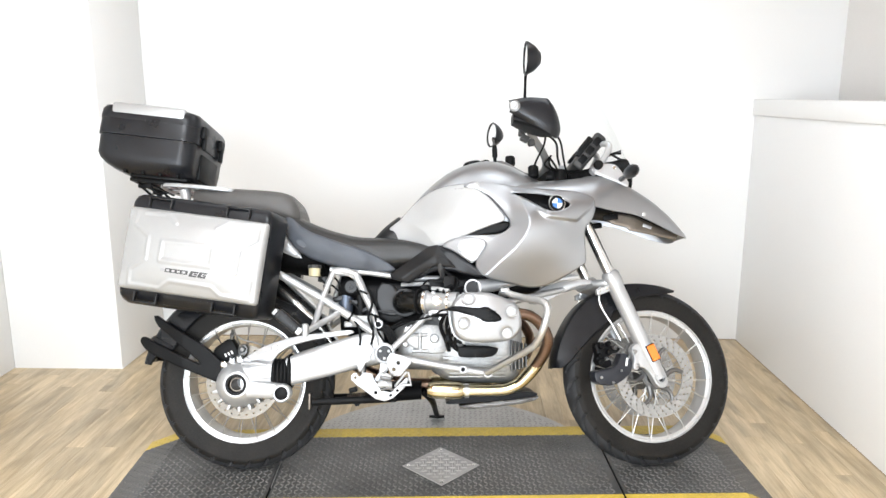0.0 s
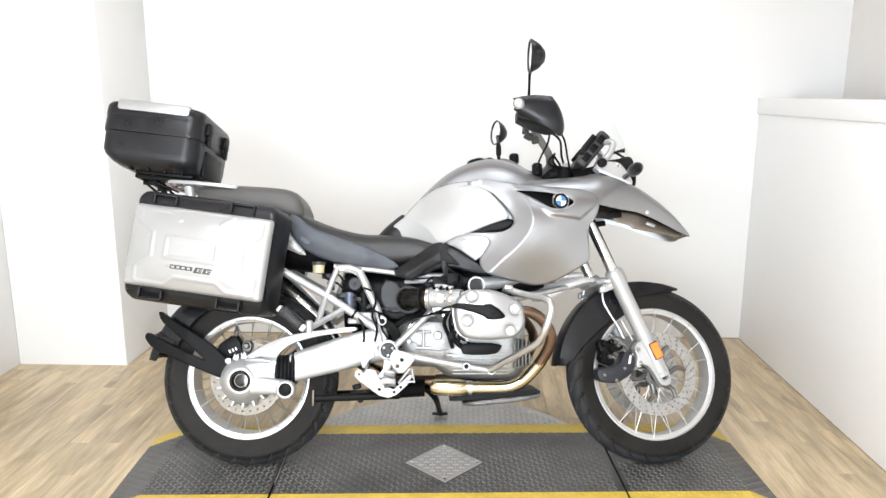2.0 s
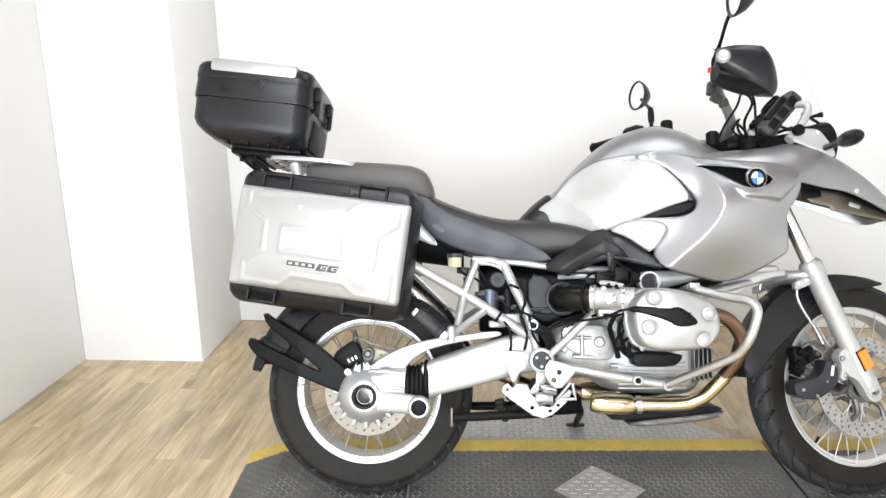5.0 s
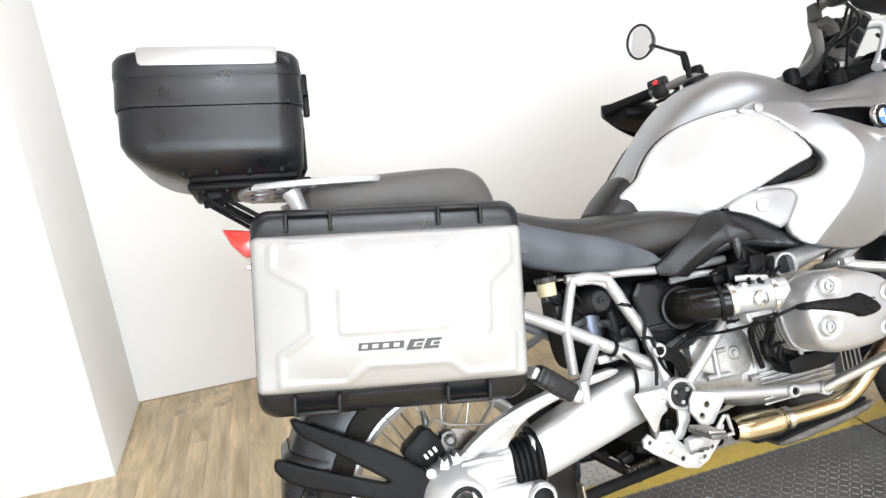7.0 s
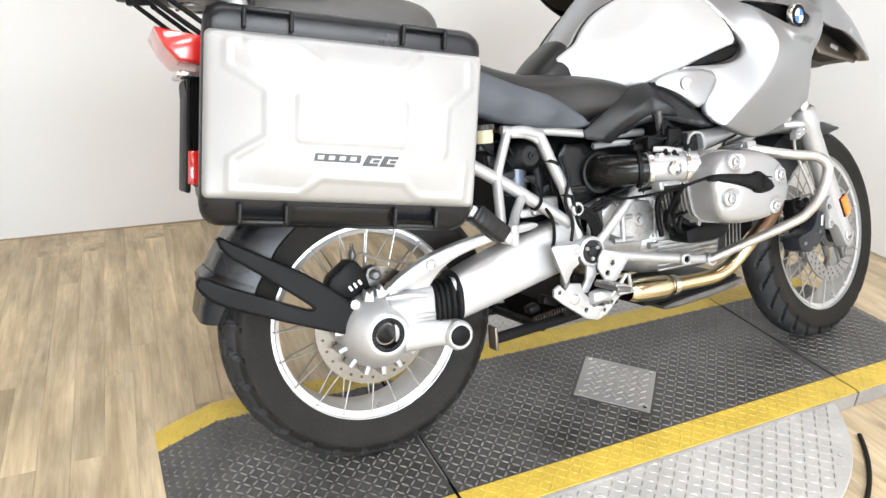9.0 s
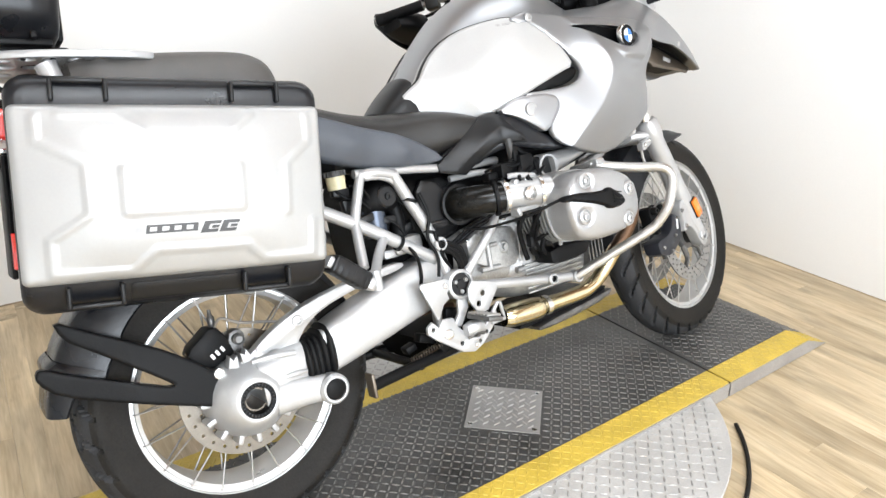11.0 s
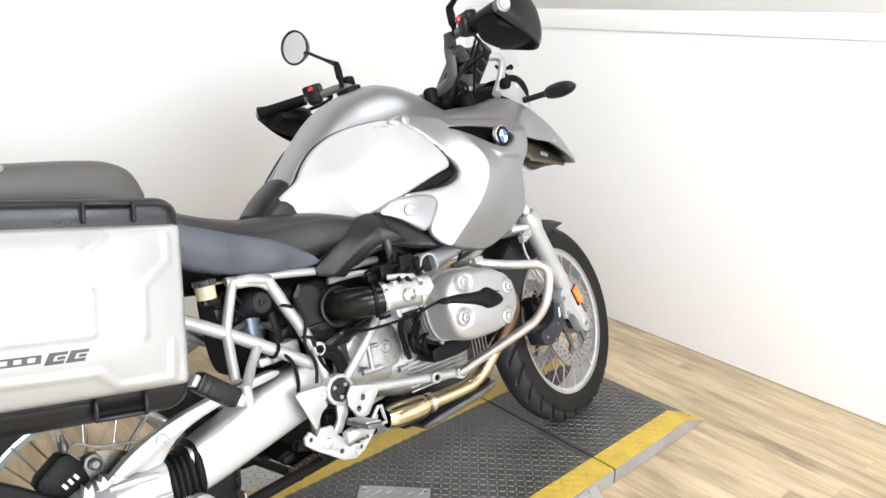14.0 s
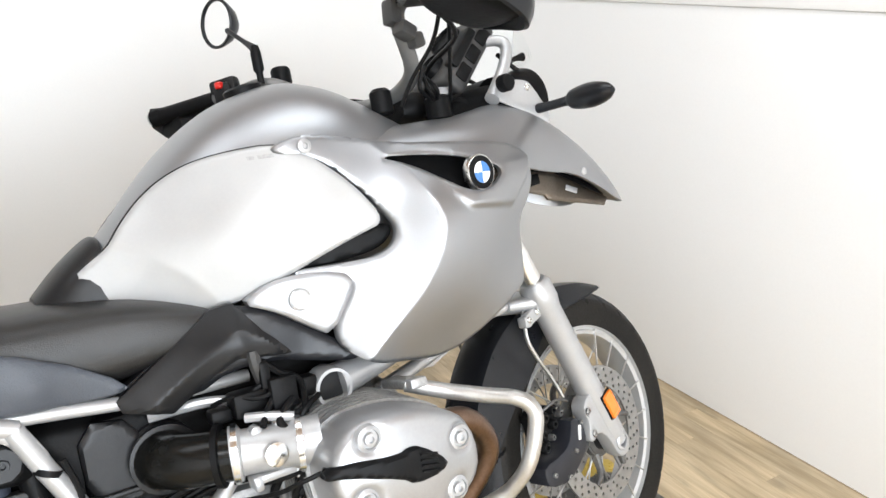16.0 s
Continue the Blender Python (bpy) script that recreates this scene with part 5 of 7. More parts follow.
part("gaiter", bm, BLACK, swing, "black rubber shaft gaiter")
bm = bmesh.new()
hull(bm, [(-0.622, -0.12, 0.352, 0.044, 0.052, 0.048, 3), (-0.66, -0.12, 0.344, 0.050, 0.060, 0.054, 2.8), (-0.73, -0.122, 0.328, 0.056, 0.070, 0.066, 2.6)], 24, 4)
lathe(bm, [(0.03, 0.07), (0.082, 0.058), (0.090, 0.032), (0.087, 0.004), (0.080, -0.018), (0.070, -0.036), (0.058, -0.051), (0.047, -0.060), (0.041, -0.063), (0.037, -0.062), (0.035, -0.05), (0.035, 0.05)], (-0.747, -0.118, 0.320), "y", 40)
drive = part("final_drive", bm, ALLOY, swing, "silver bell-shaped final drive housing", sharp=45)
bm = bmesh.new()
lathe(bm, [(0.0365, -0.0615), (0.0365, 0.01), (0.026, 0.01), (0.0245, -0.05), (0.0275, -0.0615)], (-0.747, -0.118, 0.320), "y", 32, closed=True)
seal = part("hub_seal", bm, BLACK, drive, "black hollow hub ring")
for i in range(28):
    a = 2 * math.pi * i / 28
    bm = bmesh.new()
    box(bm, (0, 0, 0), (0.007, 0.003, 0.0036), 0.0008, m=Matrix.Translation((-0.747 + 0.032 * math.cos(a), -0.180, 0.320 + 0.032 * math.sin(a))) @ Matrix.Rotation(-a, 4, "Y"))
    part("rib", bm, DARKGREY, seal)
bm = bmesh.new()
lathe(bm, [(0.0243, -0.045), (0.0243, 0.06), (0.021, 0.06), (0.021, -0.045)], (-0.747, -0.118, 0.320), "y", 28, closed=True)
part("hollow_axle", bm, DARKSTEEL, drive)
bm = bmesh.new()
hull(bm, [(-0.71, -0.155, 0.305, 0.024, 0.036, 0.036, 3), (-0.64, -0.16, 0.300, 0.022, 0.032, 0.030, 3), (-0.59, -0.165, 0.292, 0.020, 0.030, 0.028, 3)], 16, 3)
lathe(bm, [(0.030, 0.03), (0.033, 0.02), (0.033, -0.012), (0.028, -0.018), (0.0235, -0.018), (0.0235, 0.0), (0, 0)], (-0.586, -0.175, 0.290), "y", 28)
part("torque_boss", bm, ALLOY, drive)
bm = bmesh.new()
lathe(bm, [(0.0225, 0.0), (0.0225, -0.016), (0.018, -0.019), (0, -0.019)], (-0.586, -0.175, 0.290), "y", 24)
part("bung", bm, BLACK, drive, "round black rubber bung")
for i in range(8):
    a = radians(150 + i * 24)
    bm = bmesh.new()
    box(bm, (0, 0, 0), (0.030, 0.042, 0.011), 0.003, m=Matrix.Translation((-0.747 + 0.086 * math.cos(a), -0.108, 0.320 + 0.086 * math.sin(a))) @ Matrix.Rotation(-a, 4, "Y"))
    part("cooling_lug", bm, ALLOY, drive)
bm = bmesh.new()
arm = chaikin([(-0.765, 0.395), (-0.735, 0.405), (-0.685, 0.440), (-0.620, 0.468), (-0.54, 0.488), (-0.40, 0.505), (-0.34, 0.508), (-0.34, 0.490), (-0.45, 0.480), (-0.55, 0.458), (-0.595, 0.435), (-0.625, 0.405), (-0.64, 0.375), (-0.665, 0.365), (-0.66, 0.395), (-0.69, 0.405), (-0.72, 0.375)], 2)
prism(bm, arm, -0.145, -0.115, 0.004)
torque = part("torque_arm", bm, ALLOY, swing, "curved silver torque arm")
bolt(torque, -0.620, -0.145, 0.446, 0.013, ALLOY)
bm = bmesh.new()
prism(bm, [(-0.846, 0.434), (-0.838, 0.448), (-0.797, 0.477), (-0.780, 0.476), (-0.764, 0.452), (-0.754, 0.414), (-0.800, 0.396), (-0.836, 0.410)], -0.118, -0.065, 0.005)
cal = part("rear_caliper", bm, BLACK, swing, "black rear brake caliper")
for i in range(3):
    bm = bmesh.new()
    box(bm, (0, 0, 0), (0.006, 0.002, 0.012), 0.0005, m=Matrix.Translation((-0.80 + 0.011 * i, -0.1192, 0.420 + 0.005 * i)) @ Matrix.Rotation(radians(-28), 4, "Y"))
    part("caliper_mark", bm, WHITE, cal)
bm = bmesh.new()
prism(bm, chaikin([(-0.762, 0.452), (-0.735, 0.462), (-0.722, 0.440), (-0.735, 0.412), (-0.758, 0.405)], 1), -0.110, -0.080, 0.003)
lathe(bm, [(0.012, 0), (0.012, -0.010), (0.007, -0.014), (0, -0.014)], (-0.742, -0.110, 0.440), "y", 16)
lathe(bm, [(0.006, -0.012), (0.008, -0.004), (0.008, 0.010), (0.005, 0.014), (0.0035, 0.026), (0, 0.026)], (-0.783, -0.100, 0.486), "z", 10)
part("caliper_bolt", bm, IRON, cal)
bm = bmesh.new()
tube(bm, [(-0.782, -0.11, 0.474), (-0.770, -0.122, 0.492), (-0.735, -0.125, 0.474), (-0.690, -0.122, 0.462), (-0.655, -0.120, 0.452)], 0.0032, 8)
part("brake_hose", bm, DISC, cal)

for pts, rr in (([(-0.735, -0.150, 0.392), (-0.690, -0.158, 0.392), (-0.645, -0.160, 0.386)], [0.006, 0.008, 0.006]), ([(-0.700, -0.168, 0.345), (-0.660, -0.168, 0.345), (-0.630, -0.164, 0.342)], [0.004, 0.007, 0.005])):
    bm = bmesh.new()
    tube(bm, pts, rr, 10)
    part("casting_rib", bm, ALLOY, drive)
for x, z, an in ((-0.768, 0.402, 15), (-0.742, 0.408, -10), (-0.715, 0.402, -35)):
    bm = bmesh.new()
    prism(bm, [(-0.012, -0.012), (-0.010, 0.012), (-0.003, 0.004), (0.004, 0.014), (0.011, -0.012)], -0.150, -0.122, 0.002)
    bmesh.ops.transform(bm, matrix=Matrix.Translation((x, 0, z)) @ Matrix.Rotation(radians(an), 4, "Y"), verts=bm.verts)
    part("casting_lug", bm, ALLOY, drive)

# rear mudguard on its bracket
bm = bmesh.new()
panel(bm, chaikin([(-1.062, 0.572), (-1.015, 0.540), (-0.908, 0.478), (-0.856, 0.440), (-0.792, 0.380), (-0.783, 0.352), (-0.796, 0.322), (-0.820, 0.324), (-0.873, 0.345), (-0.992, 0.394), (-1.078, 0.432), (-1.108, 0.466), (-1.106, 0.486), (-1.094, 0.490), (-1.054, 0.466), (-0.952, 0.418), (-0.878, 0.384), (-0.905, 0.412), (-1.011, 0.500), (-1.052, 0.532)], 1), lambda x, z: -0.136 + 0.022 * np.clip((-0.95 - x) / 0.15, 0, 1), 0.022, 0.003, 0.0025)
hug = part("rear_mudguard", bm, BLACK, bike, "satin black rear mudguard with forked bracket")
bolt(hug, -0.800, -0.137, 0.388, 0.011, STEEL)
bolt(hug, -0.803, -0.137, 0.338, 0.008, STEEL)
bm = bmesh.new()
rows = []
for k in range(25):
    a = radians(112 + 57 * k / 24)
    r = 0.350 + 0.018 * min(1, k / 10)
    skirt = float(np.interp(112 + 57 * k / 24, (112, 140, 156, 160, 169), (0.060, 0.090, 0.090, 0.045, 0.030)))
    row = []
    for lay in (0, 0.005):
        for j in range(15):
            u = -1 + 2 * j / 14
            rr = r - lay - skirt * abs(u) ** 6
            row.append(bm.verts.new((-0.745 + rr * math.cos(a), (0.100 - lay) * math.sin(u * 1.3) / math.sin(1.3), 0.322 + rr * math.sin(a))))
    rows.append(row)
for a, b in zip(rows, rows[1:]):
    for j in range(14):
        bm.faces.new((a[j], a[j + 1], b[j + 1], b[j]))
        bm.faces.new((a[15 + j], b[15 + j], b[16 + j], a[16 + j]))
    for j in (0, 14):
        bm.faces.new((a[j], b[j], b[15 + j], a[15 + j]))
for row in (rows[0], rows[-1]):
    for j in range(14):
        bm.faces.new((row[j], row[j + 1], row[16 + j], row[15 + j]))
part("guard_shell", bm, HUGBLACK, hug)
bm = bmesh.new()
rows = []
for k in range(13):
    a = radians(152.5 + 6 * k / 12)
    row = []
    for lay in (0, 0.006):
        for j in range(15):
            u = -1 + 2 * j / 14
            rr = 0.370 - lay + 0.009 * math.sin(math.pi * k / 12) - 0.085 * abs(u) ** 6
            row.append(bm.verts.new((-0.745 + rr * math.cos(a), (0.106 - lay) * math.sin(u * 1.3) / math.sin(1.3), 0.322 + rr * math.sin(a))))
    rows.append(row)
for a, b in zip(rows, rows[1:]):
    for j in range(14):
        bm.faces.new((a[j], a[j + 1], b[j + 1], b[j]))
        bm.faces.new((a[15 + j], b[15 + j], b[16 + j], a[16 + j]))
part("guard_rib", bm, HUGBLACK, hug)

# ---- foot rests, stands ----
bm = bmesh.new()
prism(bm, [(-0.205, 0.428), (-0.160, 0.416), (-0.134, 0.407), (-0.134, 0.391), (-0.170, 0.348), (-0.192, 0.346), (-0.206, 0.356), (-0.220, 0.386), (-0.218, 0.410)], -0.206, -0.198, 0.0015, holes=((-0.178, 0.392, 0.0068), (-0.194, 0.370, 0.0068)))
peg = part("footrest_plate", bm, ALLOY, bike, "drilled silver foot rest plate")
bm = bmesh.new()
prism(bm, [(-0.241, 0.398), (-0.214, 0.388), (-0.216, 0.365), (-0.243, 0.327), (-0.267, 0.331), (-0.245, 0.360)], -0.191, -0.181, 0.002)
part("hanger_leg", bm, ALLOY, peg)
bm = bmesh.new()
prism(bm, [(-0.342, 0.352), (-0.327, 0.361), (-0.313, 0.345), (-0.300, 0.360), (-0.270, 0.356), (-0.260, 0.332), (-0.229, 0.297), (-0.206, 0.291), (-0.166, 0.328), (-0.150, 0.342), (-0.142, 0.336), (-0.150, 0.318), (-0.158, 0.306), (-0.197, 0.271), (-0.225, 0.260), (-0.256, 0.268), (-0.323, 0.316), (-0.344, 0.336)], -0.201, -0.190, 0.002, holes=((-0.257, 0.290, 0.0055), (-0.205, 0.281, 0.0045), (-0.182, 0.297, 0.0045), (-0.328, 0.343, 0.0045)))
part("footrest_hanger", bm, ALLOY, peg, "silver U-shaped foot rest hanger")
bm = bmesh.new()
prism(bm, [(-0.346, 0.450), (-0.340, 0.455), (-0.274, 0.452), (-0.265, 0.444), (-0.264, 0.432), (-0.276, 0.417), (-0.273, 0.404), (-0.291, 0.393), (-0.309, 0.364), (-0.315, 0.364), (-0.337, 0.425)], -0.206, -0.198, 0.0025)
heel = part("heel_plate", bm, ALLOY, peg, "triangular silver heel plate")
bolt(heel, -0.281, -0.206, 0.436, 0.006, STEEL)
bm = bmesh.new()
tube(bm, [(-0.300, -0.186, 0.395), (-0.303, -0.186, 0.372), (-0.304, -0.186, 0.348)], [0.009, 0.012, 0.010], 12, smooth=False)
part("master_cylinder", bm, IRON, peg)
bm = bmesh.new()
box(bm, (0, 0, 0), (0.040, 0.088, 0.012), 0.003, m=Matrix.Translation((-0.218, -0.252, 0.348)) @ Matrix.Rotation(radians(12), 4, "Y"))
fp = part("foot_peg", bm, IRON, peg, "worn grey foot peg")
for k in range(7):
    bm = bmesh.new()
    box(bm, (0, 0, 0), (0.040, 0.005, 0.006), 0.001, m=Matrix.Translation((-0.218, -0.218 - 0.0115 * k, 0.356)) @ Matrix.Rotation(radians(12), 4, "Y"))
    part("rib", bm, DISC, fp)
bm = bmesh.new()
hull(bm, [(-0.248, -0.210, 0.318, 0.012, 0.014, 0.012, 4), (-0.225, -0.214, 0.322, 0.016, 0.016, 0.012, 4), (-0.200, -0.212, 0.318, 0.012, 0.012, 0.012, 4)], 16, 3)
part("pedal_joint", bm, ALLOY, peg)
bm = bmesh.new()
tube(bm, [(-0.240, -0.205, 0.300), (-0.215, -0.208, 0.306), (-0.196, -0.206, 0.300)], 0.006, 10)
part("peg_spring", bm, IRON, peg)
bm = bmesh.new()
tube(bm, [(-0.190, -0.206, 0.312), (-0.172, -0.214, 0.335), (-0.150, -0.218, 0.362), (-0.143, -0.218, 0.362), (-0.138, -0.217, 0.332), (-0.133, -0.215, 0.318), (-0.172, -0.212, 0.316)], 0.0045, 10, smooth=False)
part("brake_pedal", bm, ALLOY, peg, "bent silver brake pedal loop")
bolt(peg, -0.290, -0.200, 0.322, 0.0125, STEEL)
bolt(peg, -0.218, -0.200, 0.276, 0.006, STEEL)
# dark linkage under the swing arm
for c, sz, an in (((-0.300, -0.11, 0.305), (0.05, 0.03, 0.022), 20), ((-0.345, -0.10, 0.292), (0.03, 0.03, 0.018), -15), ((-0.262, -0.13, 0.285), (0.045, 0.025, 0.03), -30), ((-0.235, -0.13, 0.350), (0.035, 0.03, 0.03), 10)):
    bm = bmesh.new()
    box(bm, (0, 0, 0), sz, 0.004, m=Matrix.Translation(c) @ Matrix.Rotation(radians(an), 4, "Y"))
    part("stand_link", bm, BLACK, bike)
bm = bmesh.new()
for i in range(12):
    lathe(bm, [(0.0065, -0.0018), (0.009, 0), (0.0065, 0.0018)], seg=12, closed=True, m=Matrix.Translation((-0.36 + 0.0075 * i, -0.135, 0.272 + 0.0012 * i)) @ Matrix.Rotation(radians(90), 4, "Y"))
part("stand_spring", bm, DARKSTEEL, bike, "coiled centre stand spring")
bm = bmesh.new()
lathe(bm, [(0.034, 0.02), (0.036, 0.012), (0.036, -0.012), (0.032, -0.015), (0.029, -0.015), (0.028, -0.006), (0, -0.006)], (-0.227, -0.182, 0.425), "y", 32)
pivot = part("pivot_cap", bm, ALLOY, bike, "round silver swing arm pivot")
bm = bmesh.new()
lathe(bm, [(0.027, -0.006), (0.027, -0.010), (0.012, -0.010), (0.011, -0.013), (0, -0.013)], (-0.227, -0.182, 0.425), "y", 28)
part("pivot_face", bm, DARKGREY, pivot)
for k in range(3):
    a = 2 * math.pi * k / 3 + 0.5
    bolt(pivot, -0.227 + 0.017 * math.cos(a), -0.192, 0.425 + 0.017 * math.sin(a), 0.0050, CAST)
# passenger foot rest
PEG = Matrix.Translation((-0.550, -0.288, 0.540)) @ Vector((-0.068, -0.004, 0.058)).to_track_quat("X", "Z").to_matrix().to_4x4()
pegs = both("passenger_peg", lambda bm: box(bm, (0, 0, 0), (0.092, 0.046, 0.038), 0.008, m=PEG), DARKGREY, label="black ribbed rubber passenger foot peg")
for s, pp in enumerate(pegs):
    for i in range(6):
        bm = bmesh.new()
        hull(bm, [(-0.039 + i * 0.0145, 0, 0, 0.0236, 0.0197, 0.0197, 5), (-0.033 + i * 0.0145, 0, 0, 0.0236, 0.0197, 0.0197, 5)], 16, 1)
        bmesh.ops.transform(bm, matrix=PEG, verts=bm.verts)
        part("rib", mirrored(bm) if s else bm, DARKGREY, pp)
    bm = bmesh.new()
    box(bm, (0.050, 0, -0.002), (0.014, 0.034, 0.024), 0.005, m=PEG)
    part("end_cap", mirrored(bm) if s else bm, ALLOY, pp)
    bm = bmesh.new()
    box(bm, (-0.052, 0.004, 0.0), (0.022, 0.030, 0.026), 0.006, m=PEG)
    lathe(bm, [(0.012, -0.02), (0.012, 0.02), (0.006, 0.024), (0, 0.024)], seg=14, m=Matrix.Translation((-0.490, -0.284, 0.508)))
    part("hinge", mirrored(bm) if s else bm, ALLOY, pp)

bm = bmesh.new()
tube(bm, [(-0.19, -0.115, 0.262), (-0.485, -0.160, 0.256)], [0.014, 0.013], 12)
tube(bm, [(-0.19, 0.10, 0.248), (-0.30, 0.115, 0.246), (-0.485, 0.16, 0.240)], [0.017, 0.015, 0.013], 12)
tube(bm, [(-0.33, -0.12, 0.246), (-0.33, 0.12, 0.246)], 0.011, 10)
cst = part("centre_stand", bm, BLACK, bike, "folded black centre stand")
bm = bmesh.new()
box(bm, (-0.490, -0.162, 0.260), (0.008, 0.036, 0.056), 0.003)
part("stand_foot", bm, DARKSTEEL, cst)
bm = bmesh.new()
hull(bm, [(-0.30, 0, 0.27, 0.12, 0.03, 0.03, 3), (-0.20, 0, 0.275, 0.13, 0.035, 0.03, 3), (-0.10, 0, 0.28, 0.12, 0.03, 0.03, 3)])
part("stand_mount", bm, DEEP, bike)
bm = bmesh.new()
foot_world = BIKE.inverted() @ Vector((-0.02, 0.275, 0.056))
tube(bm, [(-0.10, 0.10, 0.27), (-0.06, 0.15, 0.225), tuple(foot_world.lerp(Vector((-0.06, 0.15, 0.225)), 0.35)), tuple(foot_world)], [0.015, 0.013, 0.011, 0.011], 10)
sst = part("side_stand", bm, BLACK, bike, "black side stand propped on the platform")
bm = bmesh.new()
hull(bm, [(foot_world.x - 0.035, foot_world.y, foot_world.z, 0.012, 0.006, 0.006, 2.5), (foot_world.x, foot_world.y, foot_world.z, 0.024, 0.008, 0.008, 2.5), (foot_world.x + 0.03, foot_world.y, foot_world.z, 0.014, 0.006, 0.006, 2.5)], 14, 3)
part("stand_foot", bm, DARKGREY, sst)

# ---- tank and fairing ----
bm = bmesh.new()
hull(bm, [(-0.245, 0, 0.815, 0.060, 0.040, 0.03, 2.4), (-0.20, 0, 0.82, 0.080, 0.084, 0.05, 2.4), (-0.15, 0, 0.83, 0.102, 0.123, 0.06, 2.4), (-0.08, 0, 0.85, 0.136, 0.180, 0.07, 2.5), (0.0, 0, 0.88, 0.162, 0.215, 0.09, 2.5),
          (0.08, 0, 0.90, 0.182, 0.232, 0.11, 2.3), (0.16, 0, 0.91, 0.192, 0.236, 0.12, 2.2), (0.24, 0, 0.91, 0.195, 0.218, 0.12, 2.1), (0.31, 0, 0.91, 0.185, 0.180, 0.12, 2.1), (0.38, 0, 0.90, 0.165, 0.150, 0.10, 2.2)], 40, 5)
tank = part("fuel_tank", bm, GREY, bike, "grey metallic fuel tank", sharp=60)
bm = bmesh.new()
lathe(bm, [(0.034, -0.006), (0.034, 0.008), (0.028, 0.012), (0, 0.012)], m=Matrix.Translation((0.10, 0, 1.136)) @ Matrix.Rotation(radians(-12), 4, "Y"), seg=28)
part("filler_cap", bm, BLACK, tank, "black fuel filler cap")

WP = [(-0.250, 0.848), (-0.232, 0.866), (-0.205, 0.891), (-0.172, 0.912), (-0.152, 0.940), (-0.120, 0.974), (-0.085, 1.001), (-0.045, 1.019), (0.005, 1.027), (0.072, 1.029), (0.122, 0.995), (0.170, 0.946), (0.206, 0.889), (0.162, 0.876), (0.107, 0.857), (0.042, 0.830), (0.0, 0.812), (-0.052, 0.800), (-0.10, 0.794), (-0.18, 0.808), (-0.235, 0.832)]
wfun = spline_surface([(-0.245, 0.848, -0.091), (-0.175, 0.905, -0.096), (-0.12, 0.974, -0.088), (-0.085, 1.001, -0.102), (-0.045, 1.019, -0.126), (0.005, 1.027, -0.156), (-0.10, 0.93, -0.125), (0.07, 1.028, -0.190), (0.13, 0.995, -0.215), (0.215, 0.888, -0.242), (0.10, 0.855, -0.222), (0.0, 0.82, -0.185), (-0.055, 0.80, -0.158), (-0.14, 0.815, -0.128), (0.04, 0.93, -0.212), (-0.05, 0.90, -0.170)])
FOLD = [(-0.200, 0.926), (-0.168, 0.914), (-0.122, 0.893), (-0.082, 0.858), (-0.052, 0.818), (-0.035, 0.780)]


def fold(x, z):
    """The lower rear of the cover bends in below a crease."""
    at = np.interp(x, [p[0] for p in FOLD], [p[1] for p in FOLD])
    under = (z < at) & (x < -0.034)
    return -0.32 * np.where(under, np.maximum(segment_distance(x, z, FOLD, False)[0] - 0.002, 0), 0)


both("tank_side_cover", lambda bm: panel(bm, chaikin(WP, 2), wfun, 0.03, 0.004, 0.004, relief=fold), WHITESILVER, label="light silver tank side cover")
# black sheet under the cover; its rim draws the shaded gap round it
both("cover_gap_rim", lambda bm: panel(bm, [(-0.015 + (x + 0.015) * 1.009, 0.912 + (z - 0.912) * 1.016) for x, z in chaikin(WP, 2)], lambda x, z: wfun(x, z) + 0.0055 - fold(x, z), 0.012, 0.006, 0.001), BLACK)
bm = bmesh.new()
hull(bm, [(-0.272, 0, 0.822, 0.062, 0.034, 0.02, 2.5), (-0.235, 0, 0.83, 0.080, 0.064, 0.03, 2.5), (-0.19, 0, 0.835, 0.088, 0.094, 0.04, 2.5), (-0.176, 0, 0.835, 0.088, 0.096, 0.04, 2.5)], 36, 4)
part("tank_pad", bm, DARKGREY, bike, "dark grey pad at the tank's rear")

FP = [(0.040, 1.016), (0.092, 1.038), (0.145, 1.034), (0.24, 1.012), (0.37, 1.000), (0.47, 0.992), (0.524, 0.972), (0.523, 0.925), (0.506, 0.884), (0.480, 0.856), (0.487, 0.765), (0.488, 0.738), (0.466, 0.722), (0.40, 0.682), (0.31, 0.645), (0.20, 0.666), (0.118, 0.686),
      (0.085, 0.735), (0.126, 0.790), (0.135, 0.812), (0.06, 0.825), (0.05, 0.838), (0.10, 0.838), (0.165, 0.836), (0.200, 0.848), (0.215, 0.868), (0.214, 0.890), (0.174, 0.950), (0.125, 1.000)]
CREASE = [(0.20, 1.03), (0.246, 0.975), (0.268, 0.92), (0.277, 0.87), (0.258, 0.825), (0.217, 0.775), (0.171, 0.735), (0.118, 0.686), (0.10, 0.66)]
EDGE = [(0.225, 1.00, -0.222), (0.246, 0.975, -0.240), (0.268, 0.92, -0.280), (0.277, 0.87, -0.297), (0.258, 0.825, -0.298), (0.217, 0.775, -0.293), (0.171, 0.735, -0.284), (0.118, 0.686, -0.270)]
fore = spline_surface(EDGE + [(0.24, 1.012, -0.213), (0.37, 0.998, -0.224), (0.52, 0.972, -0.212), (0.52, 0.938, -0.228), (0.40, 0.940, -0.262), (0.484, 0.845, -0.226), (0.490, 0.728, -0.208), (0.39, 0.80, -0.258), (0.31, 0.648, -0.205), (0.20, 0.668, -0.243), (0.30, 0.76, -0.268)])
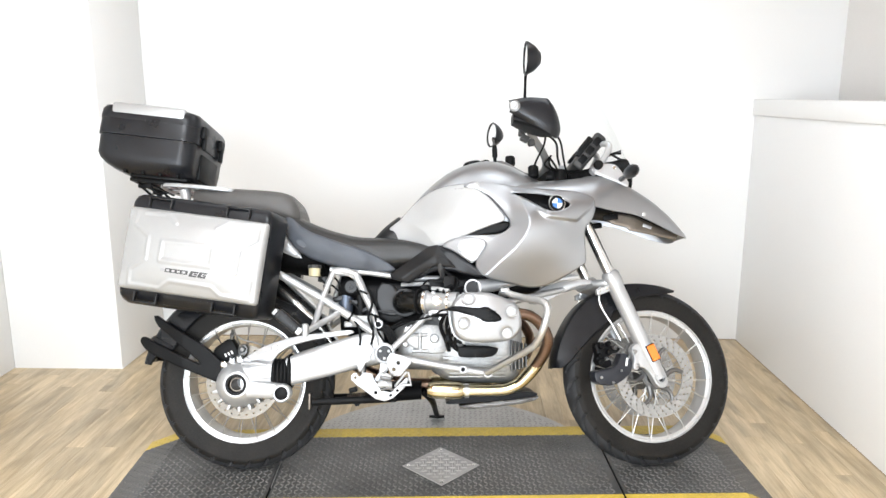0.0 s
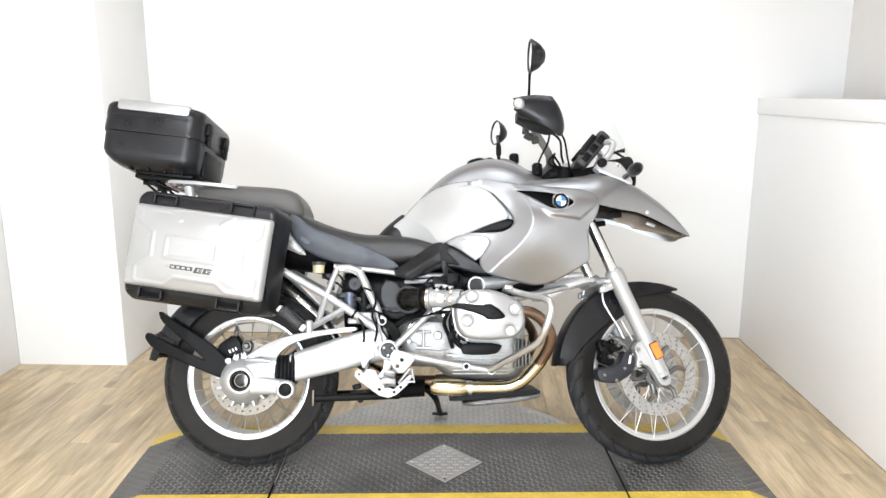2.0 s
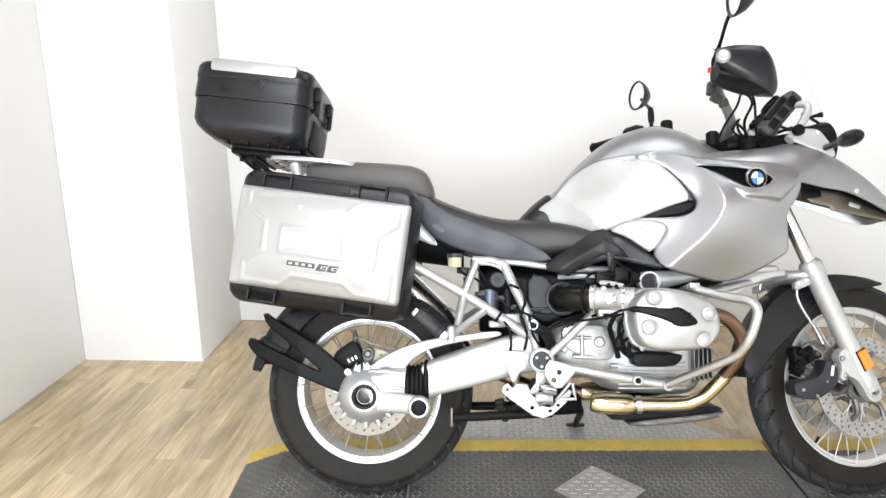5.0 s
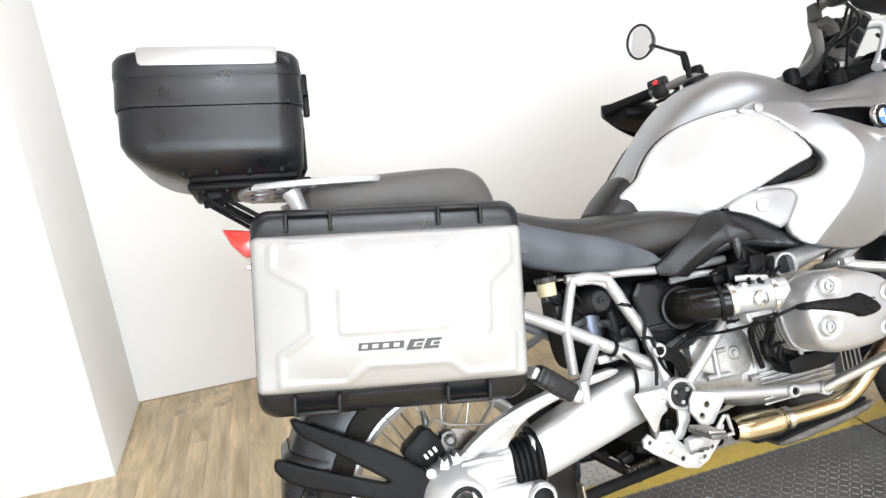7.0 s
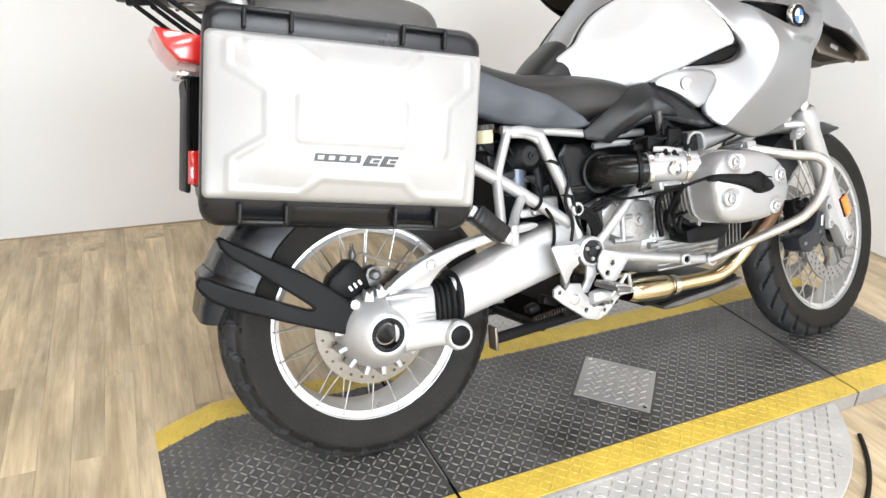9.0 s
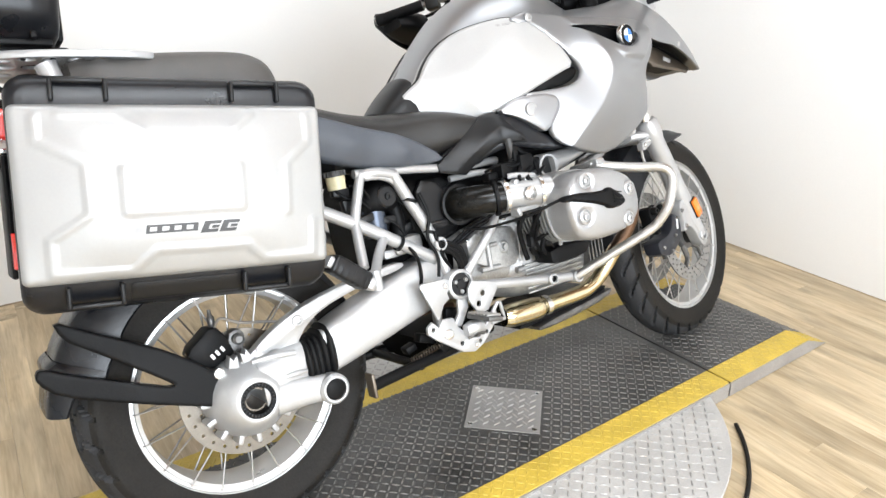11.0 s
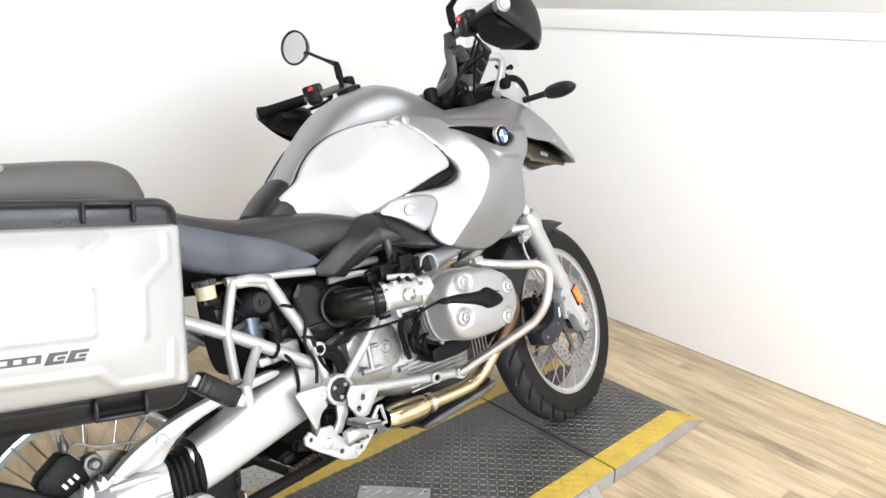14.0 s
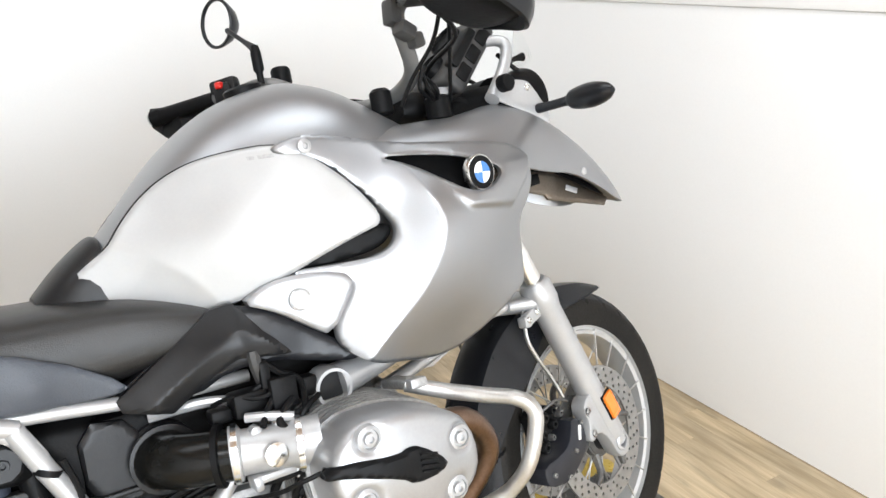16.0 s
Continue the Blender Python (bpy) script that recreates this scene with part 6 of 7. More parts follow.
aft = spline_surface(EDGE + [(0.045, 1.017, -0.188), (0.07, 1.02, -0.199), (0.145, 1.032, -0.202), (0.13, 0.80, -0.238), (0.09, 0.74, -0.232), (0.215, 0.885, -0.246), (0.18, 0.95, -0.224), (0.06, 0.83, -0.215), (0.12, 0.995, -0.208)])


def ffun(x, z):
    x, z = np.asarray(x, float), np.asarray(z, float)
    at = np.interp(z, [p[1] for p in CREASE[::-1]], [p[0] for p in CREASE[::-1]])
    return np.where(x > at, fore(x, z), aft(x, z))


RECESS = [(0.212, 0.990), (0.29, 0.986), (0.36, 0.975), (0.415, 0.955), (0.430, 0.940), (0.405, 0.922), (0.372, 0.912), (0.335, 0.918), (0.30, 0.945), (0.26, 0.972)]


def hollow(x, z):
    """The raised wing that carries the badge, ending in a sharp step."""
    foot = np.interp(x, (0.302, 0.336, 0.448, 0.503, 0.523), (0.915, 0.886, 0.877, 0.925, 0.957))
    return 0.011 * np.clip((z - foot) / 0.010, 0, 1) * np.clip((x - 0.300) / 0.05, 0, 1) * np.clip((1.005 - z) / 0.05, 0, 1)


fairs = both("side_fairing", lambda bm: panel(bm, chaikin(FP, 2), ffun, 0.012, 0.004, 0.0028, relief=hollow, hole=chaikin(RECESS, 2)), GREY, label="grey metallic front side fairing", sharp=50)
for f, s in zip(fairs, (-1, 1)):
    bm = bmesh.new()
    panel(bm, [(0.322 + (x - 0.322) * 1.22, 0.95 + (z - 0.95) * 1.7) for x, z in chaikin(RECESS, 2)], lambda x, z: np.clip(ffun(x, z), -0.27, -0.15) + 0.03, 0.004, 0.007, 0.003)
    part("scoop", mirrored(bm) if s > 0 else bm, BLACK, f, "black air scoop behind the badge")
    y = s * 0.266
    tilt = Matrix.Translation((0.378, y, 0.943)) @ Matrix.Rotation(radians(-8 * s), 4, "Z") @ Matrix.Rotation(radians(90 if s < 0 else -90), 4, "X")
    bm = bmesh.new()
    lathe(bm, [(0.0305, -0.010), (0.0305, 0.002), (0.029, 0.004), (0.027, 0.0035), (0, 0.0035)], seg=36, m=tilt)
    badge = part("badge", bm, STEEL, f, "round badge with a black ring and blue and white quarters")
    bm = bmesh.new()
    lathe(bm, [(0.0275, 0.002), (0.0275, 0.0048), (0.018, 0.0048), (0.018, 0.002)], seg=36, m=tilt, closed=True)
    part("badge_ring", bm, BLACK, badge)
    for q in range(4):
        bm = bmesh.new()
        vs = [bm.verts.new(tilt @ Vector((0, 0, 0.0055)))] + [bm.verts.new(tilt @ Vector((0.018 * math.cos(t), 0.018 * math.sin(t), 0.0050))) for t in (math.pi / 2 * (q + k / 6) for k in range(7))]
        low = [bm.verts.new(tilt @ Vector((0, 0, 0.002)))] + [bm.verts.new(tilt @ Vector((0.018 * math.cos(t), 0.018 * math.sin(t), 0.002))) for t in (math.pi / 2 * (q + k / 6) for k in range(7))]
        bm.faces.new(vs)
        bm.faces.new(low[::-1])
        for i in range(8):
            j = (i + 1) % 8
            bm.faces.new((vs[i], low[i], low[j], vs[j]))
        part("badge_quarter", bm, (BLUE, WHITE)[q % 2], badge)
for s in (-1, 1):
    bm = bmesh.new()
    lathe(bm, [(0.011, 0), (0.011, s * 0.004), (0.008, s * 0.006), (0.005, s * 0.006), (0.004, s * 0.003), (0, s * 0.003)], (0.102, s * 0.2055, 1.019), "y", 18)
    part("fairing_screw", bm, ALLOY, bike)
for cov_u, cov_w in ((0.028, 0.010), (0.048, 0.022)):
    for s in (-1, 1):
        bm = bmesh.new()
        panel(bm, [(cov_u - cov_w / 2, 1.0085), (cov_u + cov_w / 2, 1.0085), (cov_u + cov_w / 2, 1.0145), (cov_u - cov_w / 2, 1.0145)], lambda x, z: wfun(x, z) - 0.0006, 0.002, 0.003, 0.0003)
        part("print", mirrored(bm) if s > 0 else bm, CAST, bike)
SCOOP = [(0.045, 0.838), (0.10, 0.868), (0.16, 0.884), (0.212, 0.888), (0.220, 0.872), (0.195, 0.848), (0.13, 0.838), (0.08, 0.834)]
both("tank_scoop", lambda bm: panel(bm, chaikin(SCOOP, 2), lambda x, z: wfun(x, z) + 0.012, 0.02, 0.006, 0.005), BLACK, label="black air duct beside the tank")
TRI = [(-0.028, 0.803), (0.0, 0.822), (0.03, 0.832), (0.09, 0.832), (0.135, 0.818), (0.128, 0.790), (0.088, 0.734), (0.06, 0.752), (0.015, 0.785)]
tri_fun = spline_surface([(-0.03, 0.80, -0.195), (0.135, 0.815, -0.238), (0.088, 0.735, -0.232), (0.03, 0.83, -0.212), (0.05, 0.79, -0.228)])
both("knee_panel", lambda bm: panel(bm, chaikin(TRI, 1), tri_fun, 0.02, 0.004, 0.0028), GREY, label="small triangular grey panel")
for s in (-1, 1):
    bm = bmesh.new()
    lathe(bm, [(0.017, s * -0.004), (0.017, s * 0.001), (0.0155, s * 0.0018), (0.014, s * 0.0006), (0, s * 0.0006)], (0.048, s * 0.228, 0.797), "y", 22)
    part("panel_screw", bm, ALLOY, bike)
BS = [(-0.215, 0.705), (-0.190, 0.686), (-0.105, 0.684), (-0.060, 0.713), (0.005, 0.716), (0.06, 0.700), (0.128, 0.686), (0.125, 0.705), (0.085, 0.735), (0.015, 0.785), (-0.025, 0.803), (-0.06, 0.800), (-0.15, 0.748)]
bfun = spline_surface([(-0.215, 0.705, -0.150), (-0.105, 0.684, -0.170), (0.128, 0.686, -0.235), (0.015, 0.785, -0.205), (-0.06, 0.80, -0.172), (-0.15, 0.748, -0.160), (-0.05, 0.745, -0.198), (0.05, 0.73, -0.212)])
sides = both("side_cover", lambda bm: panel(bm, chaikin(BS, 1), bfun, 0.03, 0.006, 0.005), SATIN, label="dark plastic side cover under the tank")
BLADE = [(-0.209, 0.705), (-0.070, 0.803), (-0.039, 0.808), (-0.012, 0.764), (0.028, 0.722), (-0.05, 0.730), (-0.073, 0.719), (-0.140, 0.671), (-0.203, 0.688)]
for ob, s in zip(sides, (0, 1)):
    bm = bmesh.new()
    panel(bm, BLADE, lambda x, z: bfun(x, z) - 0.010 - 0.36 * np.clip(0.035 - segment_distance(x, z, [(-0.165, 0.690), (-0.045, 0.772), (0.0, 0.742)], False)[0], 0, 1), 0.016, 0.005, 0.0025)
    part("cover_blade", mirrored(bm) if s else bm, DARKGREY, ob, "folded dark grey blade of the side cover", sharp=20)

# nose
bm = bmesh.new()
TOPS = curve([(0.17, 0.985, 1.030, 0.186), (0.28, 0.982, 1.058, 0.200), (0.40, 0.972, 1.070, 0.213), (0.47, 0.955, 1.078, 0.219), (0.53, 0.938, 1.084, 0.216), (0.60, 0.926, 1.072, 0.194), (0.68, 0.914, 1.035, 0.176), (0.76, 0.884, 0.985, 0.155), (0.83, 0.853, 0.925, 0.132), (0.878, 0.838, 0.868, 0.108), (0.897, 0.838, 0.848, 0.075)], 5)
rows = []
for x, lo, hi, hw in TOPS:
    row = []
    for lay in (0, 0.006):
        for j in range(25):
            u = -1 + 2 * j / 24
            dip = 0.04 * math.exp(-(u / 0.30) ** 2) * max(0, min(1, (0.56 - x) / 0.10))
            row.append(bm.verts.new((x - lay * 0.3, (hw - lay) * math.sin(u * 1.45) / math.sin(1.45), lo + (hi - lo - lay) * (1 - abs(u) ** (2.3 + 1.1 * max(0, min(1, (x - 0.50) / 0.12)))) - dip)))
    rows.append(row)
for a, b in zip(rows, rows[1:]):
    for j in range(24):
        if a[j].co.x < 0.55 and 9 <= j <= 14:
            continue
        bm.faces.new((a[j], a[j + 1], b[j + 1], b[j]))
        bm.faces.new((a[25 + j], b[25 + j], b[26 + j], a[26 + j]))
    for j in (0, 24):
        bm.faces.new((a[j], b[j], b[25 + j], a[25 + j]))
for j in range(24):
    bm.faces.new((rows[-1][j], rows[-1][j + 1], rows[-1][26 + j], rows[-1][25 + j]))
    if not 9 <= j <= 14:
        bm.faces.new((rows[0][j], rows[0][j + 1], rows[0][26 + j], rows[0][25 + j]))
nose = part("nose", bm, GREY, bike, "grey metallic beak-shaped nose", sharp=55)
bm = bmesh.new()
hull(bm, [(0.50, 0, 0.945, 0.12, 0.02, 0.014, 3), (0.60, 0, 0.945, 0.10, 0.02, 0.020, 3), (0.70, 0, 0.922, 0.092, 0.018, 0.022, 3), (0.80, 0, 0.888, 0.082, 0.012, 0.016, 3), (0.87, 0, 0.858, 0.062, 0.006, 0.008, 3)], 24, 4)
part("nose_underside", bm, BLACK, nose, "black lower beak under the nose")
bm = bmesh.new()
panel(bm, [(0.588, 0.914), (0.640, 0.932), (0.700, 0.922), (0.865, 0.850), (0.852, 0.834), (0.677, 0.868), (0.669, 0.879), (0.616, 0.892)], lambda x, z: -0.095 + 0.09 * np.clip(x - 0.70, 0, 1), 0.008, 0.004, 0.002)
part("nose_grille", bm, DARKSTEEL, nose, "smoky brown lower beak insert")
bm = bmesh.new()
box(bm, (0, 0, 0), (0.034, 0.003, 0.012), 0.001, m=Matrix.Translation((0.745, -0.0925, 0.882)) @ Matrix.Rotation(radians(20), 4, "Y"))
part("grille_mark", bm, ALLOY, nose)
for s in (-1, 1):
    bm = bmesh.new()
    box(bm, (0, 0, 0), (0.055, 0.010, 0.022), 0.003, m=Matrix.Translation((0.600, s * 0.125, 0.912)) @ Matrix.Rotation(radians(-8), 4, "Y"))
    part("beak_mount", bm, BLACK, nose)
    bm = bmesh.new()
    lathe(bm, [(0.0075, s * -0.004), (0.0075, s * 0.002), (0.005, s * 0.003), (0, s * 0.003)], (0.712, s * 0.168, 0.917), "y", 14)
    part("beak_screw", bm, ALLOY, nose)

# ---- seats ----
bm = bmesh.new()
hull(bm, [(-0.610, 0, 0.90, 0.10, 0.052, 0.03, 2.8), (-0.575, 0, 0.885, 0.135, 0.058, 0.06, 2.8), (-0.52, 0, 0.85, 0.155, 0.062, 0.075, 2.8), (-0.43, 0, 0.82, 0.160, 0.056, 0.08, 2.8), (-0.33, 0, 0.795, 0.158, 0.057, 0.076, 2.8), (-0.24, 0, 0.785, 0.160, 0.062, 0.072, 3.2), (-0.16, 0, 0.785, 0.170, 0.052, 0.06, 3.6), (-0.10, 0, 0.783, 0.172, 0.040, 0.05, 3.6), (-0.055, 0, 0.78, 0.165, 0.028, 0.05, 3.4), (-0.03, 0, 0.775, 0.145, 0.012, 0.03, 3)], 36, 5)
seat = part("rider_seat", bm, VINYL, bike, "dark grey stitched vinyl rider seat", sharp=60)
SS = [(-0.600, 0.898), (-0.575, 0.925), (-0.516, 0.866), (-0.406, 0.826), (-0.278, 0.784), (-0.185, 0.725), (-0.207, 0.713), (-0.281, 0.716), (-0.409, 0.734), (-0.519, 0.771), (-0.581, 0.838)]
both("seat_side", lambda bm: panel(bm, chaikin(SS, 1), spline_surface([(-0.60, 0.90, -0.146), (-0.52, 0.83, -0.178), (-0.42, 0.79, -0.184), (-0.30, 0.75, -0.182), (-0.19, 0.72, -0.166), (-0.52, 0.77, -0.158), (-0.40, 0.735, -0.160), (-0.28, 0.716, -0.158), (-0.52, 0.866, -0.168), (-0.40, 0.826, -0.170), (-0.28, 0.785, -0.172)]), 0.03, 0.005, 0.006), VINYLSIDE, seat, "grey-blue textured seat side")
for s in (-1, 1):
    bm = bmesh.new()
    lathe(bm, [(0.021, 0), (0.021, s * 0.002), (0.017, s * 0.0025), (0.016, s * 0.0015), (0, s * 0.0015)], seg=24, m=Matrix.Translation((-0.525, s * 0.179, 0.815)) @ Matrix.Rotation(radians(35), 4, "Y") @ Matrix.Rotation(radians(-90), 4, "X") @ Matrix.Diagonal((1, 0.5, 1, 1)))
    part("seat_tag", bm, VINYLSIDE, seat)
bm = bmesh.new()
hull(bm, [(-0.93, 0, 0.985, 0.12, 0.050, 0.05, 3.2), (-0.88, 0, 0.985, 0.140, 0.052, 0.06, 3.2), (-0.75, 0, 0.975, 0.150, 0.056, 0.06, 3.2), (-0.64, 0, 0.965, 0.150, 0.056, 0.06, 3.8), (-0.590, 0, 0.955, 0.146, 0.056, 0.06, 3.8), (-0.560, 0, 0.945, 0.138, 0.045, 0.05, 3.8), (-0.542, 0, 0.930, 0.12, 0.022, 0.04, 3)], 36, 5)
part("passenger_seat", bm, PILLION, bike, "dark grey vinyl passenger seat", sharp=60)
both("tail_panel", lambda bm: panel(bm, chaikin([(-0.66, 0.93), (-0.60, 0.89), (-0.585, 0.84), (-0.52, 0.765), (-0.56, 0.77), (-0.68, 0.83), (-0.75, 0.90)], 1), lambda x, z: -0.145 + 0 * x, 0.02, 0.007, 0.006), ALLOY, label="silver tail side panel")
bm = bmesh.new()
hull(bm, [(-1.02, 0, 0.89, 0.06, 0.04, 0.05, 3), (-0.90, 0, 0.87, 0.10, 0.06, 0.06, 3), (-0.70, 0, 0.82, 0.12, 0.08, 0.08, 3), (-0.45, 0, 0.76, 0.12, 0.05, 0.06, 3)], 20, 4)
part("tail_frame", bm, DEEP, bike, "black tail section")
bm = bmesh.new()
rows = []
for y, k in ((-0.098, 0.90), (-0.085, 1.0), (0.085, 1.0), (0.098, 0.90)):
    rows.append([bm.verts.new((-1.06 + (x + 1.06) * k, y, 0.932 + (z - 0.925) * k * 0.84)) for x, z in ((-1.118, 0.972), (-1.030, 0.948), (-0.995, 0.936), (-0.995, 0.885), (-1.035, 0.884), (-1.082, 0.893), (-1.104, 0.928))])
for a, b in zip(rows, rows[1:]):
    for i in range(7):
        bm.faces.new((a[i], a[(i + 1) % 7], b[(i + 1) % 7], b[i]))
bm.faces.new(rows[0][::-1])
bm.faces.new(rows[-1])
bmesh.ops.bevel(bm, geom=list(bm.edges), offset=0.003, segments=2, profile=0.5, affect="EDGES")
tail = part("tail_lamp", bm, RED, bike, "glossy red wedge-shaped tail lamp")
bm = bmesh.new()
box(bm, (0, 0, 0), (0.046, 0.12, 0.010), 0.003, m=Matrix.Translation((-1.060, 0, 0.884)) @ Matrix.Rotation(radians(8), 4, "Y"))
part("plate_light", bm, LENS, tail, "clear strip under the tail lamp")
bm = bmesh.new()
box(bm, (0, 0, 0), (0.010, 0.13, 0.225), 0.004, m=Matrix.Translation((-1.078, 0, 0.765)) @ Matrix.Rotation(radians(8), 4, "Y"))
pb = part("plate_holder", bm, BLACK, bike, "black number plate holder")
bm = bmesh.new()
hull(bm, [(-1.072, 0, 0.770, 0.062, 0.105, 0.108, 5), (-1.040, 0, 0.775, 0.058, 0.108, 0.108, 5), (-0.980, 0, 0.800, 0.050, 0.085, 0.080, 4)], 24, 3)
part("holder_shell", bm, BLACK, pb)
for s in (-1, 1):
    bm = bmesh.new()
    box(bm, (0, 0, 0), (0.032, 0.006, 0.066), 0.002, m=Matrix.Translation((-1.072, s * 0.068, 0.702)) @ Matrix.Rotation(radians(8), 4, "Y"))
    part("side_reflector", bm, RED, pb, "red side reflector")

# ---- panniers ----
def pannier(side):
    # own frame: u along the case, w up, built at the right side
    m = Matrix.Translation((-0.8474, -0.3582, 0.758)) @ Matrix.Rotation(radians(-6.2), 4, "Z") @ Matrix.Rotation(radians(8.2), 4, "Y") @ Matrix.Diagonal((1.033, 1, 1.025, 1))
    if side:
        m = Matrix.Translation((0.034, 0, 0)) @ Matrix.Diagonal((1, -1, 1, 1)) @ m @ Matrix.Diagonal((0.86, 1, 1, 1))
    def rect(hw, lo, hi, r):
        pts = []
        for cx, cz, a0 in ((hw - r, hi - r, 0), (-hw + r, hi - r, 90), (-hw + r, lo + r, 180), (hw - r, lo + r, 270)):
            pts += [(cx + r * math.cos(radians(a0 + k * 15)), cz + r * math.sin(radians(a0 + k * 15))) for k in range(7)]
        return pts
    def put(name, bm, mat, parent, label=""):
        for v in bm.verts:
            v.co = m @ v.co
        return part(name, bm, mat, parent, label, sharp=50)
    bm = bmesh.new()
    panel(bm, rect(0.2345, -0.181, 0.180, 0.032), lambda x, z: 0.002 + np.where(z > 0, 0.012, 0.030) * np.clip((np.abs(z - 0.003) - 0.125) / 0.055, 0, 1) ** 2, 0.172, 0.008, 0.012)
    case = thing("pannier", "black pannier with embossed silver lid, hung beside the rear wheel", "pannier", BIKE, "panniers")
    body = put("body", bm, SATIN, case)
    lid = rect(0.2315, -0.133, 0.133, 0.010)
    lines = [[(-0.165, 0.118), (-0.088, 0.118), (-0.055, 0.092)], [(-0.198, 0.112), (-0.198, 0.078), (-0.137, 0.043), (-0.135, -0.032), (-0.190, -0.067), (-0.190, -0.118), (-0.082, -0.120), (-0.048, -0.091), (0.090, -0.093), (0.118, -0.118), (0.203, -0.118), (0.205, -0.060)],
             [(-0.086, 0.033), (0.083, 0.033), (0.083, -0.031), (-0.086, -0.031), (-0.086, 0.033)], [(0.080, 0.094), (0.110, 0.119)], [(0.205, 0.112), (0.205, 0.073), (0.161, 0.036), (0.159, -0.043)]]
    def bow(x, z):
        return -0.014 - 0.044 * (1 - np.clip(np.abs(x) / 0.2315, 0, 1) ** 2.6) * (1 - np.clip(np.abs(z) / 0.145, 0, 1) ** 2.6)

    def emboss(x, z):
        h = np.zeros(len(x))
        for l in lines:
            d, _, _ = segment_distance(x, z, l, False)
            h = np.maximum(h, 0.0030 * np.clip(1.7 - d / 0.0046, 0, 1))
        return h
    bm = bmesh.new()
    panel(bm, lid, bow, 0.03, 0.0042, 0.010, relief=emboss)
    cover = put("lid", bm, LIDSILVER, case, "embossed light silver lid")
    for u in (-0.135, 0.125):
        for z, d in ((0.150, 1), (-0.150, -1)):
            bm = bmesh.new()
            for du in (-0.037, 0.037):
                box(bm, (u + du, 0.000, z + d * 0.006), (0.007, 0.020, 0.034), 0.003)
            box(bm, (u, 0.006, z + d * 0.020), (0.080, 0.022, 0.008), 0.003)
            put("latch", bm, DARKGREY, case)
    # plate between the lower latches
    bm = bmesh.new()
    panel(bm, rect(0.085, -0.172, -0.142, 0.004), lambda x, z: -0.001 + 0.030 * np.clip((np.abs(z - 0.003) - 0.125) / 0.055, 0, 1) ** 2, 0.006, 0.005, 0.0015)
    put("rub_plate", bm, DARKGREY, case)
    # print on the lid, as plain bars
    def bar(u0, u1, w0, w1, slant, lift, mat):
        n = max(2, int((u1 - u0) / 0.006))
        bm = bmesh.new()
        rows = []
        for i in range(n + 1):
            u = u0 + (u1 - u0) * i / n
            row = []
            for w in (w0, w1):
                x = u + slant * (w - w0)
                y = float(bow(np.array([x]), np.array([w]))[0])
                row += [bm.verts.new((x, y - lift, w)), bm.verts.new((x, y + 0.001, w))]
            rows.append(row)
        for a, b in zip(rows, rows[1:]):
            for p, q in ((0, 2), (2, 3), (3, 1), (1, 0)):
                bm.faces.new((a[p], a[q], b[q], b[p]))
        bm.faces.new((rows[0][0], rows[0][2], rows[0][3], rows[0][1]))
        bm.faces.new((rows[-1][0], rows[-1][1], rows[-1][3], rows[-1][2]))
        put("print", bm, mat, cover)
    bar(-0.079, -0.066, -0.0625, -0.0545, 0.3, 0.0006, PRINTPALE)
    bar(-0.063, 0.012, -0.0650, -0.0520, 0.15, 0.0006, INK)
    for k in range(4):
        bar(-0.0575 + 0.0175 * k, -0.0475 + 0.0175 * k, -0.0618, -0.0552, 0.15, 0.0010, LIDSILVER)
    for u in (0.0155, 0.0440):
        bar(u, u + 0.0255, -0.0690, -0.0640, 0.45, 0.0006, INK)
        bar(u + 0.0022, u + 0.0120, -0.0640, -0.0560, 0.45, 0.0006, INK)
        bar(u + 0.0170, u + 0.0277, -0.0625, -0.0580, 0.45, 0.0006, INK)
        bar(u + 0.0058, u + 0.0313, -0.0560, -0.0510, 0.45, 0.0006, INK)


pannier(0)
pannier(1)

# ---- top case and its rack ----
TC = Matrix.Translation((-1.103, 0.012, 1.072)) @ Matrix.Rotation(radians(6.5), 4, "Y") @ Matrix.Diagonal((1.045, 1, 1, 1))


def rounded(bm, levels, seg_r=0.05):
    """A box with round upright edges through levels (z, half length, half width, shift along)."""
    rings = []
    for z, hx, hy, sx in levels:
        r = min(seg_r, hx * 0.6, hy * 0.6)
        ring = []
        for cx, cy, a0 in ((hx - r, hy - r, 0), (-hx + r, hy - r, 90), (-hx + r, -hy + r, 180), (hx - r, -hy + r, 270)):
            for k in range(6):
                a = radians(a0 + 18 * k)
                ring.append(bm.verts.new(TC @ Vector((sx + cx + r * math.cos(a), cy + r * math.sin(a), z))))
        rings.append(ring)
    n = len(rings[0])
    for a, b in zip(rings, rings[1:]):
        for j in range(n):
            bm.faces.new((a[j], a[(j + 1) % n], b[(j + 1) % n], b[j]))
    bm.faces.new(rings[0][::-1])
    bm.faces.new(rings[-1])
    return bm


bm = bmesh.new()
rounded(bm, [(-0.005, 0.100, 0.120, 0.045), (0.0, 0.115, 0.145, 0.042), (0.012, 0.135, 0.174, 0.028), (0.028, 0.149, 0.190, 0.015), (0.048, 0.161, 0.197, 0.004), (0.068, 0.167, 0.199, 0), (0.130, 0.168, 0.200, 0)])
case = thing("top_case", "black plastic top case with silver lid plate on the rack", "top case", BIKE)
part("body", bm, SATIN, case, sharp=40)
bm = bmesh.new()
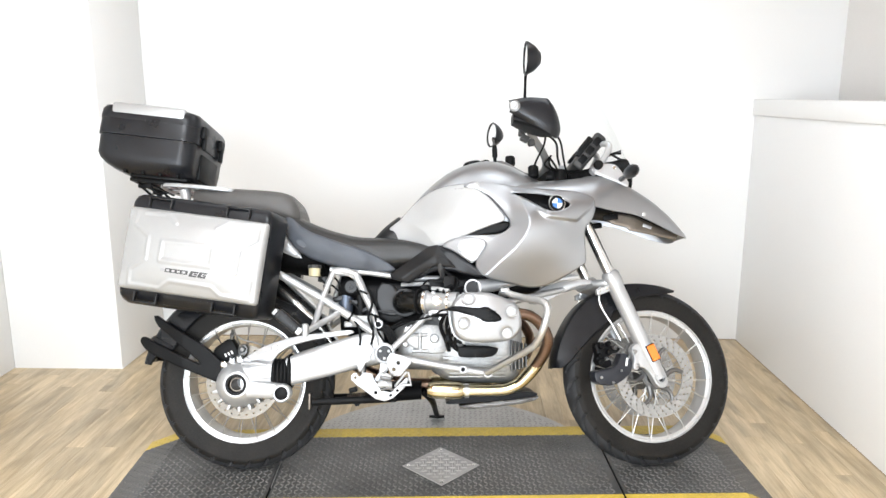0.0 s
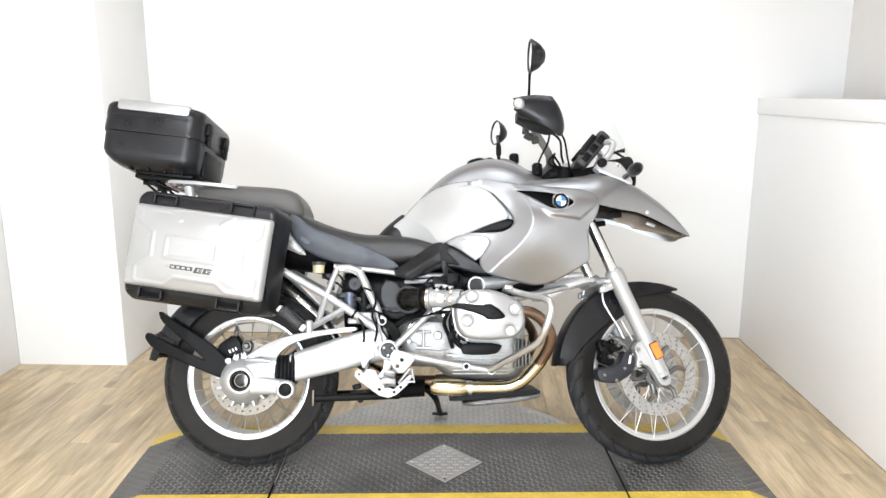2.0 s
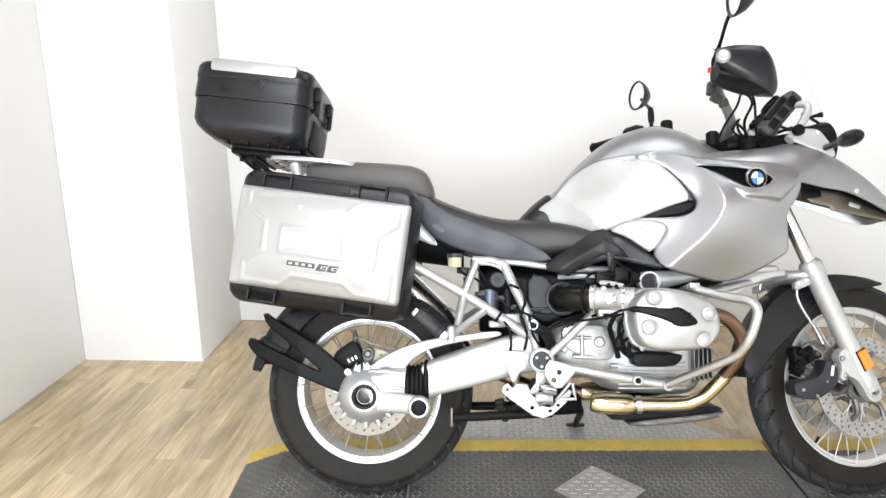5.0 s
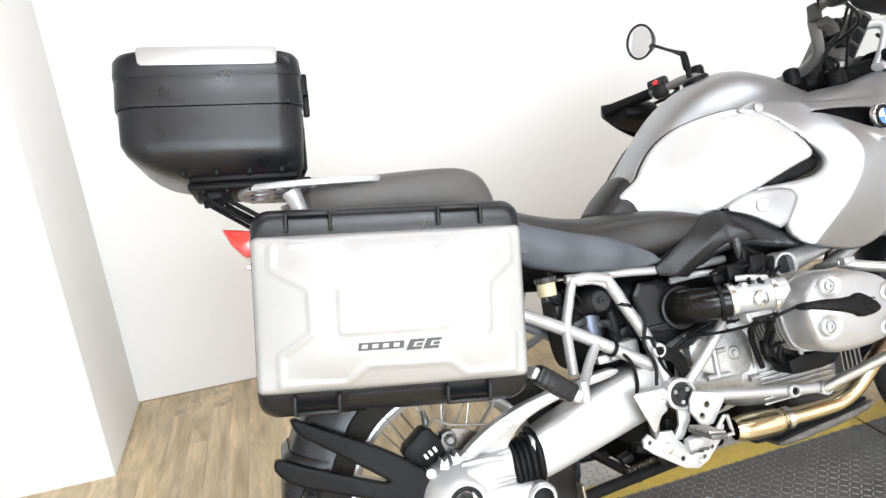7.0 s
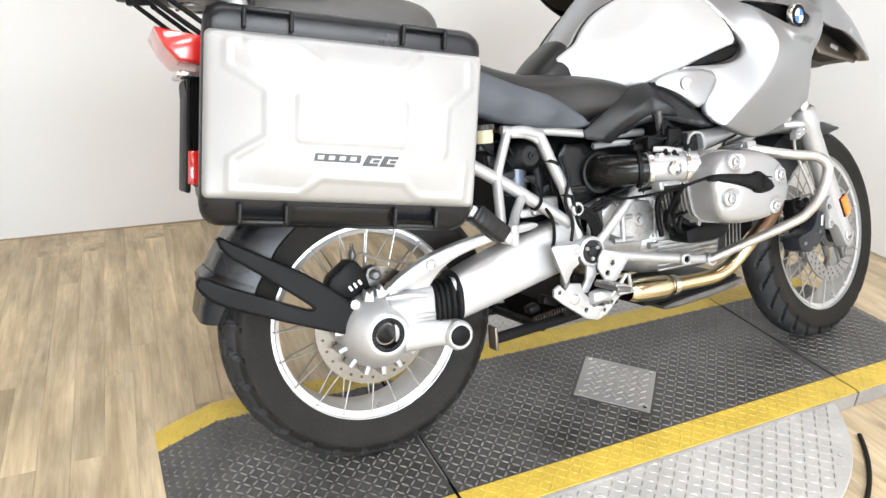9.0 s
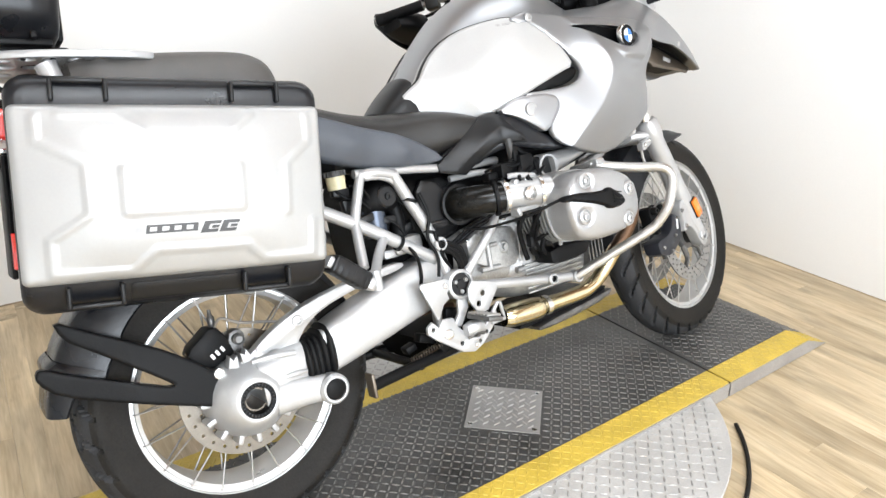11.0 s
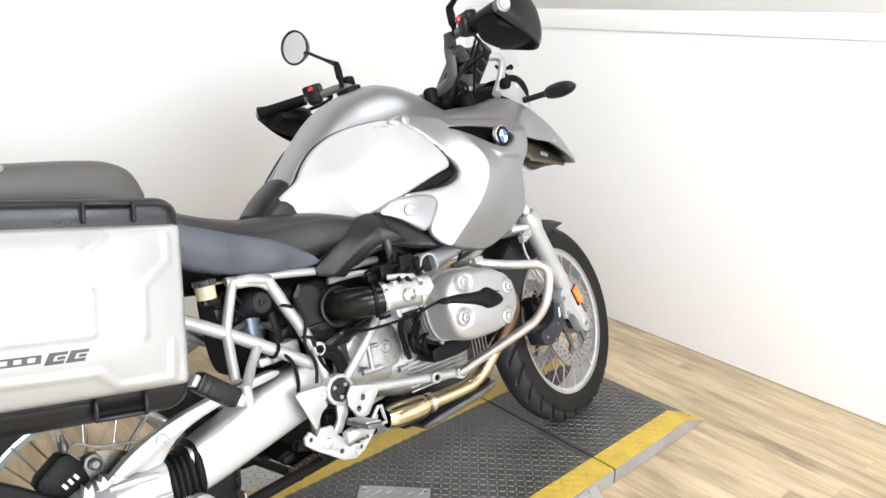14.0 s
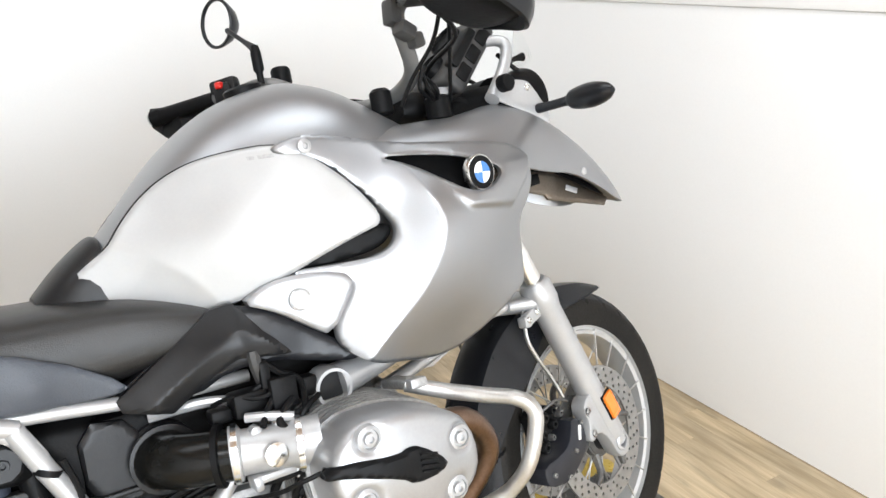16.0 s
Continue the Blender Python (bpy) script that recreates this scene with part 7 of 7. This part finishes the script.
rounded(bm, [(0.132, 0.171, 0.203, 0), (0.140, 0.172, 0.204, 0), (0.205, 0.170, 0.202, 0), (0.228, 0.166, 0.198, 0), (0.238, 0.155, 0.187, 0), (0.241, 0.12, 0.15, 0)])
part("lid", bm, SATIN, case, "black lid", sharp=40)
bm = bmesh.new()
box(bm, (0.002, 0, 0.2265), (0.252, 0.4115, 0.043), 0.010, m=TC)
part("lid_plate", bm, LIDSILVER, case, "light silver plate on the lid")
bm = bmesh.new()
rounded(bm, [(0.190, 0.1712, 0.2032, 0), (0.200, 0.1722, 0.2042, 0), (0.226, 0.1705, 0.2025, 0), (0.238, 0.164, 0.196, 0), (0.2435, 0.150, 0.182, 0), (0.2445, 0.12, 0.15, 0)])
part("lid_frame", bm, SATIN, case, "black lid frame")
bm = bmesh.new()
box(bm, (0.05, 0, -0.002), (0.20, 0.30, 0.012), 0.004, m=TC)
part("under_tray", bm, BLACK, case)
for s in (-1, 1):
    for k in range(4):
        bm = bmesh.new()
        box(bm, (-0.06 + 0.06 * k, s * 0.150, 0.006), (0.010, 0.050, 0.012), 0.003, m=TC)
        part("foot_rib", bm, BLACK, case)
for y in (-0.11, 0.10):
    bm = bmesh.new()
    box(bm, (0.176, y, 0.185), (0.016, 0.05, 0.045), 0.004, m=TC)
    box(bm, (0.180, y, 0.150), (0.012, 0.022, 0.055), 0.003, m=TC)
    part("latch", bm, BLACK, case)
bm = bmesh.new()
box(bm, (0.168, 0.0, 0.060), (0.012, 0.20, 0.10), 0.006, m=TC)
part("front_panel", bm, BLACK, case)
bm = bmesh.new()
box(bm, (0.060, 0, -0.014), (0.235, 0.26, 0.016), 0.005, m=TC)
base = part("base_plate", bm, BLACK, case, "black mounting plate")
for k in range(5):
    bm = bmesh.new()
    box(bm, (-0.03 + 0.045 * k, 0, -0.024), (0.008, 0.25, 0.010), 0.002, m=TC)
    part("rib", bm, BLACK, base)
bm = bmesh.new()
rack = chaikin([(-1.075, -0.06), (-1.05, -0.120), (-0.96, -0.150), (-0.84, -0.158), (-0.785, -0.145), (-0.78, -0.12), (-0.83, -0.115), (-0.88, -0.07), (-0.88, 0.07), (-0.83, 0.115), (-0.78, 0.12), (-0.785, 0.145), (-0.84, 0.158), (-0.96, 0.150), (-1.05, 0.120), (-1.075, 0.06)], 2)
prism(bm, rack, 0.004, 0.018, 0.003, holes=[(x, s * y, r) for s in (-1, 1) for x, y, r in ((-1.030, 0.098, 0.012), (-0.995, 0.115, 0.015), (-0.955, 0.118, 0.015), (-0.915, 0.122, 0.014), (-0.878, 0.130, 0.011), (-1.03, 0.04, 0.022), (-0.975, 0.045, 0.024), (-0.915, 0.05, 0.018))])
carrier = part("luggage_rack", bm, ALLOY, bike, "cast silver luggage rack with grab handles", m=Matrix.Translation((-0.80, 0, 1.005)) @ Matrix.Rotation(radians(6), 4, "Y") @ Matrix.Translation((0.80, 0, 0.0)) @ Matrix.Rotation(radians(90), 4, "X") @ Matrix.Diagonal((1, 1, 1, 1)))
for s in (-1, 1):
    bm = bmesh.new()
    tube(bm, [(-0.965, s * 0.11, 1.02), (-0.955, s * 0.115, 0.98), (-0.945, s * 0.115, 0.93), (-0.94, s * 0.11, 0.89)], [0.02, 0.016, 0.015, 0.018], 12)
    part("rack_post", bm, ALLOY, bike)
    bm = bmesh.new()
    tube(bm, [(-1.140, s * 0.07, 1.062), (-1.132, s * 0.074, 1.038), (-0.95, s * 0.095, 0.885)], 0.0050, 10, smooth=False)
    tube(bm, [(-1.108, s * 0.07, 1.058), (-1.100, s * 0.074, 1.036), (-0.925, s * 0.095, 0.893)], 0.0050, 10, smooth=False)
    box(bm, (-1.122, s * 0.072, 1.048), (0.055, 0.010, 0.022), 0.003)
    part("rack_strut", bm, BLACK, bike)

# muffler on the far side
bm = bmesh.new()
tube(bm, [(-0.425, 0.17, 0.405), (-0.475, 0.175, 0.470), (-0.510, 0.18, 0.515), (-0.525, 0.182, 0.530), (-0.80, 0.20, 0.790), (-0.83, 0.20, 0.815)], [0.026, 0.034, 0.050, 0.057, 0.057, 0.044], 28, smooth=False)
muf = part("muffler", bm, STEEL, bike, "steel muffler on the left side")
bm = bmesh.new()
tube(bm, [(-0.06, 0.12, 0.29), (-0.20, 0.13, 0.30), (-0.33, 0.15, 0.35), (-0.43, 0.16, 0.405)], 0.024, 14)
part("link_pipe", bm, BRONZE, muf)

# ---- handlebar, mirrors, instruments ----
bm = bmesh.new()
clamp = Vector((0.37, 0, 1.105))
def bar_pts(s):
    e = Vector((0.135, -0.45, 1.187) if s < 0 else (0.128, 0.425, 1.190))
    return [tuple(e), (0.215, s * 0.29, 1.198), (0.262, s * 0.20, 1.195), (0.335, s * 0.135, 1.130), (0.365, s * 0.06, 1.108)]
tube(bm, bar_pts(-1) + [tuple(clamp)] + bar_pts(1)[::-1], [0.011, 0.0115, 0.013, 0.014, 0.0145, 0.0145, 0.0145, 0.014, 0.013, 0.0115, 0.011], 16, 5)
bars = part("handlebar", bm, BARGREY, bike, "grey tapered handlebar turned slightly left", m=STEER)
bm = bmesh.new()
hull(bm, [(0.365, 0, 1.075, 0.06, 0.03, 0.02, 3), (0.40, 0, 1.08, 0.075, 0.035, 0.03, 3), (0.44, 0, 1.08, 0.07, 0.03, 0.03, 3), (0.475, 0, 1.07, 0.12, 0.02, 0.03, 3)], 18, 3)
part("bar_clamp", bm, BLACK, bars)
for s in (-1, 1):
    pts = bar_pts(s)
    e, g = Vector(pts[0]), Vector(pts[1])
    d = (g - e).normalized()
    bm = bmesh.new()
    tube(bm, [tuple(e - d * 0.002), tuple(e + d * 0.004), tuple(e + d * 0.125)], [0.018, 0.0172, 0.0165], 16, smooth=False)
    part("grip", bm, BLACK, bars, "black rubber grip")
    bm = bmesh.new()
    q = d.to_track_quat("Z", "Y").to_matrix().to_4x4()
    lathe(bm, [(0.0, -0.028), (0.010, -0.028), (0.0185, -0.024), (0.0185, -0.004), (0.016, 0.0), (0, 0.0)], seg=22, m=Matrix.Translation(e) @ q)
    be = part("bar_end", bm, BARGREY if s < 0 else BLACK, bars, "bar end weight")
    bm = bmesh.new()
    lathe(bm, [(0.0135, -0.0285), (0.0135, -0.0305), (0.0115, -0.0315), (0.0085, -0.0305), (0.007, -0.0295), (0, -0.0295)], seg=20, m=Matrix.Translation(e) @ q)
    part("end_ring", bm, ALLOY, be)
    bm = bmesh.new()
    box(bm, (0, 0, 0), (0.045, 0.05, 0.042), 0.010, m=Matrix.Translation(e + d * 0.155) @ q)
    box(bm, (0.0, 0.02, 0.0), (0.03, 0.03, 0.06), 0.008, m=Matrix.Translation(e + d * 0.155) @ q)
    sw = part("switch_block", bm, DARKGREY, bars, "dark grey switch block")
    bm = bmesh.new()
    box(bm, (0, 0, 0), (0.022, 0.014, 0.016), 0.004, m=Matrix.Translation(e + d * 0.165 + Vector((-0.022, 0, 0.018))) @ q)
    part("switch", bm, RED, sw, "red switch")
    bm = bmesh.new()
    p0 = e + d * 0.175
    tube(bm, [tuple(p0 + Vector((0.01, 0, 0.0))), tuple(p0 + Vector((0.04, 0, -0.004))), tuple(p0 + Vector((0.06, s * 0.05, -0.012))), tuple(p0 + Vector((0.05, s * 0.15, -0.012)))], [0.009, 0.008, 0.006, 0.005], 10)
    part("lever", bm, BLACK, bars, "black hand lever")
    # hand guard, from the bar end forwards and in
    bm = bmesh.new()
    rows = []
    stations = curve([(0.196, -0.490, 1.205, 1.246), (0.250, -0.497, 1.172, 1.253), (0.305, -0.494, 1.143, 1.252), (0.330, -0.482, 1.130, 1.250), (0.350, -0.452, 1.128, 1.222), (0.358, -0.40, 1.142, 1.192), (0.355, -0.34, 1.158, 1.185)], 5)
    for px, py, lo, hi in stations:
        row = []
        for lay in (0, 0.005):
            for k in range(9):
                t = k / 8
                bulge = 0.010 * (1 - abs(2 * t - 1) ** 3) - 0.008 * t * t
                w = UNSTEER @ Vector((px + bulge * (1 if px > 0.3 else 0.3) - lay, py - bulge * (1 if py < -0.44 else 0.3) + lay, lo + (hi - lo) * t))
                row.append(bm.verts.new((w.x, w.y * (1 if s < 0 else -1), w.z)))
        rows.append(row)
    for a, b in zip(rows, rows[1:]):
        for k in range(8):
            bm.faces.new((a[k], a[k + 1], b[k + 1], b[k]))
            bm.faces.new((a[9 + k], b[9 + k], b[10 + k], a[10 + k]))
        for k in (0, 8):
            bm.faces.new((a[k], b[k], b[9 + k], a[9 + k]))
    for row in (rows[0], rows[-1]):
        for k in range(8):
            bm.faces.new((row[k], row[k + 1], row[10 + k], row[9 + k]))
    part("hand_guard", bm, SATIN, bars, "black plastic hand guard")
    bm = bmesh.new()
    hull(bm, [(0.205, -0.44, 1.190, 0.035, 0.02, 0.012, 3), (0.25, -0.43, 1.178, 0.055, 0.04, 0.016, 3), (0.31, -0.43, 1.160, 0.056, 0.065, 0.016, 3), (0.342, -0.43, 1.155, 0.035, 0.05, 0.01, 3)], 18, 3)
    bmesh.ops.transform(bm, matrix=UNSTEER, verts=bm.verts)
    part("guard_inner", mirrored(bm) if s > 0 else bm, BLACK, bars)
    # mirror
    head = Vector(un(0.252, -0.475, 1.388)) if s < 0 else Vector(un(0.218, 0.405, 1.359))
    foot = Vector(un(0.270, -0.262, 1.285)) if s < 0 else Vector(un(0.205, 0.18, 1.251))
    base = foot - Vector((0, 0, 0.07))
    bm = bmesh.new()
    tube(bm, [tuple(base), tuple(base + Vector((0, 0, 0.022))), tuple(base + Vector((0, 0, 0.028))), tuple(foot - Vector((0, 0, 0.01))), tuple(foot + Vector((0, 0, 0.006)))], [0.007, 0.007, 0.011, 0.011, 0.008], 12, smooth=False)
    ms = part("mirror_stem", bm, BLACK, bars, "black mirror stem")
    bm = bmesh.new()
    tube(bm, [tuple(foot), tuple(foot.lerp(head, 0.3)), tuple(foot.lerp(head, 0.7)), tuple(head + Vector((0.02, -s * 0.02, -0.03)))], [0.009, 0.005, 0.0055, 0.008], 10)
    part("mirror_arm", bm, BLACK, ms)
    face = Matrix.Translation(head) @ (Vector((-1, -s * 0.16, 0.02))).to_track_quat("Z", "Y").to_matrix().to_4x4() @ Matrix.Diagonal((1.0, 1.0, 1, 1))
    bm = bmesh.new()
    lathe(bm, [(0.0, -0.048), (0.020, -0.044), (0.040, -0.026), (0.053, -0.004), (0.0555, 0.004), (0.054, 0.006), (0.049, 0.005), (0.048, 0.0), (0, 0.0)], seg=36, m=face)
    mh = part("mirror_shell", bm, SATIN, ms, "round black mirror shell")
    bm = bmesh.new()
    lathe(bm, [(0.0, 0.0005), (0.048, 0.0005), (0.048, 0.002), (0.0, 0.002)], seg=36, m=face)
    part("mirror_glass", bm, MIRROR, ms, "mirror glass")
    bm = bmesh.new()
    tube(bm, [tuple(e + d * 0.16 + Vector((0.02, 0, -0.02))), tuple(e + d * 0.22 + Vector((0.10, 0, -0.05))), (0.40, s * 0.10, 1.13), (0.44, s * 0.06, 1.05)], 0.0042, 8)
    part("cable", bm, BLACK, bars, "black control cable")
bm = bmesh.new()
lathe(bm, [(0.019, -0.02), (0.021, -0.015), (0.021, 0.012), (0.017, 0.018), (0, 0.018)], un(0.275, 0.235, 1.205), "z", 18)
part("fluid_reservoir", bm, BLACK, bars, "small black fluid reservoir")
for c, sz, an in (((0.268, -0.272, 1.172), (0.030, 0.028, 0.022), 25), ((0.292, -0.262, 1.160), (0.024, 0.022, 0.024), -10), ((0.262, -0.252, 1.205), (0.022, 0.026, 0.040), 8)):
    bm = bmesh.new()
    box(bm, (0, 0, 0), sz, 0.005, m=Matrix.Translation(un(*c)) @ Matrix.Rotation(radians(an), 4, "Y"))
    part("lever_clamp", bm, DASHGREY, bars, "dark grey lever clamp")
bm = bmesh.new()
tube(bm, [(0.30, -0.26, 1.185), (0.305, -0.225, 1.145), (0.290, -0.18, 1.100), (0.280, -0.15, 1.060)], 0.0036, 8)
part("cable", bm, BLACK, bars)
bm = bmesh.new()
tube(bm, [(0.335, -0.245, 1.185), (0.375, -0.20, 1.165), (0.40, -0.16, 1.11), (0.42, -0.13, 1.07)], 0.0038, 8)
part("brake_line", bm, BLACK, bars)
for x, y, z, r in ((0.315, -0.06, 1.095, 0.020), (0.40, -0.115, 1.068, 0.024), (0.43, -0.05, 1.085, 0.028), (0.315, 0.06, 1.095, 0.020)):
    bm = bmesh.new()
    lathe(bm, [(r * 0.8, -0.03), (r, -0.026), (r, 0.012), (r * 0.7, 0.018), (0, 0.018)], (x, y, z), "z", 16)
    part("cap", bm, BLACK, bars)
bm = bmesh.new()
box(bm, (0.405, -0.13, 1.09), (0.028, 0.012, 0.014), 0.003)
part("plug", bm, PRINTPALE, bars)
for k in range(3):
    bm = bmesh.new()
    tube(bm, [(0.36, -0.14 + 0.01 * k, 1.13), (0.33 + 0.02 * k, -0.15, 1.09), (0.40, -0.12, 1.075), (0.48, -0.10, 1.09)], 0.004, 8)
    part("cable", bm, BLACK, bars)

bm = bmesh.new()
box(bm, (0, 0, -0.012), (0.165, 0.165, 0.05), 0.014, segs=3)
dash = part("instrument_panel", bm, DASHGREY, bike, "dark grey instrument panel box", m=Matrix.Translation((0.530, 0.0, 1.180)) @ Matrix.Rotation(radians(-50), 4, "Y"))
for dx, dy, r in ((0.035, 0.0, 0.036), (-0.035, 0.0, 0.030)):
    bm = bmesh.new()
    lathe(bm, [(r, 0.0), (r, 0.022), (r * 0.9, 0.026), (r * 0.85, 0.018), (0, 0.018)], (dx, dy, 0), "z", 28)
    part("dial", bm, BLACK, dash)
bm = bmesh.new()
box(bm, (0.0, -0.07, 0.012), (0.09, 0.03, 0.02), 0.005)
part("display", bm, BLACK, dash)
bm = bmesh.new()
hull(bm, [(0.46, 0, 1.05, 0.10, 0.04, 0.05, 3), (0.53, 0, 1.06, 0.115, 0.05, 0.06, 3), (0.60, 0, 1.07, 0.11, 0.05, 0.06, 3)], 20, 4)
part("cockpit_inner", bm, DEEP, bike, "black inner cockpit")
# screen brackets, head lamp and turn signals
both("screen_bracket", lambda bm: panel(bm, chaikin([(0.530, 1.078), (0.550, 1.100), (0.568, 1.112), (0.614, 1.110), (0.630, 1.100), (0.668, 1.045), (0.668, 1.022), (0.640, 1.030), (0.590, 1.055)], 1), lambda x, z: -0.140 + 0 * x, 0.006, 0.005, 0.002), ALLOY, label="silver screen bracket")
both("screen_arch", lambda bm: tube(bm, [(0.536, -0.128, 1.078), (0.560, -0.120, 1.105), (0.588, -0.112, 1.140), (0.606, -0.106, 1.172), (0.608, -0.098, 1.190), (0.596, -0.086, 1.198), (0.578, -0.066, 1.198)], [0.015, 0.013, 0.012, 0.012, 0.012, 0.011, 0.010], 14), ALLOY, label="bent silver screen tube")
both("screen_clip", lambda bm: tube(bm, [(0.605, -0.105, 1.150), (0.630, -0.100, 1.158), (0.652, -0.10, 1.162)], [0.006, 0.005, 0.009], 8), BLACK)
for dz in (-0.042, 0.002, 0.046):
    bm = bmesh.new()
    box(bm, (dz, -0.0835, -0.012), (0.034, 0.004, 0.026), 0.003)
    part("side_slot", bm, BLACK, dash)
for s in (-1, 1):
    bm = bmesh.new()
    lathe(bm, [(0.017, 0), (0.017, s * 0.016), (0.014, s * 0.02), (0, s * 0.02)], (0.555, s * 0.142, 1.104), "y", 20)
    part("screen_knob", bm, BLACK, bike, "black screen knob")
    bolt(bike, 0.615, -0.140 if s < 0 else 0.145, 1.095, 0.007, STEEL)
    bm = bmesh.new()
    tube(bm, [(0.600, s * 0.085, 1.170), (0.640, s * 0.075, 1.150), (0.675, s * 0.07, 1.130)], 0.005, 8)
    part("screen_strut", bm, DARKGREY, bike)
    bm = bmesh.new()
    lathe(bm, [(0.058, -0.05), (0.060, 0.0), (0.065, 0.03), (0.063, 0.04), (0.058, 0.04), (0.056, 0.02)], seg=30, m=Matrix.Translation((0.645, s * 0.060, 1.078)) @ Vector((1, 0, 0.12)).to_track_quat("Z", "Y").to_matrix().to_4x4())
    lamp = part("head_lamp", bm, BLACK, bike, "round head lamp in a black shell")
    bm = bmesh.new()
    lathe(bm, [(0.0575, 0.02), (0.05, 0.03), (0.03, 0.036), (0, 0.038)], seg=30, m=Matrix.Translation((0.645, s * 0.060, 1.078)) @ Vector((1, 0, 0.12)).to_track_quat("Z", "Y").to_matrix().to_4x4())
    part("lamp_lens", bm, LENS, lamp)
    bm = bmesh.new()
    tube(bm, [(0.640, s * 0.140, 1.052), (0.640, s * 0.175, 1.052), (0.640, s * 0.222, 1.053), (0.640, s * 0.240, 1.053), (0.640, s * 0.282, 1.053), (0.640, s * 0.318, 1.053), (0.640, s * 0.335, 1.053)], [0.010, 0.009, 0.010, 0.019, 0.023, 0.017, 0.006], 14, 4)
    sig = part("turn_signal", bm, SATIN, bike, "dark turn signal on a short stalk")
bm = bmesh.new()
rows = []
for k in range(15):
    t = k / 14
    x, z = 0.690 - 0.155 * t ** 1.0 - 0.03 * t * t, 1.150 + 0.42 * t
    hw = 0.165 * (1 - 0.35 * t ** 2) * (1 if t < 0.85 else math.sqrt(max(0.05, 1 - ((t - 0.85) / 0.16) ** 2)))
    row = []
    for lay in (0, 0.003):
        for j in range(13):
            u = -1 + j / 6
            row.append(bm.verts.new((x - 0.075 * u * u + lay, hw * u, z)))
    rows.append(row)
for a, b in zip(rows, rows[1:]):
    for j in range(12):
        bm.faces.new((a[j], a[j + 1], b[j + 1], b[j]))
        bm.faces.new((a[13 + j], b[13 + j], b[14 + j], a[14 + j]))
    for j in (0, 12):
        bm.faces.new((a[j], b[j], b[13 + j], a[13 + j]))
for row in (rows[0], rows[-1]):
    for j in range(12):
        bm.faces.new((row[j], row[j + 1], row[14 + j], row[13 + j]))
screen = part("wind_screen", bm, GLASS, bike, "clear plastic wind screen")
screen.visible_shadow = False


# ---- floor planks ----
random.seed(11)
PW, PL = 0.0735, 1.22
bm = bmesh.new()
box(bm, (0, 0, 0), (PW - 0.0003, PL - 0.0003, 0.006), 0.0004, segs=1)
plank_mesh = bpy.data.meshes.new("plank")
bm.to_mesh(plank_mesh)
bm.free()
for i in range(int((X1 + 0.06 - X0) / PW) + 1):
    y = YF - random.random() * PL
    while y < YB:
        y0, y1 = max(y, YF), min(y + PL, YB)
        if y1 - y0 > 0.02:
            ob = from_mesh("plank", plank_mesh, WOOD, floor, smooth=False)
            ob.location = (X0 + PW / 2 + i * PW, (y0 + y1) / 2, -0.003)
            ob.scale.y = (y1 - y0) / PL
        y += PL
